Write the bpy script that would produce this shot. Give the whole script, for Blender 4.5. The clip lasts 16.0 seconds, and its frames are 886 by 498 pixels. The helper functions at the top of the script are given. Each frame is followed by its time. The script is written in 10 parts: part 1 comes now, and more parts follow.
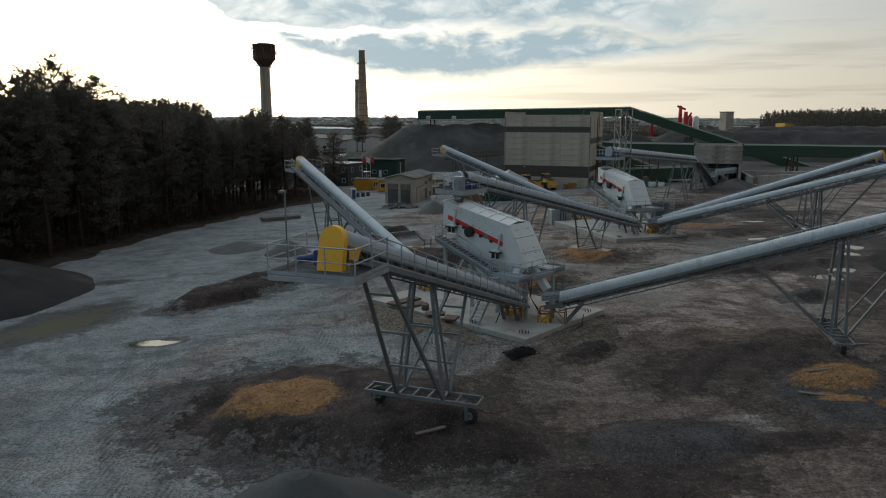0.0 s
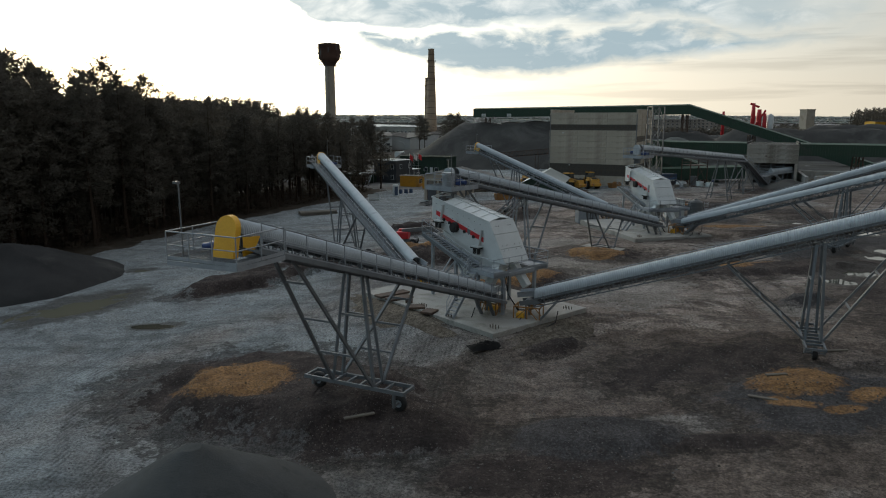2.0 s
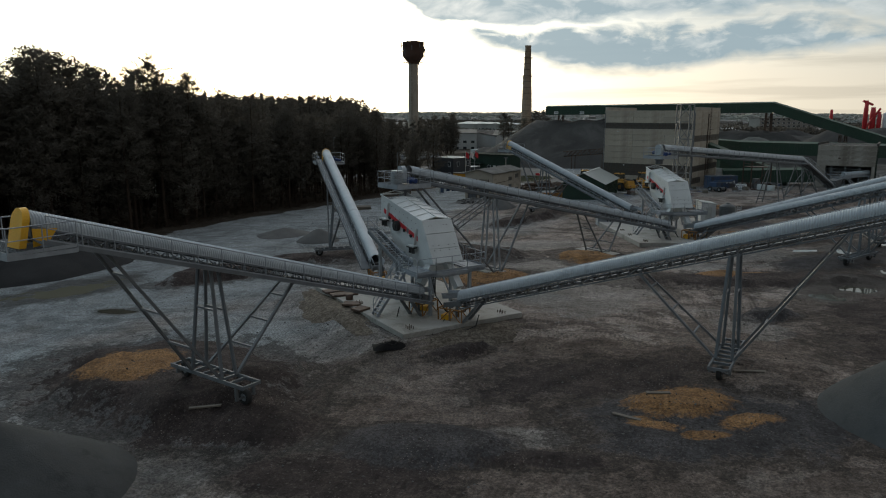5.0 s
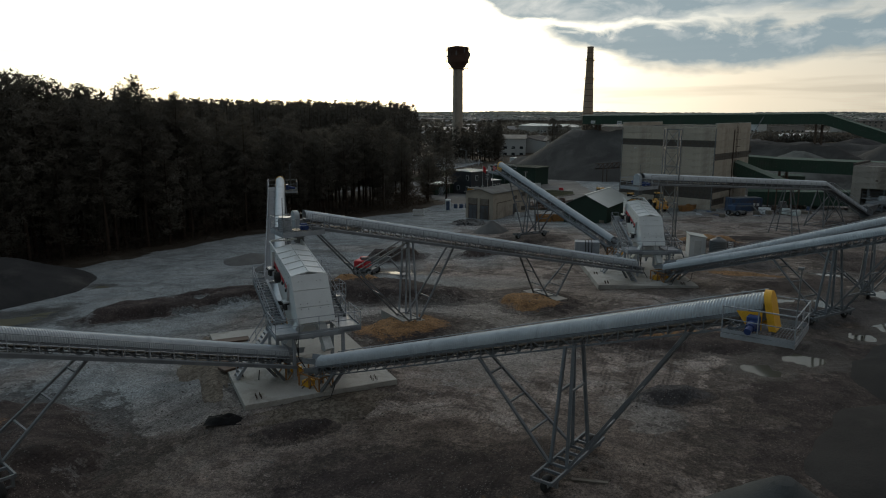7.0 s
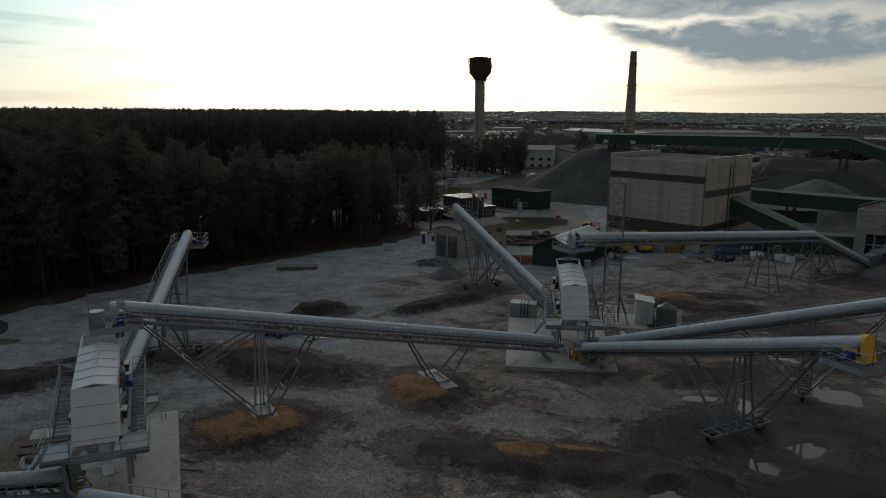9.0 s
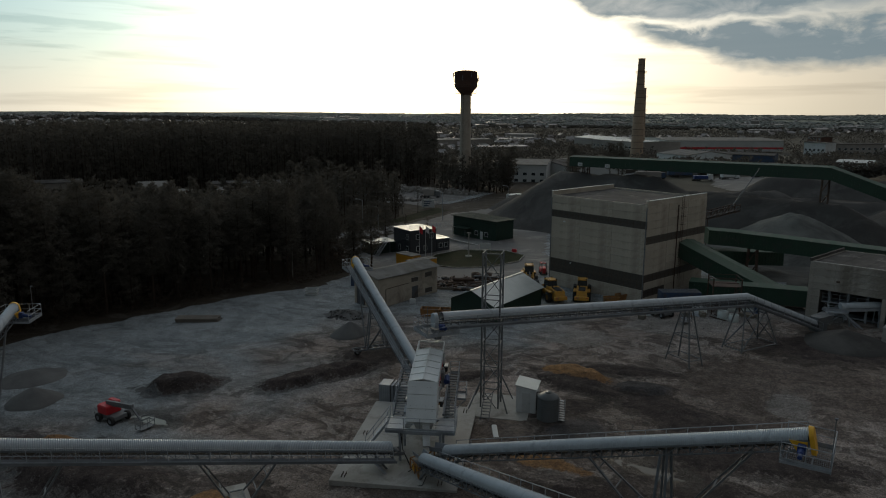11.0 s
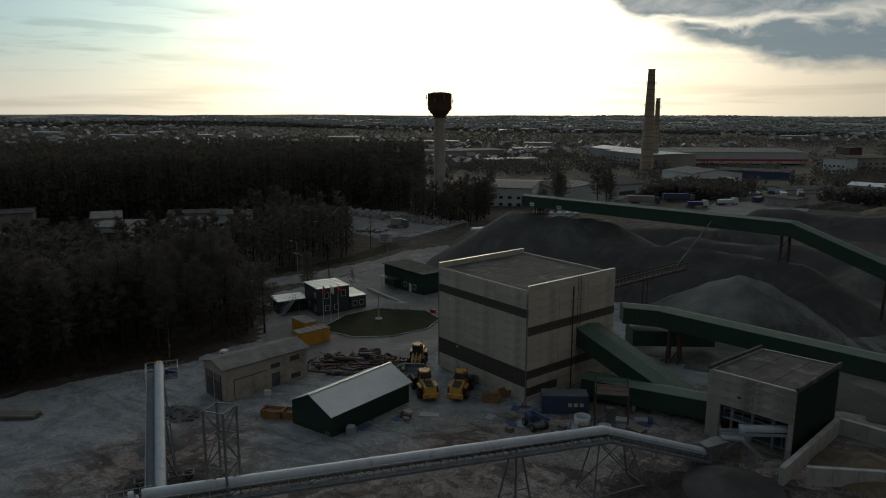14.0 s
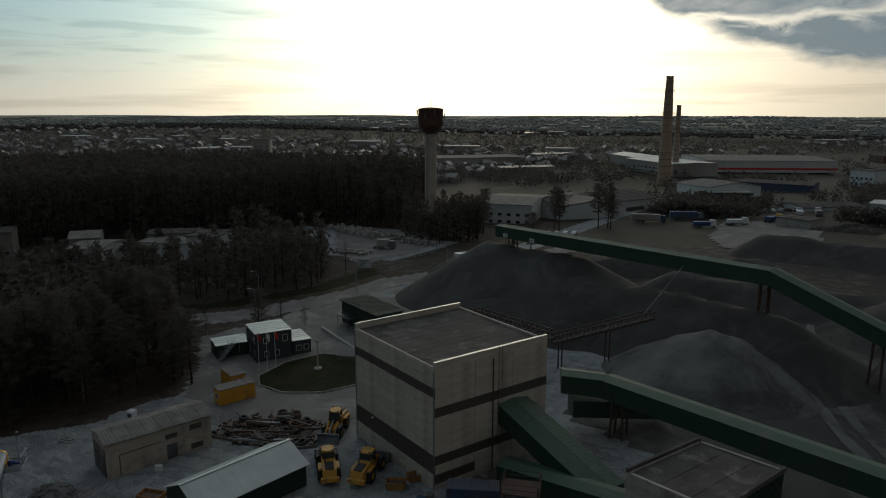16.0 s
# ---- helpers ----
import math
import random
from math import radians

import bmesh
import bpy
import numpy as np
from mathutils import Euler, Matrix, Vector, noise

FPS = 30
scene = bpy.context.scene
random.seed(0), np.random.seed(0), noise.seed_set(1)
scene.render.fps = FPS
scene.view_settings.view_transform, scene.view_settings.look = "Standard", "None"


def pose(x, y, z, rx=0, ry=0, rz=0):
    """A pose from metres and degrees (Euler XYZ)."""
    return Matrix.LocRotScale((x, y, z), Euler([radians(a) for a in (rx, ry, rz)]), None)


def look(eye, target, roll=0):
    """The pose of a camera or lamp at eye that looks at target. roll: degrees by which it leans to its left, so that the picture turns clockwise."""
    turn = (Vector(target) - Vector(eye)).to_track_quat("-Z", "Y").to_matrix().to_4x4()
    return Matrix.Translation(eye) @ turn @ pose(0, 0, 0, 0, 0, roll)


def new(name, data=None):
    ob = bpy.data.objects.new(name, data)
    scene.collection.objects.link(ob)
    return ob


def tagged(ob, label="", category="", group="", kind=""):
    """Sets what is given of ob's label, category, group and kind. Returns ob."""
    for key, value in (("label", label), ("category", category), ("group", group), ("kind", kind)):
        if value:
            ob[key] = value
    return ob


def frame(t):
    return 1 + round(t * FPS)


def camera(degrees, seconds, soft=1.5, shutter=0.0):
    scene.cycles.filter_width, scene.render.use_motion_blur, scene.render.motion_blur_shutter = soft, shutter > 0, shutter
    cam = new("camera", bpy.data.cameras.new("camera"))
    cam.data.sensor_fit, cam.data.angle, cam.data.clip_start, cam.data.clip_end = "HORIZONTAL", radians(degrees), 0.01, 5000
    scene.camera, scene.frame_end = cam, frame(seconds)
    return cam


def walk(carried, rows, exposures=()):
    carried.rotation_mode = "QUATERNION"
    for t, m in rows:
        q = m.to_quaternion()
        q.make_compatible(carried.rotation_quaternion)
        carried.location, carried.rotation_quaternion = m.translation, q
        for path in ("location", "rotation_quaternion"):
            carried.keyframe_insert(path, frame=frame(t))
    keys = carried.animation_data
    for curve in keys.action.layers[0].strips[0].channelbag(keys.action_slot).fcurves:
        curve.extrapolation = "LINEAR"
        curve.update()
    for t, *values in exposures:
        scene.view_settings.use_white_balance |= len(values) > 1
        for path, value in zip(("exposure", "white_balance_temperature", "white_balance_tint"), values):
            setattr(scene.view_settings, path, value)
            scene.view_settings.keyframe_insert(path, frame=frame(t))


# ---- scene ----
cam = camera(64.9, 16.0, 1.1)
METRES, EYE, TILT, LEAN, TURN = 130.0, 15.0, -10.6, 0.0, 0.0
ROWS = [
    (0.0, 0.0, 0.0, 0.0, 0.0, 0.0, -0.0),
    (0.5, 0.0136, -0.0022, -0.0006, 1.61, -0.02, -0.28),
    (1.0, 0.0277, -0.0037, -0.0012, 3.21, -0.08, -0.6),
    (1.5, 0.0416, -0.0045, -0.0011, 4.65, -0.14, -0.87),
    (2.0, 0.0554, -0.0048, -0.0015, 6.08, -0.21, -1.14),
    (2.5, 0.0688, -0.0046, -0.0015, 7.47, -0.29, -1.4),
    (3.0, 0.0833, -0.004, -0.0013, 8.92, -0.38, -1.66),
    (5.5, 0.1778, 0.0305, 0.0062, 16.38, -0.85, -3.2),
    (6.0, 0.2019, 0.0473, 0.0147, 17.87, -0.96, -3.41),
    (6.5, 0.2255, 0.0657, 0.0277, 19.22, -1.04, -3.62),
    (7.0, 0.2477, 0.0844, 0.0421, 20.89, -1.21, -4.01),
    (7.5, 0.27, 0.1058, 0.0583, 22.09, -1.33, -4.22),
    (8.0, 0.2937, 0.1299, 0.0748, 23.37, -1.44, -4.52),
    (8.5, 0.3143, 0.1546, 0.0907, 24.45, -1.57, -4.68),
    (9.0, 0.3354, 0.1806, 0.1063, 25.42, -1.69, -4.96),
    (11.5, 0.4374, 0.3379, 0.1926, 27.83, -1.74, -5.17),
    (12.0, 0.4567, 0.3702, 0.2107, 28.19, -1.75, -5.18),
    (12.5, 0.4752, 0.4028, 0.2293, 28.54, -1.79, -5.19),
    (13.0, 0.4925, 0.4349, 0.2462, 28.91, -1.82, -5.25),
    (13.5, 0.5091, 0.468, 0.2644, 29.41, -1.88, -5.32),
    (14.0, 0.525, 0.4995, 0.2826, 30.4, -1.98, -5.5),
    (14.5, 0.5398, 0.5339, 0.3016, 31.34, -2.08, -5.65),
    (15.0, 0.5543, 0.5677, 0.3194, 32.09, -2.16, -5.78),
    (15.5, 0.5693, 0.5999, 0.3377, 32.68, -2.22, -5.84),
    (16.0, 0.5818, 0.633, 0.356, 33.07, -2.28, -5.9),
]
EXPOSURE = [(0.0, 0.0), (3.0, -0.05), (6.0, -0.34), (9.0, -0.85), (11.5, -1.0), (16.0, -1.15)]
walk(cam, [(t, pose(0, 0, EYE, TILT, LEAN, TURN) @ pose(METRES * x, METRES * y, METRES * z, 90 + pitch, roll, yaw)) for t, x, y, z, yaw, pitch, roll in ROWS], EXPOSURE)

# ---- world and light ----
SUN_AZ, SUN_EL = 30.5, 6.0          # degrees left of +y, degrees above the horizon
world = bpy.data.worlds.new("world")
scene.world = world
world.use_nodes = True
wn, wl = world.node_tree.nodes, world.node_tree.links
wn.clear()


sky = wn.new("ShaderNodeTexSky")
sky.sky_type, sky.sun_disc = "NISHITA", False
sky.sun_elevation, sky.sun_rotation = radians(SUN_EL), radians(-SUN_AZ)
sky.air_density, sky.dust_density, sky.ozone_density = 1.0, 3.5, 1.0
coord = wn.new("ShaderNodeTexCoord")
sep = wn.new("ShaderNodeSeparateXYZ")
wl.new(coord.outputs["Generated"], sep.inputs[0])


def wmath(op, a, b=None, c=None, clamp=False):
    n = wn.new("ShaderNodeMath")
    n.operation, n.use_clamp = op, clamp
    for i, v in enumerate((a, b, c)):
        if v is None:
            continue
        if isinstance(v, (int, float)):
            n.inputs[i].default_value = v
        else:
            wl.new(v, n.inputs[i])
    return n.outputs[0]


def wmix(fac, a, b):
    n = wn.new("ShaderNodeMix")
    n.data_type = "RGBA"
    for i, v in ((0, fac), (6, a), (7, b)):
        if isinstance(v, (int, float)):
            n.inputs[i].default_value = v
        elif isinstance(v, tuple):
            n.inputs[i].default_value = (*v, 1)
        else:
            wl.new(v, n.inputs[i])
    return n.outputs[2]


def wscale(col, k):
    n = wn.new("ShaderNodeVectorMath")
    n.operation = "SCALE"
    wl.new(col, n.inputs[0])
    if isinstance(k, (int, float)):
        n.inputs["Scale"].default_value = k
    else:
        wl.new(k, n.inputs["Scale"])
    return n.outputs[0]


up = wmath("MAXIMUM", sep.outputs[2], 0.0)


def lobe(az, el, k):
    """1 in the direction given, falling off round it."""
    d = wn.new("ShaderNodeVectorMath")
    d.operation = "DOT_PRODUCT"
    wl.new(coord.outputs["Generated"], d.inputs[0])
    a, e = radians(az), radians(el)
    d.inputs[1].default_value = (-math.sin(a) * math.cos(e), math.cos(a) * math.cos(e), math.sin(e))
    return wmath("EXPONENT", wmath("MULTIPLY", wmath("SUBTRACT", d.outputs["Value"], 1.0), k))


# clouds: a grey bank over the far plant, thin streaks elsewhere (bearing left of +y and height, in degrees)
az = wmath("MULTIPLY", wmath("ARCTAN2", wmath("MULTIPLY", sep.outputs[0], -1.0), sep.outputs[1]), 180 / math.pi)
el = wmath("MULTIPLY", wmath("ARCSINE", sep.outputs[2]), 180 / math.pi)


def cloud_noise(wide, tall, detail, rough, dist=0.0, seed=0.0):
    cv = wn.new("ShaderNodeCombineXYZ")
    wl.new(wmath("DIVIDE", az, wide), cv.inputs[0])
    wl.new(wmath("DIVIDE", el, tall), cv.inputs[1])
    cv.inputs[2].default_value = seed
    n = wn.new("ShaderNodeTexNoise")
    n.inputs["Scale"].default_value, n.inputs["Detail"].default_value = 1.0, detail
    n.inputs["Roughness"].default_value, n.inputs["Distortion"].default_value = rough, dist
    wl.new(cv.outputs[0], n.inputs["Vector"])
    return wmath("SUBTRACT", n.outputs["Fac"], 0.5)


def wclamp(v, lo, hi):
    return wmath("MULTIPLY", wmath("SUBTRACT", v, lo), 1.0 / (hi - lo), clamp=True)


swell = cloud_noise(7.0, 3.4, 3.0, 0.5, 0.3, 3.3)
puff = cloud_noise(3.2, 1.5, 8.0, 0.58, 0.4, 8.0)
wide = wmath("MAXIMUM", wmath("SUBTRACT", az, 1.0), 0.0)
low_edge = wmath("ADD", wmath("ADD", 3.0, wmath("MULTIPLY", wmath("MULTIPLY", wide, wide), 0.017)), wmath("MULTIPLY", wmath("MAXIMUM", wmath("MULTIPLY", az, -1.0), 0.0), 0.11))
over = wmath("ADD", wmath("SUBTRACT", el, low_edge), wmath("ADD", wmath("MULTIPLY", swell, 2.0), wmath("MULTIPLY", puff, 1.8)))
inside = wmath("MULTIPLY", wclamp(over, -0.15, 0.85), wclamp(wmath("ADD", az, wmath("MULTIPLY", swell, 18.0)), -25.0, -13.0))
inside = wmath("MULTIPLY", inside, wclamp(wmath("ADD", el, wmath("MULTIPLY", swell, 14.0)), 24.0, 14.0))
rift = wclamp(wmath("ABSOLUTE", wmath("SUBTRACT", wmath("ADD", el, wmath("ADD", wmath("MULTIPLY", swell, 3.5), wmath("MULTIPLY", puff, 2.6))), 6.6)), 0.10, 0.75)
bank = wmath("MULTIPLY", inside, wmath("ADD", wmath("MULTIPLY", rift, 0.75), 0.25))
streak = wclamp(wmath("ADD", cloud_noise(16.0, 1.1, 6.0, 0.55, 0.3, 5.0), wmath("MULTIPLY", wclamp(el, 9.0, 2.5), 0.04)), 0.03, 0.16)
front = lobe(SUN_AZ, 12.0, 1.9)
air = wscale(sky.outputs[0], 0.034)
veil_low = wmix(wmath("MULTIPLY", up, 8.0, clamp=True), wmix(lobe(SUN_AZ, 3.0, 7.0), (0.95, 0.91, 0.79), (1.0, 0.89, 0.61)), wmix(lobe(70.0, 10.0, 3.0), (0.68, 0.74, 0.77), (0.50, 0.69, 0.75)))
veil = wscale(wmix(wmath("MULTIPLY", wmath("SUBTRACT", up, 0.20), 5.0, clamp=True), veil_low, (0.72, 0.775, 0.86)), wmath("ADD", wmath("MULTIPLY", front, 1.15), 0.31))
glow = wscale(wmix(0.0, (1.0, 0.88, 0.58), (1, 1, 1)), wmath("MULTIPLY", lobe(SUN_AZ, SUN_EL + 4, 24.0), 2.8))
halo = wscale(wmix(0.0, (0.94, 0.94, 0.90), (1, 1, 1)), wmath("MULTIPLY", lobe(SUN_AZ, SUN_EL + 3, 6.0), 0.7))
vsum = wn.new("ShaderNodeVectorMath")
vsum.operation = "ADD"
wl.new(air, vsum.inputs[0])
wl.new(veil, vsum.inputs[1])
vsum2 = wn.new("ShaderNodeVectorMath")
vsum2.operation = "ADD"
wl.new(vsum.outputs[0], vsum2.inputs[0])
wl.new(glow, vsum2.inputs[1])
vsum3 = wn.new("ShaderNodeVectorMath")
vsum3.operation = "ADD"
wl.new(vsum2.outputs[0], vsum3.inputs[0])
wl.new(halo, vsum3.inputs[1])
col = wmix(wmath("MULTIPLY", streak, 0.8), vsum3.outputs[0], wscale(vsum3.outputs[0], 0.80))
# away from the sun the sky turns pale cyan, with a few long grey-blue clouds
def wtint(c, t):
    n = wn.new("ShaderNodeVectorMath")
    n.operation = "MULTIPLY"
    wl.new(c, n.inputs[0])
    n.inputs[1].default_value = t
    return n.outputs[0]


aside = wmath("MULTIPLY", wclamp(az, 36.0, 52.0), wclamp(el, 0.5, 5.0))
col = wmix(aside, col, wtint(col, (0.80, 0.945, 0.98)))
right = wclamp(az, 15.0, -2.0)
col = wmix(right, col, wtint(col, (0.92, 0.88, 0.82)))
long_cloud = wmath("MULTIPLY", wclamp(cloud_noise(9.0, 0.9, 8.0, 0.55, 0.2, 11.0), 0.02, 0.12), wmath("MULTIPLY", wclamp(az, 42.0, 50.0), wclamp(wmath("ABSOLUTE", wmath("SUBTRACT", el, 5.5)), 3.5, 1.5)))
col = wmix(wmath("MULTIPLY", long_cloud, 0.8), col, wtint(col, (0.77, 0.81, 0.82)))
edge_light = wclamp(wmath("ADD", wmath("MULTIPLY", puff, 1.3), wmath("MULTIPLY", wclamp(wmath("ADD", el, wmath("MULTIPLY", az, 0.05)), 5.2, 8.5), 0.16)), 0.04, 0.55)
shade = wmix(edge_light, (0.38, 0.50, 0.56), (1.10, 1.10, 1.04))
col = wmix(wmath("MULTIPLY", bank, 0.95), col, shade)
back = wn.new("ShaderNodeBackground")
wl.new(col, back.inputs[0])
back.inputs[1].default_value = 1.0
wout = wn.new("ShaderNodeOutputWorld")
wl.new(back.outputs[0], wout.inputs[0])

sun = new("sun", bpy.data.lights.new("sun", "SUN"))
sun.data.energy, sun.data.angle, sun.data.color = 0.5, radians(10), (1.0, 0.86, 0.64)
sa, se = radians(SUN_AZ), radians(SUN_EL + 2)
sun.matrix_world = look((-math.sin(sa) * math.cos(se) * 100, math.cos(sa) * math.cos(se) * 100, math.sin(se) * 100), (0, 0, 0))


# ---- geometry helpers ----
class Geo:
    """Gathers vertices and faces of one mesh."""

    def __init__(self):
        self.v, self.f, self.s, self.m = [], [], [], []

    def add(self, verts, faces, smooth=False, mi=0):
        n = len(self.v)
        self.v.extend([tuple(p) for p in verts])
        for fc in faces:
            self.f.append(tuple(i + n for i in fc))
            self.s.append(smooth)
            self.m.append(mi)
        return self

    def hexa(self, p, mi=0):
        return self.add(p, [(0, 3, 2, 1), (4, 5, 6, 7), (0, 1, 5, 4), (1, 2, 6, 5), (2, 3, 7, 6), (3, 0, 4, 7)], False, mi)

    def box(self, x0, x1, y0, y1, z0, z1, mi=0):
        return self.hexa([(x0, y0, z0), (x1, y0, z0), (x1, y1, z0), (x0, y1, z0), (x0, y0, z1), (x1, y0, z1), (x1, y1, z1), (x0, y1, z1)], mi)

    def block(self, x0, x1, y0, y1, z0, z1, b=0.03):
        """A box with chamfered upright and top edges."""
        o = [(x0 + b, y0), (x1 - b, y0), (x1, y0 + b), (x1, y1 - b), (x1 - b, y1), (x0 + b, y1), (x0, y1 - b), (x0, y0 + b)]
        cx, cy = (x0 + x1) / 2, (y0 + y1) / 2
        t = [(x + (b if x < cx else -b) * 0.7, y + (b if y < cy else -b) * 0.7) for x, y in o]
        vs = [(x, y, z0) for x, y in o] + [(x, y, z1 - b) for x, y in o] + [(x, y, z1) for x, y in t]
        fs = [tuple(range(7, -1, -1)), tuple(range(16, 24))]
        for k in (0, 8):
            fs += [(k + i, k + (i + 1) % 8, k + 8 + (i + 1) % 8, k + 8 + i) for i in range(8)]
        return self.add(vs, fs)

    def beam(self, p, q, w=0.1, h=None, mi=0):
        """A square bar from p to q."""
        h = w if h is None else h
        p, q = Vector(p), Vector(q)
        a = (q - p)
        if a.length < 1e-5:
            return self
        a.normalize()
        side = a.cross(Vector((0, 0, 1)))
        if side.length < 1e-3:
            side = Vector((1, 0, 0))
        side.normalize()
        top = side.cross(a).normalized()
        s, u = side * w / 2, top * h / 2
        return self.hexa([p - s - u, p + s - u, q + s - u, q - s - u, p - s + u, p + s + u, q + s + u, q - s + u], mi)

    def cyl(self, p, q, r, n=10, r2=None, caps=True, smooth=True, mi=0):
        r2 = r if r2 is None else r2
        p, q = Vector(p), Vector(q)
        a = (q - p).normalized()
        e = a.cross(Vector((0, 0, 1)))
        if e.length < 1e-3:
            e = Vector((1, 0, 0))
        e.normalize()
        g = e.cross(a)
        ring = [(math.cos(2 * math.pi * i / n), math.sin(2 * math.pi * i / n)) for i in range(n)]
        vs = [p + (e * c + g * s) * r for c, s in ring] + [q + (e * c + g * s) * r2 for c, s in ring]
        self.add(vs, [(i, i + n, (i + 1) % n + n, (i + 1) % n) for i in range(n)], smooth, mi)
        if caps:
            self.add(vs, [tuple(range(n)), tuple(range(2 * n - 1, n - 1, -1))], False, mi)
        return self

    def rail(self, pts, r=0.025, n=6):
        for a, b in zip(pts, pts[1:]):
            self.cyl(a, b, r, n)
        return self

    def prism(self, pts, y0, y1, mi=0):
        """An outline in the xz plane, drawn out from y0 to y1."""
        n = len(pts)
        vs = [(x, y0, z) for x, z in pts] + [(x, y1, z) for x, z in pts]
        return self.add(vs, [tuple(range(n)), tuple(range(2 * n - 1, n - 1, -1))] + [((i + 1) % n, i, i + n, (i + 1) % n + n) for i in range(n)], False, mi)

    def slab(self, pts, z0, z1, mi=0):
        """An outline in the xy plane (counter-clockwise), drawn up from z0 to z1."""
        n = len(pts)
        vs = [(x, y, z0) for x, y in pts] + [(x, y, z1) for x, y in pts]
        return self.add(vs, [tuple(range(n - 1, -1, -1)), tuple(range(n, 2 * n))] + [(i, (i + 1) % n, (i + 1) % n + n, i + n) for i in range(n)], False, mi)

    def turned(self, prof, n=20, smooth=True, mi=0, at=(0, 0, 0)):
        """A profile of (radius, z) turned round the z axis."""
        vs = [(at[0] + r * math.cos(2 * math.pi * i / n), at[1] + r * math.sin(2 * math.pi * i / n), at[2] + z) for r, z in prof for i in range(n)]
        fs = [(k * n + i, k * n + (i + 1) % n, (k + 1) * n + (i + 1) % n, (k + 1) * n + i) for k in range(len(prof) - 1) for i in range(n)]
        return self.add(vs, fs, smooth, mi)

    def sheet(self, rows, smooth=True, mi=0):
        """Rows of points joined into a surface."""
        n = len(rows[0])
        return self.add([p for r in rows for p in r], [(k * n + i, k * n + i + 1, (k + 1) * n + i + 1, (k + 1) * n + i) for k in range(len(rows) - 1) for i in range(n - 1)], smooth, mi)

    def moved(self, m):
        self.v = [tuple(m @ Vector(p)) for p in self.v]
        return self

    def mesh(self, name, *mats):
        me = bpy.data.meshes.new(name)
        me.from_pydata(self.v, [], self.f)
        me.polygons.foreach_set("use_smooth", self.s)
        for m in mats:
            me.materials.append(m)
        if len(mats) > 1:
            me.polygons.foreach_set("material_index", self.m)
        me.update()
        return me


def thing(name, m, label, category, group="", kind=""):
    ob = new(name)
    ob.matrix_world = m
    ob.empty_display_size = 0.3
    return tagged(ob, label, category, group, kind)


def part(name, geo, material, parent, label=""):
    ob = new(name, geo.mesh(name, *(material if isinstance(material, (list, tuple)) else [material])))
    ob.parent = parent
    return tagged(ob, label)


def piece(name, mesh, parent, m):
    """One more object on a shared mesh."""
    ob = new(name, mesh)
    ob.parent = parent
    ob.matrix_local = m
    return ob


def solo(name, geo, material, m, label, category, group="", kind=""):
    ob = new(name, geo.mesh(name, *(material if isinstance(material, (list, tuple)) else [material])))
    ob.matrix_world = m
    return tagged(ob, label, category, group, kind)


def at(x, y, z=None, yaw=0.0):
    return pose(x, y, gz(x, y) if z is None else z, 0, 0, yaw)


# ---- materials ----
def rgb(c):
    return (*c, 1.0) if isinstance(c, tuple) else (c, c, c, 1.0)


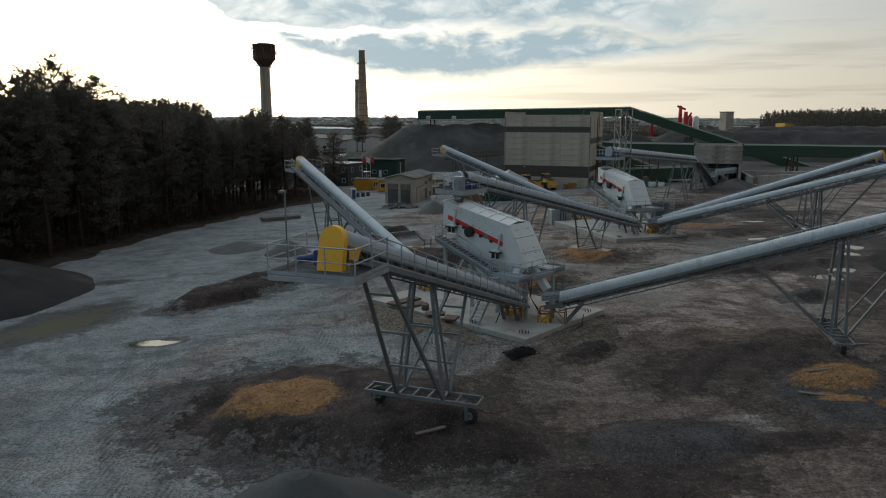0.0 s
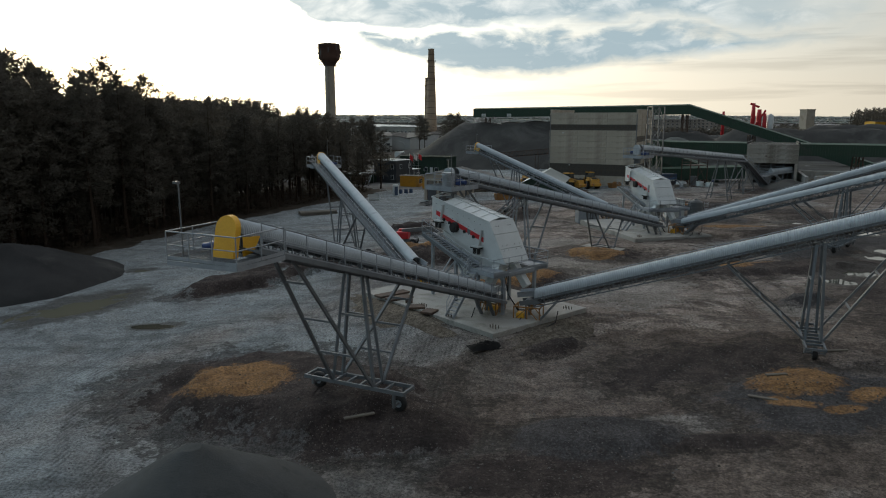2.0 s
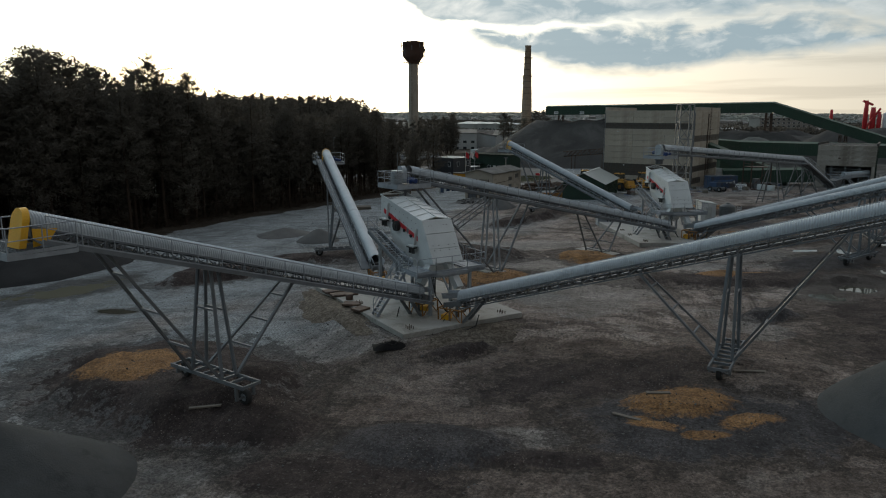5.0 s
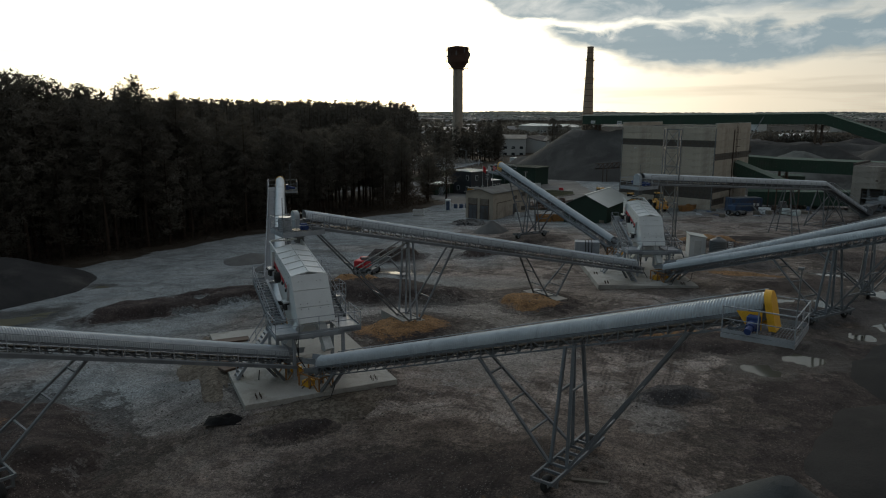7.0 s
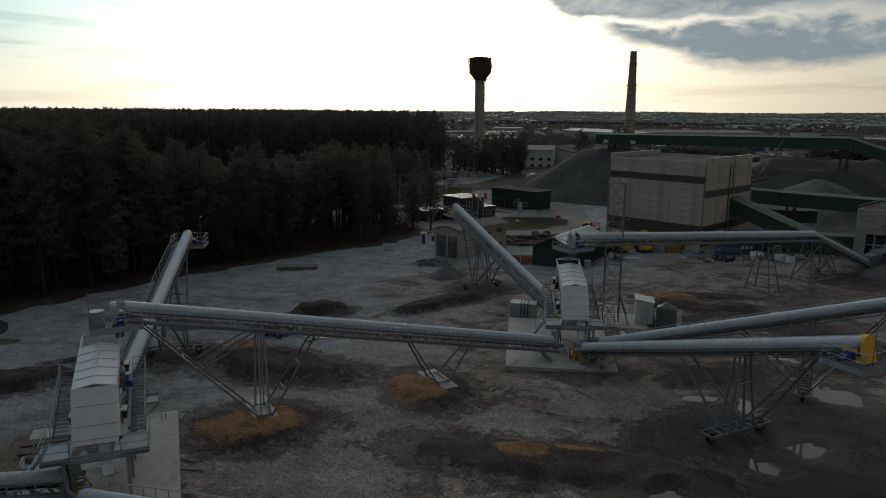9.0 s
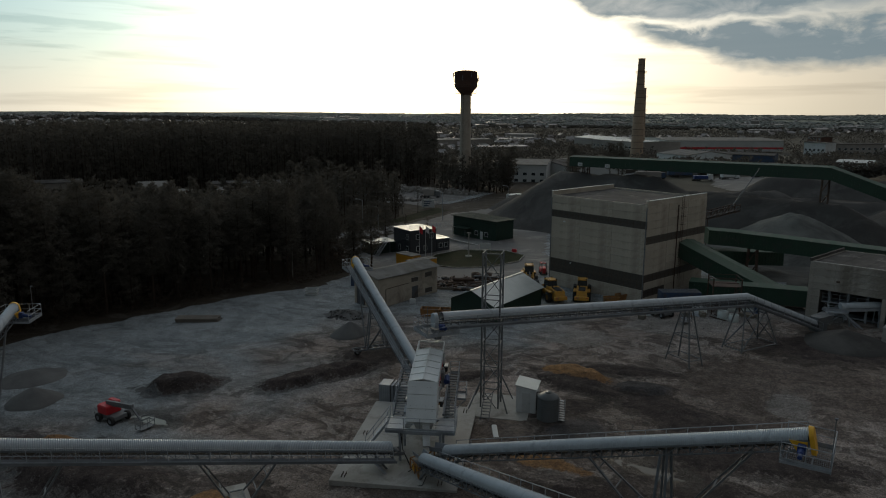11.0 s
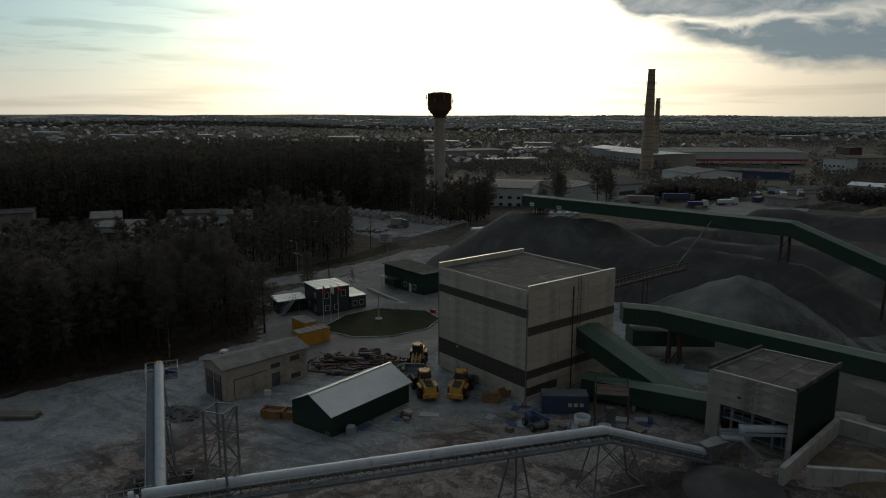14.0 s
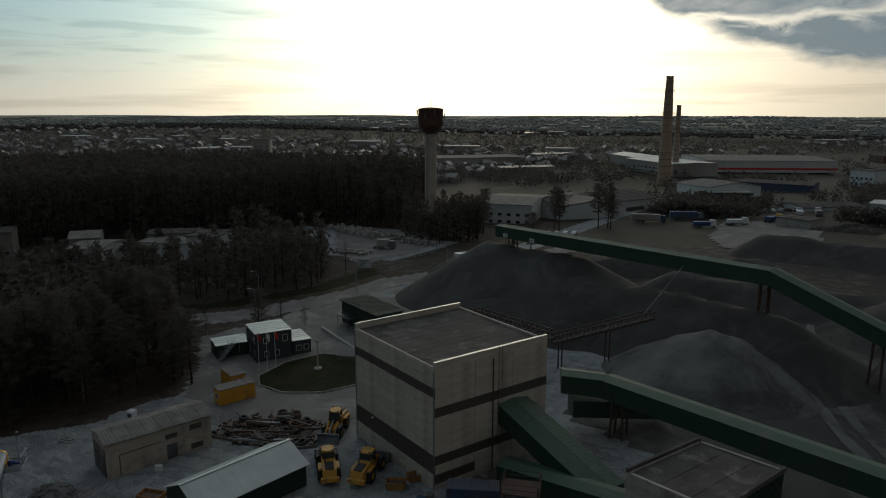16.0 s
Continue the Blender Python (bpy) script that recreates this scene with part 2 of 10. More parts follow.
def stuff(name, c1, c2, rough=0.8, metal=0.0, big=0.6, fine=12.0, bump=0.25, dist=0.02, dirt=None, dirt_at=0.60, dirt_scale=0.35, vary=0.0, space="Object", rough_var=0.12, spec=0.5):
    """Paint, metal or stone: a colour mottled at two scales, stains, a fine relief."""
    m = bpy.data.materials.new(name)
    m.use_nodes = True
    nt = m.node_tree
    b = nt.nodes["Principled BSDF"]
    tc = nt.nodes.new("ShaderNodeTexCoord")
    src = tc.outputs["Object"]
    if space == "World":
        src = nt.nodes.new("ShaderNodeNewGeometry").outputs["Position"]

    def noise_(scale, detail=5.0, rough_=0.6, d=0.0):
        n = nt.nodes.new("ShaderNodeTexNoise")
        n.inputs["Scale"].default_value, n.inputs["Detail"].default_value = scale, detail
        n.inputs["Roughness"].default_value, n.inputs["Distortion"].default_value = rough_, d
        nt.links.new(src, n.inputs["Vector"])
        return n.outputs["Fac"]

    def mix_(f, a, c, mode="MIX"):
        n = nt.nodes.new("ShaderNodeMix")
        n.data_type, n.blend_type = "RGBA", mode
        for i, v in ((0, f), (6, a), (7, c)):
            if isinstance(v, (float, int)):
                n.inputs[i].default_value = v
            elif isinstance(v, tuple):
                n.inputs[i].default_value = v
            else:
                nt.links.new(v, n.inputs[i])
        return n.outputs[2]

    def ramp_(f, lo, hi):
        n = nt.nodes.new("ShaderNodeMapRange")
        n.inputs["From Min"].default_value, n.inputs["From Max"].default_value = lo, hi
        nt.links.new(f, n.inputs["Value"])
        return n.outputs["Result"]

    nb, nf = noise_(big), noise_(fine, 4.0)
    c = mix_(ramp_(nb, 0.3, 0.7), rgb(c1), rgb(c2))
    c = mix_(ramp_(nf, 0.2, 0.8), c, mix_(0.22, c, (0.0, 0.0, 0.0, 1)))
    if vary:
        oi = nt.nodes.new("ShaderNodeObjectInfo")
        c = mix_(ramp_(oi.outputs["Random"], 0.0, 1.0), mix_(vary, c, (0, 0, 0, 1)), mix_(vary, c, c, "ADD"))
    if dirt:
        c = mix_(ramp_(noise_(dirt_scale, 7.0, 0.7, 0.6), dirt_at - 0.08, dirt_at + 0.08), c, rgb(dirt))
    nt.links.new(c, b.inputs["Base Color"])
    rr = nt.nodes.new("ShaderNodeMapRange")
    rr.inputs["To Min"].default_value, rr.inputs["To Max"].default_value = max(0.05, rough - rough_var), min(1.0, rough + rough_var)
    nt.links.new(nb, rr.inputs["Value"])
    nt.links.new(rr.outputs["Result"], b.inputs["Roughness"])
    b.inputs["Metallic"].default_value = metal
    b.inputs["Specular IOR Level"].default_value = min(spec, 0.15) if rough > 0.86 else spec
    if bump:
        bp = nt.nodes.new("ShaderNodeBump")
        bp.inputs["Strength"].default_value, bp.inputs["Distance"].default_value = bump, dist
        nt.links.new(nf, bp.inputs["Height"])
        nt.links.new(bp.outputs["Normal"], b.inputs["Normal"])
    return m


GALV = stuff("galvanised_steel", (0.27, 0.30, 0.33), (0.40, 0.43, 0.47), 0.55, 0.30, 1.2, 30, 0.08, 0.004, dirt=(0.20, 0.20, 0.20), dirt_at=0.64, dirt_scale=0.8)
DECK = stuff("grating_steel", (0.13, 0.145, 0.16), (0.20, 0.22, 0.24), 0.65, 0.2, 1.2, 30, 0.08, 0.004)
COVER = stuff("galvanised_cover_sheet", (0.385, 0.43, 0.47), (0.515, 0.565, 0.605), 0.54, 0.15, 0.5, 18, 0.06, 0.004, dirt=(0.27, 0.30, 0.335), dirt_at=0.62, dirt_scale=0.5, vary=0.06)
STEEL = stuff("dull_grey_steel", (0.13, 0.14, 0.15), (0.21, 0.22, 0.23), 0.6, 0.3, 1.0, 20, 0.1, 0.004)
RUST = stuff("rusty_dark_steel", (0.07, 0.05, 0.045), (0.13, 0.085, 0.06), 0.8, 0.2, 0.8, 14, 0.3, 0.01)
WHITE = stuff("white_painted_steel", (0.56, 0.59, 0.60), (0.68, 0.71, 0.72), 0.5, 0.0, 0.5, 20, 0.05, 0.003, dirt=(0.38, 0.38, 0.36), dirt_at=0.64)
CREAM = stuff("pale_painted_roof_sheet", (0.58, 0.61, 0.62), (0.70, 0.73, 0.73), 0.5, 0.1, 0.4, 16, 0.05, 0.003, dirt=(0.40, 0.40, 0.38), dirt_at=0.66)
RED = stuff("red_paint", (0.50, 0.02, 0.03), (0.62, 0.03, 0.04), 0.45, 0.0, 0.8, 18, 0.05, 0.003)
YELLOW = stuff("yellow_paint", (0.78, 0.40, 0.02), (0.86, 0.47, 0.03), 0.5, 0.0, 0.6, 16, 0.05, 0.003, dirt=(0.45, 0.27, 0.05), dirt_at=0.7)
LOADER = stuff("loader_yellow_paint", (0.50, 0.25, 0.025), (0.60, 0.31, 0.04), 0.55, 0.0, 0.6, 14, 0.08, 0.004, dirt=(0.14, 0.10, 0.06), dirt_at=0.55, dirt_scale=0.8)
BLUE = stuff("blue_motor_paint", (0.015, 0.04, 0.15), (0.022, 0.06, 0.21), 0.5, 0.0, 1.0, 20, 0.05, 0.003)
BLUE2 = stuff("faded_blue_paint", (0.028, 0.06, 0.13), (0.05, 0.095, 0.18), 0.65, 0.0, 0.7, 12, 0.1, 0.004, dirt=(0.07, 0.06, 0.055), dirt_at=0.56)
RUBBER = stuff("black_rubber", (0.015, 0.015, 0.016), (0.03, 0.03, 0.03), 0.75, 0.0, 2.0, 25, 0.2, 0.006)
GDOOR = stuff("faded_grey_blue_door", (0.075, 0.085, 0.10), (0.12, 0.13, 0.145), 0.7, 0.0, 0.8, 12, 0.1, 0.004, dirt=(0.07, 0.06, 0.05), dirt_at=0.56)
CONTY = stuff("orange_yellow_container_paint", (0.56, 0.27, 0.02), (0.64, 0.32, 0.03), 0.55, 0.0, 0.5, 14, 0.05, 0.003, dirt=(0.30, 0.17, 0.05), dirt_at=0.62)
SKIPC = stuff("worn_orange_skip_paint", (0.30, 0.14, 0.04), (0.38, 0.19, 0.06), 0.7, 0.0, 0.8, 14, 0.1, 0.004, dirt=(0.14, 0.08, 0.05), dirt_at=0.54)
BELT = stuff("conveyor_belt_rubber", (0.02, 0.02, 0.022), (0.05, 0.048, 0.045), 0.8, 0.0, 0.5, 15, 0.1, 0.004)
CONC = stuff("concrete", (0.33, 0.32, 0.30), (0.44, 0.43, 0.40), 0.85, 0.0, 0.35, 9, 0.2, 0.006, dirt=(0.20, 0.19, 0.17), dirt_at=0.58)
PANEL = stuff("precast_panel", (0.43, 0.39, 0.325), (0.54, 0.49, 0.415), 0.9, 0.0, 0.25, 9, 0.3, 0.01, dirt=(0.34, 0.30, 0.25), dirt_at=0.58, dirt_scale=0.35, vary=0.07)
PANEL2 = stuff("grey_precast_panel", (0.32, 0.30, 0.27), (0.44, 0.415, 0.375), 0.9, 0.0, 0.25, 9, 0.3, 0.01, dirt=(0.20, 0.18, 0.155), dirt_at=0.56, dirt_scale=0.35, vary=0.10)
RENDERED = stuff("old_render", (0.38, 0.34, 0.28), (0.48, 0.43, 0.36), 0.9, 0.0, 0.3, 8, 0.25, 0.01, dirt=(0.24, 0.21, 0.18), dirt_at=0.58)
DARKWIN = stuff("dark_glass_block", (0.045, 0.040, 0.035), (0.10, 0.088, 0.074), 0.5, 0.0, 2.0, 9, 0.1, 0.004)
GLASS = stuff("window_glass", (0.03, 0.04, 0.045), (0.05, 0.06, 0.065), 0.08, 0.0, 0.5, 4, 0.0, rough_var=0.03, spec=0.8)
FELT = stuff("bitumen_roof", (0.055, 0.052, 0.05), (0.11, 0.105, 0.10), 0.9, 0.0, 0.25, 10, 0.2, 0.006, dirt=(0.17, 0.16, 0.15), dirt_at=0.62)
ASBEST = stuff("corrugated_cement_roof", (0.17, 0.165, 0.155), (0.28, 0.272, 0.255), 0.9, 0.0, 0.4, 9, 0.2, 0.006, dirt=(0.15, 0.14, 0.12), dirt_at=0.57)
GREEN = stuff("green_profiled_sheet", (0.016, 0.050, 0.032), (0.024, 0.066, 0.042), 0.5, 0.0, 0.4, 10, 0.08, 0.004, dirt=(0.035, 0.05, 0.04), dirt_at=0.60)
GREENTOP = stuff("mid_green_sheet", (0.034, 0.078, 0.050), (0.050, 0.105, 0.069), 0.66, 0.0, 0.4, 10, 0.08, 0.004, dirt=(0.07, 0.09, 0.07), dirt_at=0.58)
DKGREEN = stuff("dark_green_sheet", (0.012, 0.035, 0.024), (0.02, 0.05, 0.033), 0.5, 0.1, 0.5, 10, 0.08, 0.004)
PALEROOF = stuff("pale_metal_roof", (0.40, 0.44, 0.435), (0.50, 0.54, 0.53), 0.4, 0.3, 0.3, 10, 0.06, 0.004)
ANTHRA = stuff("anthracite_cladding", (0.03, 0.035, 0.042), (0.05, 0.055, 0.065), 0.5, 0.1, 0.5, 12, 0.05, 0.003)
WOOD = stuff("weathered_timber", (0.13, 0.115, 0.095), (0.22, 0.195, 0.165), 0.85, 0.0, 0.9, 12, 0.25, 0.006, vary=0.25)
BRICKM = stuff("old_brick_shaft", (0.36, 0.27, 0.20), (0.48, 0.38, 0.29), 0.9, 0.0, 0.2, 4, 0.2, 0.02, dirt=(0.24, 0.18, 0.14), dirt_at=0.6, dirt_scale=0.1)
TOWERC = stuff("tower_concrete", (0.36, 0.32, 0.27), (0.48, 0.43, 0.37), 0.9, 0.0, 0.15, 3, 0.2, 0.02, dirt=(0.28, 0.24, 0.20), dirt_at=0.58, dirt_scale=0.15, space="World")
TANKRED = stuff("rusted_brown_tank", (0.095, 0.05, 0.038), (0.15, 0.08, 0.058), 0.8, 0.1, 0.3, 5, 0.15, 0.01, dirt=(0.035, 0.022, 0.018), dirt_at=0.6)
BARK = stuff("pine_bark", (0.035, 0.026, 0.021), (0.062, 0.043, 0.032), 0.95, 0.0, 1.5, 8, 0.5, 0.03)
NEEDLE = stuff("pine_needles", (0.113, 0.104, 0.090), (0.158, 0.145, 0.124), 0.95, 0.0, 0.3, 3, 0.0, vary=0.15, spec=0.03)
TWIG = stuff("bare_twigs", (0.06, 0.045, 0.035), (0.10, 0.078, 0.06), 0.9, 0.0, 0.8, 5, 0.0)
GRAVEL = stuff("dark_basalt_gravel", (0.024, 0.0245, 0.026), (0.046, 0.046, 0.047), 0.95, 0.0, 0.25, 9, 0.7, 0.05, dirt=(0.068, 0.066, 0.064), dirt_at=0.62, dirt_scale=0.12, space="World")
DUSTY = stuff("dusty_crushed_stone", (0.090, 0.094, 0.089), (0.185, 0.192, 0.182), 0.95, 0.0, 0.12, 6, 0.8, 0.06, dirt=(0.052, 0.052, 0.051), dirt_at=0.56, dirt_scale=0.08, space="World")
CONEGREY = stuff("blue_grey_stone_dust", (0.052, 0.056, 0.058), (0.105, 0.11, 0.112), 0.95, 0.0, 0.5, 14, 0.9, 0.06, dirt=(0.075, 0.078, 0.078), dirt_at=0.5, dirt_scale=1.6, space="World")
BANK = stuff("brown_bank_gravel", (0.12, 0.10, 0.08), (0.26, 0.225, 0.185), 0.95, 0.0, 1.2, 8, 0.9, 0.06, dirt=(0.07, 0.058, 0.046), dirt_at=0.5, dirt_scale=4.0, space="World")
DARKHEAP = stuff("wet_dark_gravel", (0.022, 0.021, 0.021), (0.042, 0.040, 0.039), 0.95, 0.0, 0.25, 9, 0.8, 0.06, dirt=(0.042, 0.040, 0.038), dirt_at=0.62, dirt_scale=0.2, space="World")
STOCK = stuff("dark_stockpile_gravel", (0.044, 0.043, 0.042), (0.080, 0.078, 0.075), 0.95, 0.0, 0.10, 7, 0.8, 0.06, dirt=(0.088, 0.086, 0.082), dirt_at=0.58, dirt_scale=0.09, space="World")
GRAVEL2 = stuff("grey_crushed_stone", (0.10, 0.10, 0.10), (0.17, 0.168, 0.165), 0.95, 0.0, 0.25, 8, 0.7, 0.05, space="World")
DULLSAND = stuff("dull_brown_sand", (0.13, 0.10, 0.068), (0.20, 0.16, 0.11), 0.95, 0.0, 0.4, 7, 0.6, 0.04, dirt=(0.085, 0.07, 0.052), dirt_at=0.54, dirt_scale=0.4, space="World")
MUD = stuff("dark_churned_soil", (0.035, 0.032, 0.029), (0.075, 0.068, 0.06), 0.95, 0.0, 0.3, 6, 0.8, 0.06, dirt=(0.12, 0.105, 0.09), dirt_at=0.60, dirt_scale=0.3, space="World")
FLOORG = stuff("grey_gravel_floor", (0.040, 0.041, 0.040), (0.088, 0.088, 0.084), 0.95, 0.0, 0.08, 6, 0.7, 0.05, dirt=(0.13, 0.13, 0.122), dirt_at=0.60, dirt_scale=0.07, space="World")
ASPHALT = stuff("worn_asphalt", (0.14, 0.136, 0.132), (0.21, 0.206, 0.20), 0.9, 0.0, 0.15, 12, 0.15, 0.01, dirt=(0.27, 0.26, 0.245), dirt_at=0.60, dirt_scale=0.12, space="World")
GRASS = stuff("spring_grass", (0.014, 0.020, 0.008), (0.027, 0.032, 0.013), 0.95, 0.0, 0.3, 12, 0.6, 0.05, dirt=(0.035, 0.030, 0.018), dirt_at=0.58, space="World", spec=0.05)
FLOORF = stuff("forest_litter_and_shade", (0.032, 0.026, 0.020), (0.062, 0.050, 0.037), 0.95, 0.0, 0.2, 5, 0.6, 0.06, dirt=(0.10, 0.09, 0.078), dirt_at=0.60, dirt_scale=0.25, space="World")
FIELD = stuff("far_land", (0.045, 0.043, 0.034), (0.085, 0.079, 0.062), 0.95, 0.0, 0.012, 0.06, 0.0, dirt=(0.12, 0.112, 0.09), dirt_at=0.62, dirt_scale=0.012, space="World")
ROOFS = stuff("far_roofs", (0.12, 0.10, 0.095), (0.36, 0.34, 0.33), 0.5, 0.0, 0.02, 0.4, 0.0, space="World")
WALLS = stuff("far_walls", (0.20, 0.185, 0.17), (0.42, 0.40, 0.375), 0.85, 0.0, 0.02, 0.4, 0.0, space="World")
# far trees and hills carry distance haze in their base colour
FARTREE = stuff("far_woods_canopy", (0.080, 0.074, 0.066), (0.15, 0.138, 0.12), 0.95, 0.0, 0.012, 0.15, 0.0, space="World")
HAZETREE = stuff("hazed_hill_woods", (0.25, 0.27, 0.255), (0.37, 0.385, 0.36), 0.95, 0.0, 0.003, 0.02, 0.0, space="World")
HAZEHILLS = stuff("hazed_hill_fields", (0.18, 0.195, 0.165), (0.29, 0.30, 0.25), 0.95, 0.0, 0.004, 0.02, 0.0, space="World")
TARP = stuff("black_plastic_sheet", (0.004, 0.004, 0.0045), (0.010, 0.010, 0.011), 0.8, 0.0, 1.5, 8, 0.4, 0.03, spec=0.15)
PLASTIC = stuff("grey_tank_plastic", (0.085, 0.095, 0.10), (0.13, 0.14, 0.145), 0.5, 0.0, 0.6, 10, 0.05, 0.003)
HUTROOF = stuff("dull_green_felt", (0.045, 0.055, 0.045), (0.075, 0.088, 0.072), 0.92, 0.0, 0.4, 9, 0.2, 0.006, dirt=(0.10, 0.105, 0.09), dirt_at=0.58)
LIGHTGREY = stuff("light_grey_wall_panel", (0.48, 0.50, 0.50), (0.58, 0.60, 0.60), 0.7, 0.0, 0.1, 3, 0.05, 0.004)


def water_material(name="muddy_water", base_col=(0.070, 0.067, 0.052, 1)):
    m = bpy.data.materials.new(name)
    m.use_nodes = True
    b = m.node_tree.nodes["Principled BSDF"]
    b.inputs["Base Color"].default_value = base_col
    b.inputs["Roughness"].default_value = 0.06
    b.inputs["IOR"].default_value = 1.33
    b.inputs["Specular IOR Level"].default_value = 0.36
    n = m.node_tree.nodes.new("ShaderNodeTexNoise")
    n.inputs["Scale"].default_value = 1.5
    bp = m.node_tree.nodes.new("ShaderNodeBump")
    bp.inputs["Strength"].default_value, bp.inputs["Distance"].default_value = 0.06, 0.02
    m.node_tree.links.new(n.outputs["Fac"], bp.inputs["Height"])
    m.node_tree.links.new(bp.outputs["Normal"], b.inputs["Normal"])
    return m


WATER = water_material()
# muddy water lightened: sky reflected between the trees is put into its colour
SKYPOOL = water_material("muddy_pool_sky_reflection", (0.15, 0.145, 0.110, 1))


def thin_leaf(m, share):
    """Needles and twigs let part of the light through."""
    nt = m.node_tree
    b, out = nt.nodes["Principled BSDF"], nt.nodes["Material Output"]
    tl, mixer = nt.nodes.new("ShaderNodeBsdfTranslucent"), nt.nodes.new("ShaderNodeMixShader")
    nt.links.new(b.inputs["Base Color"].links[0].from_socket, tl.inputs["Color"])
    mixer.inputs[0].default_value = share
    nt.links.new(b.outputs[0], mixer.inputs[1])
    nt.links.new(tl.outputs[0], mixer.inputs[2])
    nt.links.new(mixer.outputs[0], out.inputs["Surface"])


for leaf in (NEEDLE, TWIG, FARTREE, HAZETREE):
    thin_leaf(leaf, 0.3)


# shallow pools: x, y, half sizes, turn
POOLS = [(-32.2, 56.9, 4.4, 2.1, 62), (-30.9, 62.0, 1.3, 0.6, 40), (-35.2, 72.5, 1.1, 0.6, 20), (-21.6, 51.0, 1.5, 0.5, 8), (49.8, 90.0, 2.0, 2.0, 40), (42.7, 85.2, 0.8, 1.8, 10), (39.4, 85.6, 1.3, 0.6, 35),
         (47.0, 78.4, 1.1, 1.7, -30), (45.0, 98.9, 2.4, 0.8, -10), (-3.2, 88.3, 2.2, 0.8, 5), (36.4, 64.5, 1.5, 1.3, 20), (39.6, 67.6, 1.7, 1.7, 30), (44.4, 74.6, 1.4, 1.1, 30)]

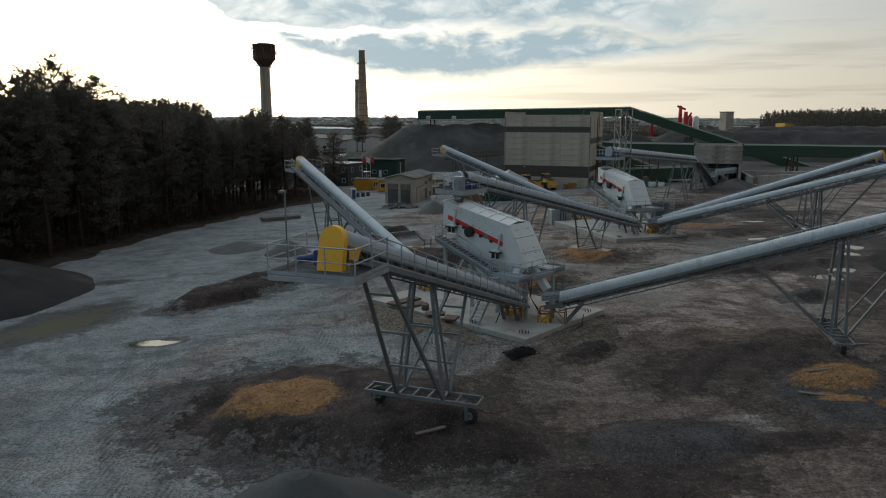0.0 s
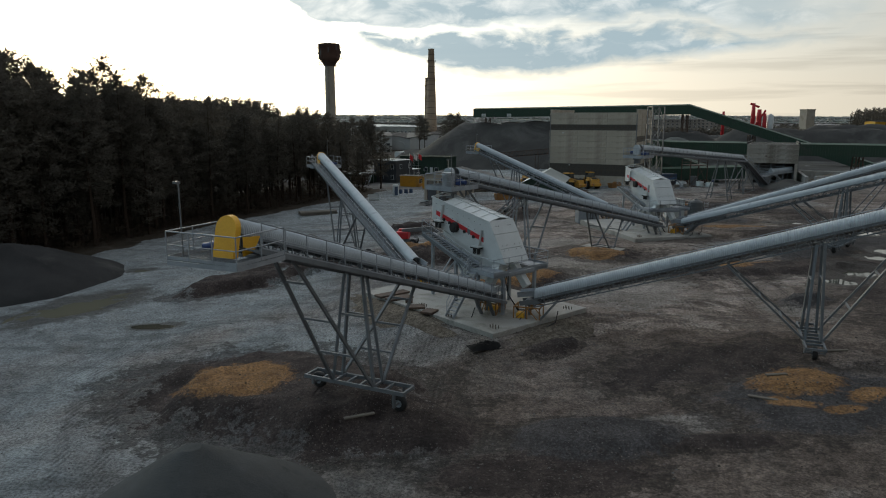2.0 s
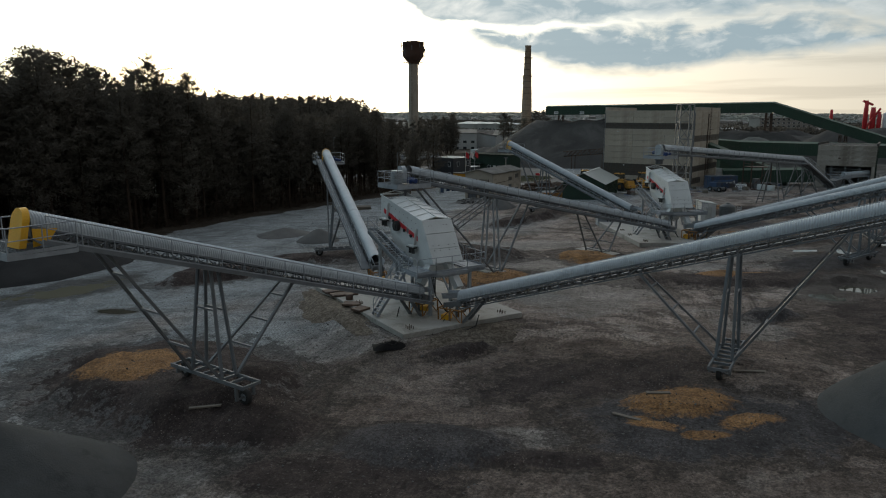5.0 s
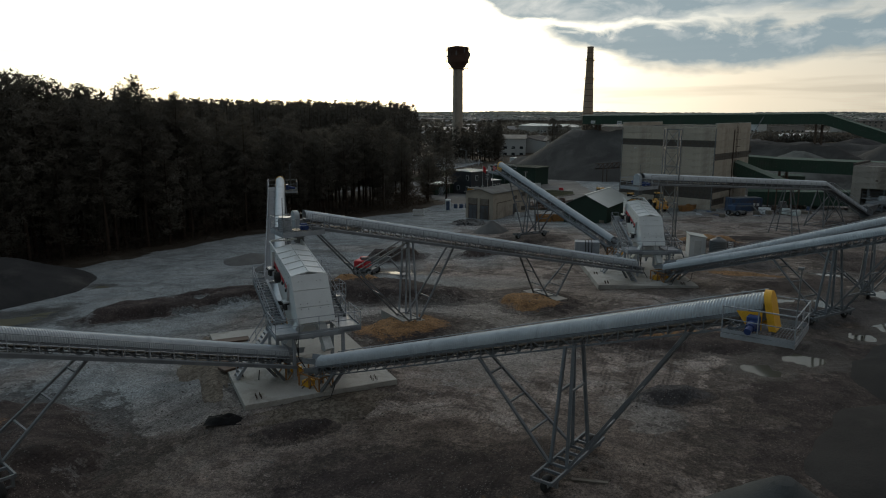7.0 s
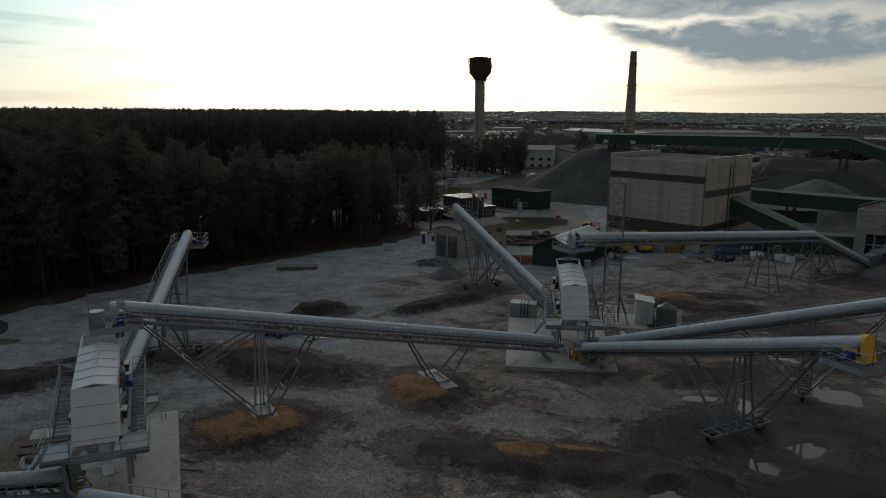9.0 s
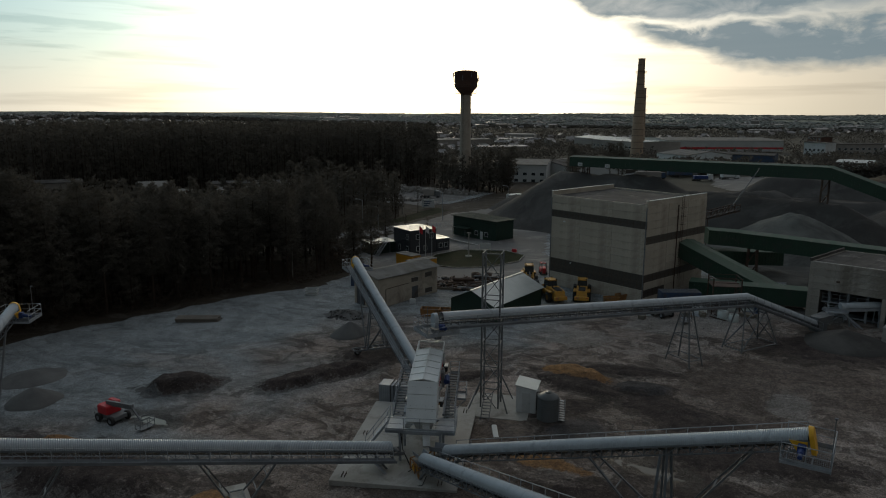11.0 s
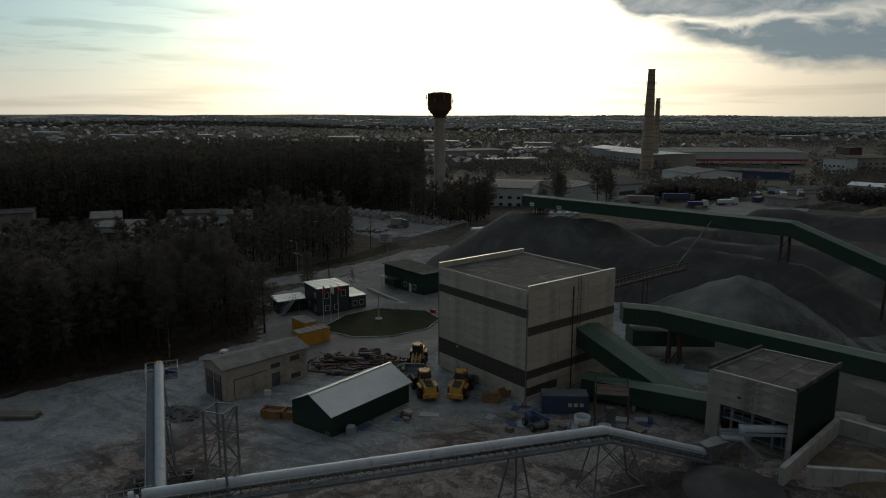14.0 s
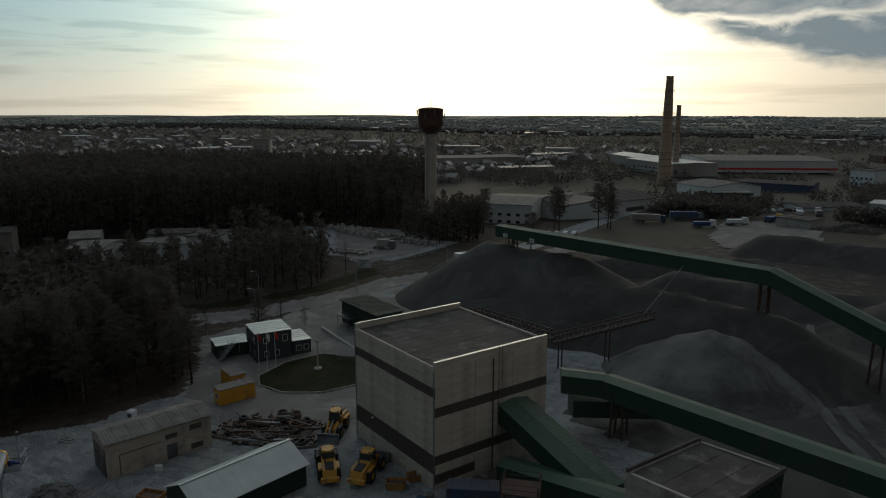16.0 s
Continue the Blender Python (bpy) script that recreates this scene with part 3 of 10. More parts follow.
# low heaps and spills of the yard: x, y, half sizes, turn, height, what of
HEAPS = [(29.2, 54.3, 3.0, 1.7, -35, 0.01, "dust"), (30.0, 52.0, 1.6, 0.7, 30, 0.01, "dust"), (41.0, 58.0, 8.0, 5.0, -50, 0.05, "mud"), (46.0, 51.0, 12.0, 9.0, 10, 0.05, "mud"), (1.9, 32.3, 3.6, 3.0, -20, 0.42, "mud"), (-1.0, 33.5, 5.5, 4.0, -20, 0.30, "mud"), (26.3, 45.2, 7.0, 5.0, 15, 0.28, "soil"), (2.6, 27.6, 6.0, 2.6, 4, 0.01, "soil"), (8.4, 28.2, 5.0, 2.2, 4, 0.01, "mud"), (-12.1, 76.2, 5.0, 4.0, 40, 0.25, "mud"), (6.7, 114.8, 5.0, 4.0, 40, 0.25, "mud"),
         (-6.6, 36.8, 9.6, 7.0, -14, 1.2, "mud"), (-8.9, 36.3, 3.4, 2.8, -10, 0.25, "sand"), 
         (23.4, 39.2, 3.0, 2.1, 20, 0.35, "sand"), (26.6, 37.4, 1.6, 0.9, 30, 0.2, "sand"), (21.8, 36.0, 1.8, 0.6, -10, 0.1, "sand"), (24.2, 35.2, 1.2, 0.5, 20, 0.1, "sand"),
         (24.5, 37.0, 7.0, 4.2, 15, 0.15, "grit"), (11.2, 31.9, 4.6, 2.2, 6, 0.4, "grit"), (16.8, 31.6, 3.6, 0.9, 6, 0.25, "mud"), (15.6, 33.7, 3.2, 1.3, 10, 0.01, "dust"), (8.0, 40.0, 10.0, 4.2, 8, 0.01, "soil"), (19.0, 42.5, 7.0, 3.0, 25, 0.12, "mud"),
         (-20.4, 64.6, 6.6, 2.9, 45, 1.0, "mud"), (-15.4, 71.0, 4.0, 1.8, 55, 0.9, "mud"), (-0.5, 78.0, 10.0, 4.3, 5, 1.15, "mud"), (-5.0, 80.0, 3.4, 1.9, 10, 0.3, "sand"), (-8.0, 96.3, 4.2, 2.5, 40, 1.3, "mud"), (5.0, 105.6, 8.2, 2.3, 58, 0.85, "mud"),
         (7.7, 65.8, 5.6, 4.8, 35, 0.45, "mud"), (7.4, 65.6, 4.1, 3.2, 35, 0.30, "sand"), (17.0, 78.4, 5.4, 4.0, -35, 0.35, "mud"), (15.9, 77.6, 3.7, 2.5, -35, 0.25, "sand"),
         (31.5, 69.6, 12.0, 3.4, 10, 0.4, "mud"), (28.7, 70.0, 2.2, 1.2, 14, 0.25, "sand"), (32.2, 72.0, 2.4, 0.6, 14, 0.1, "sand"), (49.0, 80.0, 5.0, 7.0, 10, 0.12, "mud"), (25.0, 74.6, 5.0, 1.8, 12, 0.01, "dust"), (35.5, 76.5, 4.0, 1.6, 10, 0.01, "dust"), (30.5, 57.2, 2.6, 1.5, 30, 0.7, "grit"), (10.0, 45.2, 2.4, 1.2, 45, 0.55, "mud"),
         (32.0, 118.0, 4.6, 1.7, -15, 0.8, "sand"), (33.5, 115.0, 6.5, 2.3, -15, 0.4, "mud"), (40.0, 116.5, 3.4, 1.7, 20, 0.6, "grit"), (37.0, 103.0, 3.2, 3.8, 20, 0.15, "grit"), (46.0, 110.0, 9.0, 3.0, -30, 0.2, "mud"), (52.0, 104.0, 8.0, 3.0, 10, 0.2, "mud"),
         (40.0, 79.0, 6.5, 3.4, 50, 0.2, "grit"), (48.0, 84.0, 5.0, 8.0, 10, 0.1, "grit"), (-19.0, 73.5, 5.5, 1.4, 45, 0.35, "mud"), (20.0, 112.0, 5.0, 1.4, 40, 0.3, "mud"), (36.0, 96.5, 4.5, 1.2, -5, 0.1, "sand"),
         (47.0, 66.0, 9.0, 7.0, 20, 0.12, "mud"), (41.0, 92.0, 6.0, 2.6, 35, 0.1, "mud"), (47.5, 98.0, 5.0, 2.4, -10, 0.12, "mud"), (37.0, 121.5, 5.5, 1.8, 10, 0.15, "mud"), (34.0, 108.0, 4.0, 1.6, 40, 0.1, "mud"),
         (59.0, 140.0, 9.0, 6.0, 10, 0.01, "mud"), (17.0, 33.0, 17.0, 8.5, 5, 0.01, "soil"), (17.0, 44.5, 14.0, 5.0, 12, 0.01, "soil"), (34.0, 52.0, 13.0, 7.0, 18, 0.01, "soil"), (46.0, 78.0, 9.0, 12.0, 10, 0.01, "soil"), (45.0, 113.0, 12.0, 7.0, 10, 0.01, "soil"), (56.0, 124.0, 14.0, 10.0, 10, 0.01, "soil"), (58.0, 136.0, 9.0, 6.0, 10, 0.01, "soil"), (34.0, 100.0, 9.0, 5.0, 20, 0.01, "soil"),
         (17.0, 64.5, 6.5, 9.0, -10, 0.01, "dust"), (54.5, 118.0, 2.2, 4.2, 10, 0.01, "dust"), (28.5, 131.5, 4.5, 4.0, 20, 0.01, "dust"), (40.0, 143.0, 8.0, 5.0, 20, 0.01, "dust"), (22.0, 145.0, 8.0, 6.0, 20, 0.01, "dust"), (10.0, 74.0, 9.0, 4.0, 15, 0.01, "dust"), (8.0, 85.0, 9.0, 3.5, 20, 0.01, "dust"), (33.0, 82.0, 6.0, 4.0, 20, 0.01, "dust")]


def yard_material():
    """Compacted gravel yard: pale dusty lanes, brown soil, dark spills, wheel tracks, heaps of sand and grit."""
    m = bpy.data.materials.new("gravel_yard")
    m.use_nodes = True
    nt = m.node_tree
    nd, lk = nt.nodes, nt.links
    b = nd["Principled BSDF"]
    pos = nd.new("ShaderNodeNewGeometry").outputs["Position"]
    sx = nd.new("ShaderNodeSeparateXYZ")
    lk.new(pos, sx.inputs[0])

    def ns(scale, detail=6.0, rough=0.6, dist=0.0, vec=None):
        n = nd.new("ShaderNodeTexNoise")
        n.inputs["Scale"].default_value, n.inputs["Detail"].default_value = scale, detail
        n.inputs["Roughness"].default_value, n.inputs["Distortion"].default_value = rough, dist
        lk.new(vec or pos, n.inputs["Vector"])
        return n.outputs["Fac"]

    def mp(v, a, c, d=0.0, e=1.0):
        n = nd.new("ShaderNodeMapRange")
        for k, val in (("From Min", a), ("From Max", c), ("To Min", d), ("To Max", e)):
            n.inputs[k].default_value = val
        lk.new(v, n.inputs["Value"])
        return n.outputs["Result"]

    def mth(op, a, c):
        n = nd.new("ShaderNodeMath")
        n.operation = op
        for i, v in enumerate((a, c)):
            if isinstance(v, (int, float)):
                n.inputs[i].default_value = v
            else:
                lk.new(v, n.inputs[i])
        return n.outputs[0]

    def mx(f, a, c):
        n = nd.new("ShaderNodeMix")
        n.data_type = "RGBA"
        if isinstance(f, (int, float)):
            n.inputs[0].default_value = f
        else:
            lk.new(f, n.inputs[0])
        for i, v in ((6, a), (7, c)):
            if isinstance(v, tuple):
                n.inputs[i].default_value = (*v, 1)
            else:
                lk.new(v, n.inputs[i])
        return n.outputs[2]

    ragged = mth("ADD", mth("MULTIPLY", mth("SUBTRACT", ns(0.35, 7, 0.66), 0.5), 1.5), mth("MULTIPLY", mth("SUBTRACT", ns(2.2, 5, 0.75), 0.5), 0.9))

    rims = []
    shifted = nd.new("ShaderNodeVectorMath")
    shifted.inputs[1].default_value = (71.0, 37.0, 0.0)
    lk.new(pos, shifted.inputs[0])
    warped = shifted.outputs[0]

    def mask(kind):
        n = nd.new("ShaderNodeAttribute")
        n.attribute_name = kind
        return n.outputs["Fac"]

    def patches(kind):
        edge = mth("ADD", mask(kind), ragged)
        rims.append(mp(mth("ABSOLUTE", mth("SUBTRACT", edge, 1.12), 0.0), 0.17, 0.05))
        return mp(edge, 1.06, 0.86)

    def streaks(turn, across, along, lo, hi, seed):
        v = nd.new("ShaderNodeMapping")
        v.inputs["Location"].default_value = (seed * 13.7, seed * 5.1, seed)
        v.inputs["Rotation"].default_value = (0, 0, radians(turn))
        v.inputs["Scale"].default_value = (along, across, 1)
        warp = nd.new("ShaderNodeTexNoise")
        warp.inputs["Scale"].default_value = 0.045
        lk.new(pos, warp.inputs["Vector"])
        add = nd.new("ShaderNodeVectorMath")
        add.operation = "MULTIPLY_ADD"
        add.inputs[1].default_value = (12, 12, 0)
        lk.new(warp.outputs["Color"], add.inputs[0])
        lk.new(pos, add.inputs[2])
        lk.new(add.outputs[0], v.inputs["Vector"])
        return mp(ns(1.0, 5, 0.62, 0.0, v.outputs[0]), lo, hi)

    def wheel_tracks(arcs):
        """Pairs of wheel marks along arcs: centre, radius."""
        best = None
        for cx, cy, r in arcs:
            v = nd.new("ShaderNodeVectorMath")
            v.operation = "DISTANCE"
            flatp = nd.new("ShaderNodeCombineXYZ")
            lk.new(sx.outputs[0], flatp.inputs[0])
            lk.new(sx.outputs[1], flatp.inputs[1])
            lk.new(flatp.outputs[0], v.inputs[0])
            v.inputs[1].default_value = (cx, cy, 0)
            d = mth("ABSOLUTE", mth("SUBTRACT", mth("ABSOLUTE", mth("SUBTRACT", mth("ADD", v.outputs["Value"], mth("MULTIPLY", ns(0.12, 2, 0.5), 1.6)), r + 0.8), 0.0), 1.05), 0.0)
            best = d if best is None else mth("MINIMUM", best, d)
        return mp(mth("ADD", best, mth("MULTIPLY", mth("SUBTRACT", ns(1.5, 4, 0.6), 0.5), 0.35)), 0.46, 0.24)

    lane = mp(mth("ADD", mth("ADD", mth("MULTIPLY", sx.outputs[0], -0.020), mth("MULTIPLY", mth("MAXIMUM", mth("SUBTRACT", sx.outputs[1], 112.0), 0.0), 0.022)), mth("MULTIPLY", mth("SUBTRACT", ns(0.045, 5, 0.58, 0.6), 0.5), 2.6)), -0.25, 0.35)
    c = mx(mp(ns(0.11, 9, 0.70, 0.4), 0.36, 0.66), (0.175, 0.150, 0.131), (0.45, 0.397, 0.356))
    pale = mx(mp(ns(0.22, 9, 0.74, 0.4), 0.36, 0.66), (0.235, 0.232, 0.224), (0.51, 0.508, 0.49))
    c = mx(lane, c, pale)
    c = mx(mth("MULTIPLY", mp(ns(0.14, 9, 0.74, 0.6), 0.53, 0.62), 0.6), c, (0.045, 0.040, 0.036))
    c = mx(mth("MULTIPLY", streaks(12, 0.40, 0.07, 0.56, 0.62, 1), 0.6), c, (0.048, 0.041, 0.035))
    c = mx(mth("MULTIPLY", streaks(70, 0.40, 0.06, 0.57, 0.62, 2), 0.5), c, (0.055, 0.048, 0.041))
    c = mx(mth("MULTIPLY", streaks(-25, 0.35, 0.06, 0.57, 0.66, 3), 0.40), c, (0.29, 0.275, 0.255))
    c = mx(mth("MULTIPLY", mp(ns(0.19, 9, 0.75, 0.5), 0.57, 0.64), 0.7), c, (0.29, 0.275, 0.255))
    c = mx(mth("MULTIPLY", mp(ns(0.42, 8, 0.72, 0.8), 0.60, 0.66), 0.7), c, (0.115, 0.085, 0.058))
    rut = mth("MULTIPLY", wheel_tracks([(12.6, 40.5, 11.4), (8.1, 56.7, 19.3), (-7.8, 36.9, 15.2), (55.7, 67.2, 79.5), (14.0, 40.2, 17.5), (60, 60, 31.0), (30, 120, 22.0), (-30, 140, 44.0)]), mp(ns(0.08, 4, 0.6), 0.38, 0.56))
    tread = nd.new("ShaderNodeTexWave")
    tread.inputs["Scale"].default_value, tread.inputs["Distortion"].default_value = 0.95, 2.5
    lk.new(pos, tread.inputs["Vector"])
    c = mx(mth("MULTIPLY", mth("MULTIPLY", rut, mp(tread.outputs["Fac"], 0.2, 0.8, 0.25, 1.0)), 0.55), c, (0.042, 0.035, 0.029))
    c = mx(mth("MULTIPLY", mp(ns(0.33, 10, 0.78, 1.2), 0.47, 0.54), 0.36), c, mx(0.6, c, (0.022, 0.019, 0.017)))
    c = mx(mth("MULTIPLY", mp(ns(0.055, 10, 0.76, 1.5), 0.54, 0.59), 0.3), c, mx(0.55, c, (0.03, 0.025, 0.021)))
    c = mx(mth("MULTIPLY", mp(ns(0.27, 10, 0.78, 1.6), 0.585, 0.63), 0.55), c, (0.34, 0.35, 0.352))
    calm = mth("SUBTRACT", 1.0, mth("MULTIPLY", lane, 0.55))
    c = mx(mth("MULTIPLY", mp(ns(0.17, 12, 0.63, 0.9), 0.515, 0.55), mth("MULTIPLY", calm, 0.62)), c, (0.052, 0.042, 0.034))
    c = mx(mth("MULTIPLY", mp(ns(0.23, 12, 0.62, 1.3, warped), 0.565, 0.595), 0.55), c, (0.36, 0.338, 0.308))
    c = mx(mth("MULTIPLY", lane, 0.45), c, mx(mp(ns(0.5, 10, 0.76, 0.8), 0.36, 0.64), (0.21, 0.215, 0.218), (0.335, 0.345, 0.352)))
    soil = mth("MULTIPLY", patches("soil"), mp(ns(0.16, 8, 0.7, 0.4), 0.34, 0.56, 0.35, 0.95))
    c = mx(soil, c, mx(mp(ns(0.6, 9, 0.74), 0.36, 0.64), (0.064, 0.053, 0.045), (0.195, 0.163, 0.138)))
    rims.clear()
    mud, grit, sand = patches("mud"), patches("grit"), patches("sand")
    c = mx(mth("MULTIPLY", patches("dust"), 0.72), c, mx(mp(ns(0.3, 9, 0.72, 0.5), 0.36, 0.64), (0.19, 0.185, 0.172), (0.36, 0.352, 0.33)))
    c = mx(mth("MULTIPLY", mth("MAXIMUM", rims[0], rims[1]), 0.7), c, (0.027, 0.024, 0.021))
    c = mx(mud, c, mx(mp(ns(0.5, 8, 0.74), 0.38, 0.64), (0.022, 0.018, 0.0175), (0.082, 0.067, 0.062)))
    c = mx(grit, c, mx(mp(ns(0.4, 8, 0.74), 0.36, 0.64), (0.036, 0.036, 0.038), (0.088, 0.088, 0.091)))
    c = mx(sand, c, mx(mp(ns(0.7, 8, 0.74), 0.34, 0.66), (0.17, 0.096, 0.042), (0.37, 0.215, 0.092)))
    wet = mask("wet")
    wet = mp(mth("ADD", wet, ragged), 1.05, 0.80)
    c = mx(mth("MULTIPLY", wet, 0.8), c, (0.030, 0.026, 0.022))
    grain = ns(7.0, 6, 0.82)
    c = mx(mp(grain, 0.43, 0.55), mx(0.62, c, (0.016, 0.014, 0.013)), c)
    c = mx(mth("MAXIMUM", mp(ns(2.4, 5, 0.85), 0.42, 0.56), mth("MULTIPLY", lane, 0.8)), mx(0.36, c, (0.018, 0.016, 0.014)), c)
    spots = nd.new("ShaderNodeTexVoronoi")
    spots.inputs["Scale"].default_value = 8.0
    lk.new(pos, spots.inputs["Vector"])
    stony = mp(ns(0.23, 5, 0.66), 0.46, 0.58)
    c = mx(mth("MULTIPLY", mth("MULTIPLY", mp(spots.outputs["Distance"], 0.30, 0.14), mp(spots.outputs["Color"], 0.45, 0.75)), mth("MULTIPLY", stony, 0.55)), c, (0.30, 0.275, 0.245))
    warm = nd.new("ShaderNodeVectorMath")
    warm.operation = "MULTIPLY"
    tone = nd.new("ShaderNodeMix")
    tone.data_type = "VECTOR"
    lk.new(mth("MULTIPLY", lane, mth("SUBTRACT", 1.0, mth("MAXIMUM", mud, grit))), tone.inputs[0])
    tone.inputs[4].default_value, tone.inputs[5].default_value = (1.35, 1.285, 1.285), (1.16, 1.265, 1.335)
    lk.new(tone.outputs[1], warm.inputs[1])
    chips = nd.new("ShaderNodeTexVoronoi")
    chips.inputs["Scale"].default_value = 5.0
    lk.new(pos, chips.inputs["Vector"])
    rough_ground = mth("ADD", mth("MULTIPLY", mth("MAXIMUM", mud, grit), 0.30), 0.05)
    c = mx(mth("MULTIPLY", mth("MULTIPLY", mp(chips.outputs["Distance"], 0.34, 0.20), mp(chips.outputs["Color"], 0.48, 0.70)), rough_ground), c, (0.135, 0.126, 0.12))
    lk.new(c, warm.inputs[0])
    lk.new(warm.outputs[0], b.inputs["Base Color"])
    lk.new(mp(wet, 0.0, 1.0, 0.95, 0.55), b.inputs["Roughness"])
    b.inputs["Specular IOR Level"].default_value = 0.2
    hgt = mth("ADD", mth("MULTIPLY", grain, 0.45), mth("ADD", mth("MULTIPLY", ns(0.8, 8, 0.7), 2.2), mth("SUBTRACT", mth("MULTIPLY", mth("MULTIPLY", tread.outputs["Fac"], rut), 0.5), mth("MULTIPLY", rut, 0.5))))
    bp = nd.new("ShaderNodeBump")
    bp.inputs["Strength"].default_value, bp.inputs["Distance"].default_value = 1.0, 0.16
    lk.new(hgt, bp.inputs["Height"])
    lk.new(bp.outputs["Normal"], b.inputs["Normal"])
    return m


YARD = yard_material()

# ---- ground ----


def smooth(a, b, v):
    t = min(1.0, max(0.0, (v - a) / (b - a)))
    return t * t * (3 - 2 * t)


def plane_z(x, y):
    return -0.95 + 0.035 * max(-95.0, min(60.0, x))


def gz(x, y):
    """Height of the ground."""
    r = math.hypot(x, y - 100)
    z = plane_z(x, y)
    if r < 260:
        z += 0.16 * noise.noise((x * 0.11, y * 0.11, 0)) + 0.05 * noise.noise((x * 0.5, y * 0.5, 3))
    if -40 < x < 66 and 22 < y < 125:
        z += 0.05 * noise.noise((x * 1.1, y * 1.1, 6))
        for px, py, a, b, rot, hh, what in HEAPS:
            if abs(x - px) < a * 1.5 and abs(y - py) < a * 1.5 and hh > 0.14:
                c, s = math.cos(radians(rot)), math.sin(radians(rot))
                d = math.hypot(((x - px) * c + (y - py) * s) / a, (-(x - px) * s + (y - py) * c) / b) + 0.26 * noise.noise((x * 0.35, y * 0.35, 11 + px))
                z += hh * (1 - smooth(0.58, 1.0, d)) * (1 + 0.25 * noise.noise((x * 0.8, y * 0.8, 2)))
    if -22 < x < 26 and 34 < y < 76:
        c, s = math.cos(radians(-43.0)), math.sin(radians(-43.0))
        u, v = (x - 1.03) * c + (y - 57.8) * s, -(x - 1.03) * s + (y - 57.8) * c
        d = math.hypot(max(-4.3 - u, 0, u - 11.65), max(-5.7 - v, 0, v - 4.65))
        z += (1 - smooth(0.4, 4.2, d)) * max(0.0, -0.20 + 0.06 * noise.noise((x * 0.9, y * 0.9, 4)) - z)
    for px, py, a, b, rot in POOLS:
        if abs(x - px) < 8 and abs(y - py) < 8:
            c, s = math.cos(radians(rot)), math.sin(radians(rot))
            u, v = ((x - px) * c + (y - py) * s) / a, (-(x - px) * s + (y - py) * c) / b
            d = math.hypot(u, v) + 0.5 * noise.noise((x * 0.7, y * 0.7, 7)) + 0.3 * noise.noise((x * 1.7, y * 1.7, 7))
            k = 1 - smooth(0.75, 1.5, d)
            z = z * (1 - k) + (plane_z(px, py) - 0.16) * k
    if r > 300:
        k = smooth(300, 700, r)
        z = z * (1 - k) - 6.0 * k
        z += smooth(1600, 4200, r) * (23 + 9 * noise.noise((x * 0.0009, y * 0.0009, 5)) + 5 * noise.noise((x * 0.003, y * 0.003, 9)))
        z += 22 * math.exp(-((x + 1480) ** 2 + (y - 1130) ** 2) / (2 * 480.0 ** 2))
        z += smooth(700, 1600, r) * 2.5 * noise.noise((x * 0.004, y * 0.004, 2))
    return z


def in_poly(x, y, poly):
    inside = False
    for (x1, y1), (x2, y2) in zip(poly, poly[1:] + poly[:1]):
        if (y1 > y) != (y2 > y) and x < (x2 - x1) * (y - y1) / (y2 - y1) + x1:
            inside = not inside
    return inside


WOOD_NEAR = [(-60, 62), (-51, 86), (-48, 100), (-44, 114), (-40, 124), (-36, 133), (-29.0, 145), (-27.5, 157), (-34.5, 167), (-46, 176), (-62, 178), (-88, 172), (-150, 150), (-170, 100), (-150, 50), (-90, 45)]
WOOD_FAR = [(-102, 330), (-106, 320), (-140, 318), (-158, 262), (-186, 240), (-200, 175), (-330, 180), (-330, 330), (-190, 420), (-150, 415), (-124, 372)]
WOOD_MID = [(-73, 249), (-62, 236), (-60, 226), (-67, 207), (-80, 193), (-118, 169), (-150, 152), (-200, 150), (-170, 200), (-150, 250), (-115, 264), (-100, 258), (-88, 262)]


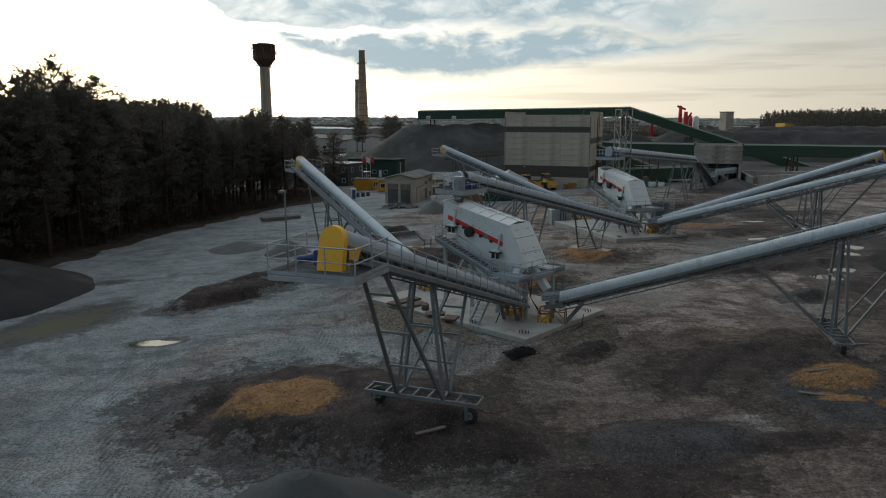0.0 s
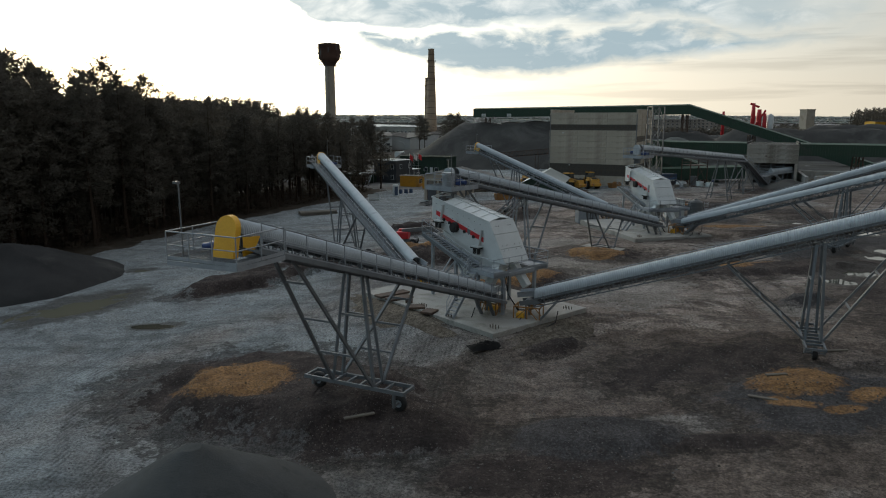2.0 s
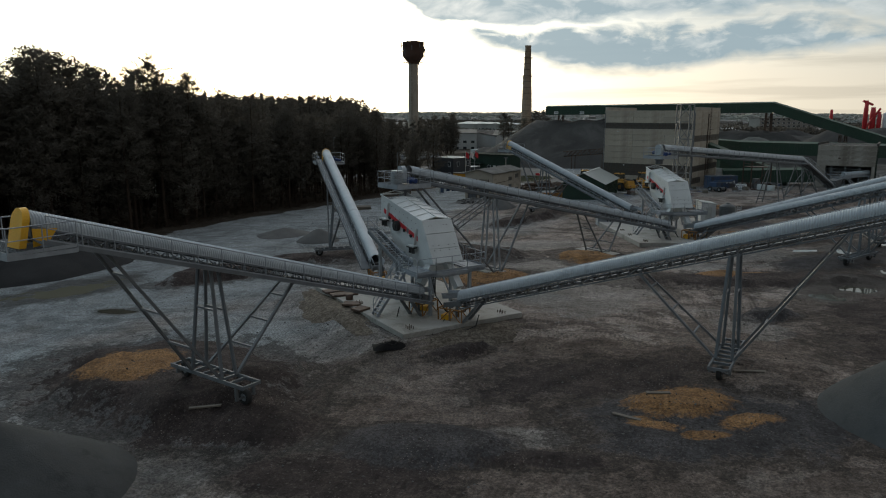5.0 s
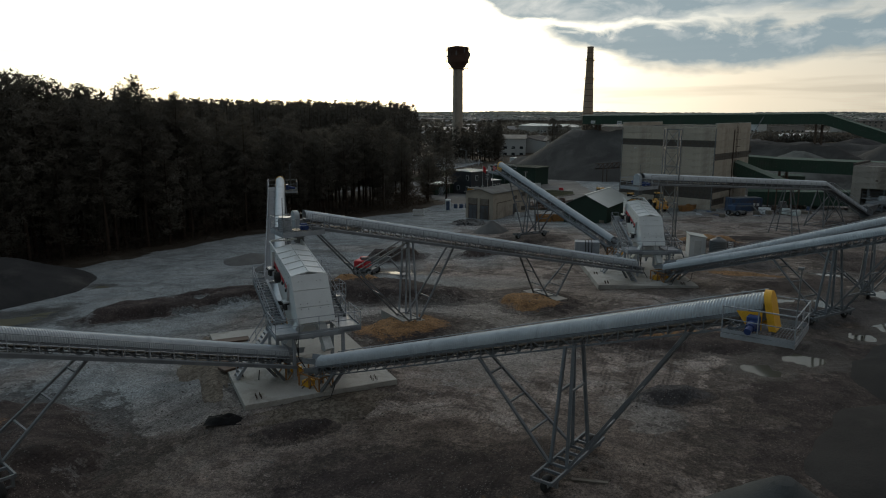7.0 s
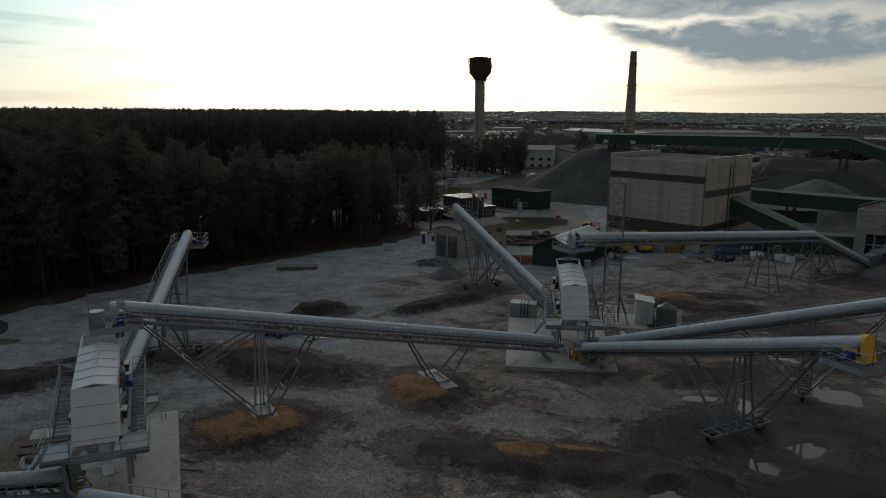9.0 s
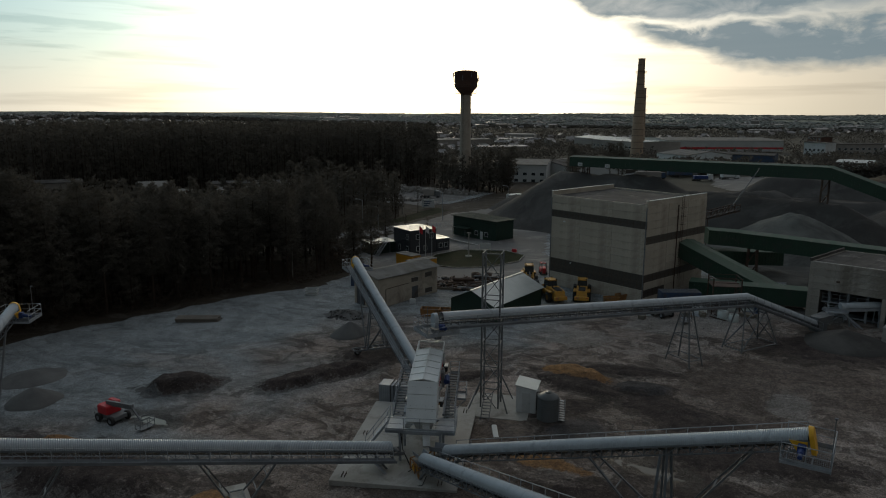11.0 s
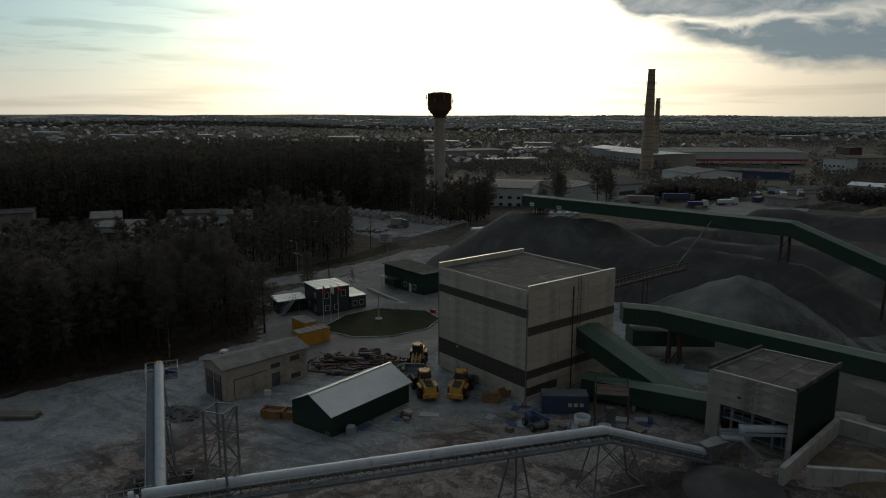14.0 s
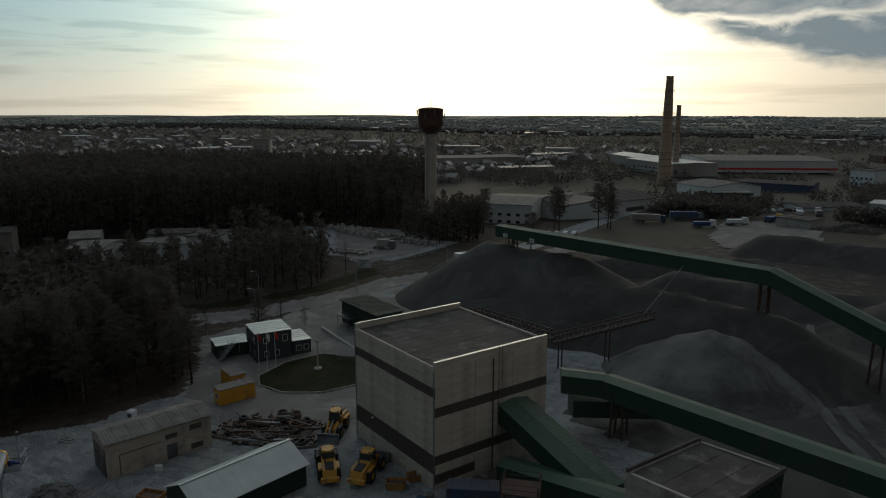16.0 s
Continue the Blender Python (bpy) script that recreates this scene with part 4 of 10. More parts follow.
def ground():
    def axis(lo, hi, a, b, fine, grow=1.16):
        out, v, s = [], a, fine
        while v <= b:
            out.append(v)
            v += fine
        s = fine
        while v < hi:
            out.append(v)
            s = min(s * grow, 260)
            v += s
        out.append(hi)
        v, s = a - fine, fine
        left = []
        while v > lo:
            left.append(v)
            s = min(s * grow, 260)
            v -= s
        left.append(lo)
        return left[::-1] + out

    xs, ys = axis(-4800, 4800, -56, 70, 0.55), axis(-900, 4900, 20, 150, 0.55)
    g = Geo()
    nx = len(xs)
    g.v = [(x, y, gz(x, y)) for y in ys for x in xs]
    for j in range(len(ys) - 1):
        for i in range(nx - 1):
            x, y = (xs[i] + xs[i + 1]) / 2, (ys[j] + ys[j + 1]) / 2
            wob = 3.0 * noise.noise((x * 0.2, y * 0.2, 1))
            far = math.hypot(x - 10, y - 150)
            mi = 0
            # floor reaches 4.5 m past the near trees: dark soil and their shade as colour
            if in_poly(x - 4.5 + wob, y + wob, WOOD_NEAR) or in_poly(x, y, WOOD_FAR) or in_poly(x, y, WOOD_MID):
                mi = 1
            # land past 2.2 km gets the paler colour with haze in it
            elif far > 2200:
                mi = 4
            elif far > 330 or x < -160:
                mi = 2
            elif y > 262 and x > -30:
                mi = 3 if y < 330 else 2
            elif x < -40 and y > 172 and not (-140 < x < -62 and 262 < y < 318):
                mi = 1
            g.f.append((j * nx + i, j * nx + i + 1, (j + 1) * nx + i + 1, (j + 1) * nx + i))
            g.s.append(True)
            g.m.append(mi)
    ob = solo("ground", g, [YARD, FLOORF, FIELD, MUD, HAZEHILLS], pose(0, 0, 0), "grey gravel yard with tyre tracks and open land", "ground", kind="structure")
    # how near each point lies to a heap, spill or pool: 1 at its rim
    pts = np.array(g.v)[:, :2]
    spots = [(x, y, a, b, rot, what) for x, y, a, b, rot, h, what in HEAPS] + [(x, y, a * 1.9, b * 2.3, rot, "wet") for x, y, a, b, rot in POOLS]
    for kind in ("mud", "grit", "sand", "dust", "soil", "wet"):
        near = np.full(len(pts), 4.0)
        for x, y, a, b, rot, what in spots:
            if what == kind:
                c, sn = math.cos(radians(rot)), math.sin(radians(rot))
                u, v = (pts[:, 0] - x) * c + (pts[:, 1] - y) * sn, -(pts[:, 0] - x) * sn + (pts[:, 1] - y) * c
                near = np.minimum(near, np.hypot(u / a, v / b))
        ob.data.attributes.new(kind, "FLOAT", "POINT").data.foreach_set("value", near.astype(np.float32))
    return ob


ground()


def draped(name, outline, material, lift, label, category, step=1.0, kind="structure", group=""):
    """A thin sheet laid over the ground within an outline."""
    g = Geo()
    x0, x1 = min(p[0] for p in outline), max(p[0] for p in outline)
    y0, y1 = min(p[1] for p in outline), max(p[1] for p in outline)
    seen = {}

    def vert(i, j):
        if (i, j) not in seen:
            x, y = x0 + i * step, y0 + j * step
            seen[(i, j)] = len(g.v)
            g.v.append((x, y, gz(x, y) + lift))
        return seen[(i, j)]

    for i in range(int((x1 - x0) / step) + 1):
        for j in range(int((y1 - y0) / step) + 1):
            if in_poly(x0 + (i + 0.5) * step, y0 + (j + 0.5) * step, outline):
                g.f.append((vert(i, j), vert(i + 1, j), vert(i + 1, j + 1), vert(i, j + 1)))
                g.s.append(True)
                g.m.append(0)
    return solo(name, g, material, pose(0, 0, 0), label, category, group, kind)


def mound(name, x, y, rx, ry, rot, h, material, label, category="mound", rough=0.25, seed=0, flat=0.0, group="heaps in the yard", rings=14, n=40, crest=0.0):
    """A heap whose rim sinks just under the ground. flat: share of the top that is level; crest: how far the top is a ridge."""
    g = Geo()
    c, s = math.cos(radians(rot)), math.sin(radians(rot))
    zc = gz(x, y)
    rows = []
    for k in range(rings + 1):
        t = k / rings
        row = []
        for i in range(n):
            a = 2 * math.pi * i / n
            rim = 1 + rough * 1.3 * noise.noise((math.cos(a) * 1.3 + seed, math.sin(a) * 1.3, seed * 0.7)) + rough * 0.5 * noise.noise((math.cos(a) * 4 + seed, math.sin(a) * 4, seed))
            u, v = math.cos(a) * rx * rim * t, math.sin(a) * ry * rim * t
            px, py = x + u * c - v * s, y + u * s + v * c
            f = max(0.0, 1 - max(0.0, t - flat) / (1 - flat))
            hh = h * (f ** 0.92) * (1 + rough * 0.9 * noise.noise((px * 0.35, py * 0.35, seed))) + rough * 0.16 * noise.noise((px * 1.3, py * 1.3, seed)) * min(1, h)
            row.append((px - x, py - y, gz(px, py) - zc + hh - 0.06 * t * t - (0.12 if k == rings else 0)))
        rows.append(row + row[:1])
    g.sheet(rows[1:])
    m0 = len(g.v)
    top = sum(p[2] for p in rows[1][:-1]) / n
    g.add([(0, 0, top + h * 0.02)] + rows[1][:-1], [(0, i + 1, (i + 1) % n + 1) for i in range(n)], True)
    return solo(name, g, material, pose(x, y, zc), label, category, group)


def gravel_pile(x, y, r, h, material=None, seed=0, label="cone of dark crushed basalt gravel", rot=0, ry=None):
    return mound("stone_cone", x, y, r, ry or r, rot, h, material or GRAVEL, label, "heap", 0.035 if material is CONEGREY else 0.13 if material is DARKHEAP else 0.10, seed, group="cones of crushed stone")


def puddles():
    for k, (x, y, a, b, rot) in enumerate(POOLS):
        g = Geo()
        n = 28
        pts = [(1.5 * a * math.cos(2 * math.pi * i / n), 1.5 * b * math.sin(2 * math.pi * i / n), 0) for i in range(n)]
        g.add([(0, 0, 0)] + pts, [(0, i + 1, (i + 1) % n + 1) for i in range(n)], True)
        solo("puddle", g, SKYPOOL if x < -25 else WATER, pose(x, y, plane_z(x, y) - 0.135, 0, 0, rot), "shallow muddy puddle reflecting the pale sky", "puddle", "puddles")


puddles()

# loose heaps standing in the yard
mound("rubble_mound", -8.0, 128.5, 3.6, 2.2, 20, 0.9, GRAVEL2, "heap of broken concrete and stones", "rubble heap", 0.6, 23)
gravel_pile(-46.6, 66.6, 11.6, 4.6, seed=24)
gravel_pile(-5.3, 23.5, 5.7, 3.6, CONEGREY, 25, label="cone of dark crushed gravel under the stacker head")
gravel_pile(35.6, 39.6, 5.5, 4.4, CONEGREY, 26, label="cone of dark crushed gravel beside the stacker")
mound("spill_heap", 43.5, 46.0, 5.5, 3.2, 20, 1.6, DARKHEAP, "low dark gravel spill beside the stacker", "heap", 0.4, 36)
gravel_pile(52.5, 66.0, 10.5, 2.8, DARKHEAP, 27, "broad low heap of dark crushed gravel beside the puddles")
gravel_pile(47.0, 52.0, 9.6, 1.5, DARKHEAP, 34, "broad low heap of dark earthy gravel")
gravel_pile(64.0, 90.5, 7.5, 4.0, seed=28)
gravel_pile(-1.5, 120.6, 2.9, 1.9, GRAVEL2, 29, "small cone of grey crushed stone")
gravel_pile(-19.5, 86.0, 3.0, 1.7, GRAVEL2, 30, "small cone of grey crushed stone")
gravel_pile(60.0, 142.6, 5.2, 1.9, STOCK, 31, "spilled dark gravel under the feeder")
gravel_pile(72.0, 153.0, 5.5, 2.2, DULLSAND, 32, "heap of pale brown sand in a concrete bay")
gravel_pile(-27.0, 90.5, 4.0, 1.0, GRAVEL2, 33, "low heap of grey stone dust")


def stockpile():
    """The large basalt stockpile under the long gallery."""
    ridge = [((-12, 242), (18, 233), 14.4), ((18, 233), (60, 219), 10.2), ((30, 264), (84, 258), 6.0), ((-2, 276), (44, 300), 4.5), ((80, 250), (150, 235), 10.0), ((40, 330), (100, 320), 6.5), ((120, 285), (190, 300), 11.0), ((-35, 262), (-14, 243), 5.0)]
    g = Geo()
    step = 2.4
    cols = []
    for j in range(76):
        row = []
        for i in range(120):
            x, y = -62 + i * step, 182 + j * step
            h = -5.0
            for a, b, top in ridge:
                ax, ay, bx, by = *a, *b
                t = max(0, min(1, ((x - ax) * (bx - ax) + (y - ay) * (by - ay)) / ((bx - ax) ** 2 + (by - ay) ** 2)))
                d = math.hypot(x - ax - t * (bx - ax), y - ay - t * (by - ay))
                h = max(h, top + 0.9 * noise.noise((x * 0.06, y * 0.06, top)) - d * 0.60)
            h += 0.25 * noise.noise((x * 0.2, y * 0.2, 4))
            row.append((x, y, gz(x, y) + max(h, -1.2)))
        cols.append(row)
    g.sheet(cols)
    return solo("gravel_stockpile", g, STOCK, pose(0, 0, 0), "huge dark basalt gravel stockpile under a green gallery", "stockpile", kind="stuff")


stockpile()

gravel_pile(51.6, 208.0, 18.0, 8.8, DUSTY, 40, "broad dusty grey cone of crushed stone")

# roads, lawn and forecourt behind the plant
draped("road", [(-180, 128), (-110, 160), (-72, 184), (-58, 200), (-50, 222), (-48, 246), (-40, 262), (-30, 285), (-22, 330), (-12, 330), (-20, 285), (-31, 258), (-38, 244), (-40, 222), (-46, 200), (-60, 180), (-106, 148), (-180, 112)], ASPHALT, 0.10, "worn grey asphalt road past the forest", "road", 1.6)
draped("pavement", [(-48, 178), (-44, 205), (-38, 238), (-8, 222), (4, 186), (12, 178), (10, 166), (6, 150), (-4, 152), (-22, 158), (-32, 168)], ASPHALT, 0.07, "dusty asphalt forecourt", "pavement", 1.2)
draped("lawn", [(-17.5, 170), (-19, 178), (-16, 185), (-6, 188), (0, 184), (1.5, 177), (-2, 170), (-8, 166.5), (-14, 167)], GRASS, 0.16, "small dark lawn inside a kerb", "lawn", 0.6)
draped("verge", [(-110, 162), (-74, 187), (-62, 202), (-54, 224), (-53, 250), (-62, 258), (-60, 228), (-68, 205), (-80, 192), (-114, 168)], GRASS, 0.08, "rough grass verge along the road", "verge", 1.6)
draped("bag_yard", [(-133, 317), (-119, 304), (-89, 270), (-68, 260), (-65, 284), (-69, 301), (-104, 325)], ASPHALT, 0.12, "pale storage yard with white bags", "yard", 2.0)

# ground beyond the crusher house: stone dust, haul tracks, the lorry yard
draped("gravel_floor", [(36, 182), (60, 172), (150, 150), (160, 215), (90, 250), (66, 275), (34, 262)], FLOORG, 0.08, "dark gravel floor between the stockpiles", "gravel", 2.0)
TRACK = [(60, 262), (61, 247), (63.4, 234), (65.8, 221), (69, 208), (73.4, 196), (80, 184), (88, 172), (98, 163)]
for off in (-1.6, 1.6):
    rows = []
    for i in range((len(TRACK) - 1) * 6 + 1):
        k, t = min(i // 6, len(TRACK) - 2), i / 6 - min(i // 6, len(TRACK) - 2)
        a, b = Vector((*TRACK[k], 0)), Vector((*TRACK[k + 1], 0))
        d = (b - a).normalized()
        p = a.lerp(b, t)
        row = []
        for e in (-0.75, -0.25, 0.25, 0.75):
            o = off + e * (1 + 0.4 * noise.noise((i * 0.4, off, 3)))
            x, y = p.x - d.y * o, p.y + d.x * o
            row.append((x, y, gz(x, y) + 0.17))
        rows.append(row)
    solo("haul_track", Geo().sheet(rows), DUSTY, pose(0, 0, 0), "pale dusty wheel track between the stockpiles", "wheel track", "haul tracks", "structure")
draped("lorry_yard", [(14, 398), (40, 412), (52, 396), (54, 344), (26, 336), (16, 360)], ASPHALT, 0.2, "pale open lorry yard beyond the stockpile", "yard", 2.0)
mound("soil_heap", 62, 392, 15, 7, 15, 3.2, MUD, "low brown soil heap beyond the lorry yard", "heap", 0.5, 51)
mound("soil_heap", 82, 384, 14, 8, -10, 4.2, DULLSAND, "orange-brown soil heap beyond the lorry yard", "heap", 0.5, 52)
gravel_pile(86.0, 338.0, 24.0, 8.0, GRAVEL, 53, "broad dark gravel cone beyond the gallery")
mound("gravel_bank", -1.6, 51.3, 8.0, 2.3, -43, 0.26, BANK, "brown stony gravel banked against the first slab", "gravel bank", 0.5, 61, flat=0.35, group="gravel banks", n=64)
mound("gravel_bank", 9.9, 48.2, 6.0, 1.9, 47, 0.22, BANK, "brown stony gravel banked against the first slab", "gravel bank", 0.5, 62, flat=0.35, group="gravel banks", n=64)

# ---- crushing and screening plant ----
POST = Geo().cyl((0, 0, 0), (0, 0, 1.1), 0.028, 6).mesh("post", GALV)


def handrail(parent, pts, material=None, every=1.4, toe=True, name="handrail"):
    """Rails along a line of floor points, with posts."""
    g = Geo()
    mt = material or GALV
    for h, r in ((1.1, 0.028), (0.58, 0.022)):
        g.rail([(x, y, z + h) for x, y, z in pts], r)
    if toe:
        for a, b in zip(pts, pts[1:]):
            g.beam((a[0], a[1], a[2] + 0.07), (b[0], b[1], b[2] + 0.07), 0.012, 0.14)
    rl = part(name, g, mt, parent)
    for k, (a, b) in enumerate(zip(pts, pts[1:])):
        a, b = Vector(a), Vector(b)
        n = max(1, round((b - a).length / every))
        for i in range(0 if k == 0 else 1, n + 1):
            piece("post", POST, rl, Matrix.Translation(a + (b - a) * i / n))
    return rl


IDLER = Geo().cyl((0, -0.42, 0), (0, 0.42, 0), 0.06, 7).beam((0, -0.5, -0.44), (0, 0.5, -0.44), 0.05).cyl((0, -0.4, -0.32), (0, 0.4, -0.32), 0.05, 7).mesh("idler_roller", STEEL)


def arch(w, side, n=16):
    """Cover section: (y, z), z below the crown."""
    r = w / 2
    pts = [(-r, -r - side)]
    pts += [(-r * math.cos(math.pi * i / n), -r + r * math.sin(math.pi * i / n)) for i in range(n + 1)]
    return pts + [(r, -r - side)]


def cover_sheet(x0, z0, x1, z1, ribs, w=1.0, side=0.16):
    g = Geo()
    length = math.hypot(x1 - x0, z1 - z0)
    rows = []
    sec, thin = arch(w, side), 0.014
    if ribs:
        n = int(length / 0.068)
        for i in range(n + 1):
            t = i / n
            off = 0.042 if i % 2 else 0.0
            k = 1 - off / (w / 2)
            rows.append([(x0 + (x1 - x0) * t, y * k, z0 + (z1 - z0) * t + (z + w / 2) * k - w / 2) for y, z in sec])
        g.sheet(rows, False)
    else:
        n = max(2, round(length / 2.4))
        for i in range(n):
            a, b = i / n, (i + 1) / n - 0.012 / length
            grow = 1.0 if i % 2 else 1.018
            g.sheet([[(x0 + (x1 - x0) * t, y * grow, z0 + (z1 - z0) * t + (z + w / 2) * grow - w / 2) for y, z in sec] for t in (a, (a + b) / 2, b)])
            g.sheet([[(x0 + (x1 - x0) * t, y * grow * q, z0 + (z1 - z0) * t + (z + w / 2) * grow * q - w / 2) for y, z in sec] for t, q in ((b - 0.04 / length, 1.03), (b, 1.03))])
    inner = [[(x0 + (x1 - x0) * t, y * 0.94, z0 + (z1 - z0) * t - w / 2 + (z + w / 2) * 0.94) for y, z in sec[::-1]] for t in (0, 1)]
    g.sheet(inner)
    return g


def conveyor_span(root, x0, z0, x1, z1, ribs, walkway=True, w=1.0):
    """Cover, belt, trusses and walkway between two points of the crown line, in the conveyor's own xz plane."""
    length = math.hypot(x1 - x0, z1 - z0)
    sl = (z1 - z0) / (x1 - x0)

    def pt(x, y, dz):
        return (x, y, z0 + (x - x0) * sl + dz)

    part("cover", cover_sheet(x0, z0, x1, z1, ribs, w), COVER, root, "corrugated galvanised belt cover" if ribs else "smooth galvanised belt cover with seams")
    g = Geo()
    for dz, hw in ((-0.70, 0.36), (-1.02, 0.33)):
        g.hexa([pt(x0, -hw, dz - 0.02), pt(x1, -hw, dz - 0.02), pt(x1, hw, dz - 0.02), pt(x0, hw, dz - 0.02), pt(x0, -hw, dz), pt(x1, -hw, dz), pt(x1, hw, dz), pt(x0, hw, dz)])
    part("belt", g, BELT, root, "black rubber belt")
    n = max(2, round(length / 0.80))
    for sgn in (-1, 1):
        g = Geo()
        y = sgn * 0.52
        for dz, t in ((-0.72, 0.09), (-1.34, 0.08)):
            g.beam(pt(x0, y, dz), pt(x1, y, dz), 0.07, t)
        for i in range(n + 1):
            x = x0 + (x1 - x0) * i / n
            g.beam(pt(x, y, -0.72), pt(x, y, -1.34), 0.045)
            if i < n:
                xn = x0 + (x1 - x0) * (i + 1) / n
                a, b = (-0.72, -1.34) if i % 2 else (-1.34, -0.72)
                g.beam(pt(x, y, a), pt(xn, y, b), 0.045)
        part("side_truss", g, DECK, root)
    for i in range(n + 1):
        x = x0 + (x1 - x0) * i / n
        piece("idler_roller", IDLER, root, Matrix.Translation(pt(x, 0, -0.78)))
    if walkway:
        g = Geo()
        g.hexa([pt(x0, 0.60, -1.30), pt(x1, 0.60, -1.30), pt(x1, 1.32, -1.30), pt(x0, 1.32, -1.30), pt(x0, 0.60, -1.24), pt(x1, 0.60, -1.24), pt(x1, 1.32, -1.24), pt(x0, 1.32, -1.24)])
        g.beam(pt(x0, 1.34, -1.27), pt(x1, 1.34, -1.27), 0.05, 0.2)
        for i in range(0, n + 1, 2):
            x = x0 + (x1 - x0) * i / n
            g.beam(pt(x, 0.5, -1.22), pt(x, 1.3, -1.34), 0.06)
        part("walkway", g, DECK, root)
        handrail(root, [pt(x0 + 0.3, 1.33, -1.24), pt(x1 - 0.2, 1.33, -1.24)], every=1.5)
    return pt


WHEEL_T = Geo().turned([(0.25, -0.16), (0.46, -0.17), (0.51, -0.11), (0.52, 0.0), (0.51, 0.11), (0.46, 0.17), (0.25, 0.16)], 20).mesh("tyre", RUBBER)
WHEEL_R = Geo().turned([(0.0, -0.06), (0.10, -0.10), (0.12, -0.04), (0.24, -0.05), (0.27, -0.14), (0.27, 0.14), (0.24, 0.05), (0.12, 0.04), (0.10, 0.10), (0.0, 0.06)], 14).mesh("rim", GALV)


def road_wheel(root, m):
    wh = piece("wheel", WHEEL_T, root, m)
    piece("rim", WHEEL_R, wh, Matrix.Identity(4))
    return wh


def grating(x0, x1, y0, y1, z):
    """An open bar grating."""
    g = Geo()
    n = max(2, round((x1 - x0) / 0.11))
    for i in range(n + 1):
        x = x0 + (x1 - x0) * i / n
        g.box(x - 0.008, x + 0.008, y0, y1, z - 0.022, z)
    m = max(2, round((y1 - y0) / 0.30))
    for i in range(m + 1):
        y = y0 + (y1 - y0) * i / m
        g.box(x0, x1, y - 0.008, y + 0.008, z - 0.02, z - 0.004)
    return g


def stacker(tail, head, zt, zh, ribs, label, trolley=0.68, motor=True, near=-2.0):
    """A wheeled radial conveyor from tail to head; zt, zh: crown heights there."""
    dx, dy = head[0] - tail[0], head[1] - tail[1]
    length, yaw = math.hypot(dx, dy), math.atan2(dy, dx)
    zb = gz(*tail)
    root = thing("stacker_conveyor", pose(*tail, zb, 0, 0, math.degrees(yaw)), label, "conveyor", "stacker conveyors")

    def ground_at(x, y):
        c, s = math.cos(yaw), math.sin(yaw)
        return gz(tail[0] + x * c - y * s, tail[1] + x * s + y * c) - zb

    z0, z1 = zt - zb, zh - zb
    pt = conveyor_span(root, 0.0, z0, length, z1, ribs)
    # tail: pulley, hopper skirt, feet
    g = Geo()
    g.cyl((-0.55, -0.40, z0 - 1.1), (-0.55, 0.40, z0 - 1.1), 0.24, 14)
    for s in (-1, 1):
        g.beam((-1.1, 0.5 * s, z0 - 1.16), (0.3, 0.5 * s, z0 - 0.88), 0.08, 0.34)
    part("tail_pulley", g, STEEL, root)
    g = Geo()
    for s in (-1, 1):
        g.hexa([(-1.3, 0.36 * s - 0.02, z0 - 0.75), (0.0, 0.36 * s - 0.02, z0 - 0.55), (0.0, 0.36 * s + 0.02, z0 - 0.55), (-1.3, 0.36 * s + 0.02, z0 - 0.75),
                (-1.3, 0.52 * s - 0.02, z0 - 0.30), (0.0, 0.46 * s - 0.02, z0 - 0.12), (0.0, 0.46 * s + 0.02, z0 - 0.12), (-1.3, 0.52 * s + 0.02, z0 - 0.30)])
    part("feed_skirt", g, GALV, root)
    g = Geo()
    gt = ground_at(-0.5, 0)
    for s in (-1, 1):
        g.beam((1.8, 0.5 * s, z0 + 0.58 - 1.2), (0.2, 0.5 * s, ground_at(0.2, 0.5 * s)), 0.22, 0.16)
        g.beam((-0.6, 0.5 * s, z0 - 1.2), (-0.6, 0.5 * s, ground_at(-0.6, 0.5 * s)), 0.12)
    g.box(-1.0, 0.6, -0.75, 0.75, gt - 0.05, gt + 0.10)
    part("tail_support", g, STEEL, root)
    part("slew_drive", Geo().block(-1.35, -0.75, -0.55, 0.15, gt + 0.1, gt + 0.75, 0.05), YELLOW, root, "small yellow slew drive")
    g = Geo()
    for s in (-0.62, 0.62):
        for x in (-1.5, -0.5, 0.45):
            g.beam((x, s, gt + 0.1), (x, s, gt + 1.25), 0.08)
        g.beam((-1.5, s, gt + 1.25), (0.45, s, gt + 1.25), 0.08)
        g.beam((-1.5, s, gt + 0.2), (-0.5, s, gt + 1.2), 0.06)
        g.beam((-0.5, s, gt + 1.2), (0.45, s, gt + 0.2), 0.06)
    for x in (-1.5, 0.45):
        g.beam((x, -0.62, gt + 1.25), (x, 0.62, gt + 1.25), 0.08)
    part("pivot_frame", g, SKIPC, root, "worn yellow steel pivot frame")
    g = Geo().rail([(-0.9, -0.7, gt + 0.5), (-1.0, -1.2, gt + 0.12), (-0.2, -1.7, gt + 0.06), (1.0, -1.5, gt + 0.06), (1.7, -0.8, gt + 0.4), (1.8, -0.5, gt + 1.2)], 0.035, 6)
    part("cable", g, RUBBER, root, "black looped supply cable")
    # head: guard, drum, platform, drive
    slope = (z1 - z0) / length
    hx = length
    g = Geo()
    n = 14
    top = z1 + 0.06
    out = [(-0.53, top - 1.62)] + [(-0.53 * math.cos(math.pi * i / n), top - 0.53 + 0.53 * math.sin(math.pi * i / n)) for i in range(n + 1)] + [(0.53, top - 1.62)]
    m = len(out)
    lean = 0.7 * (z1 - z0) / length
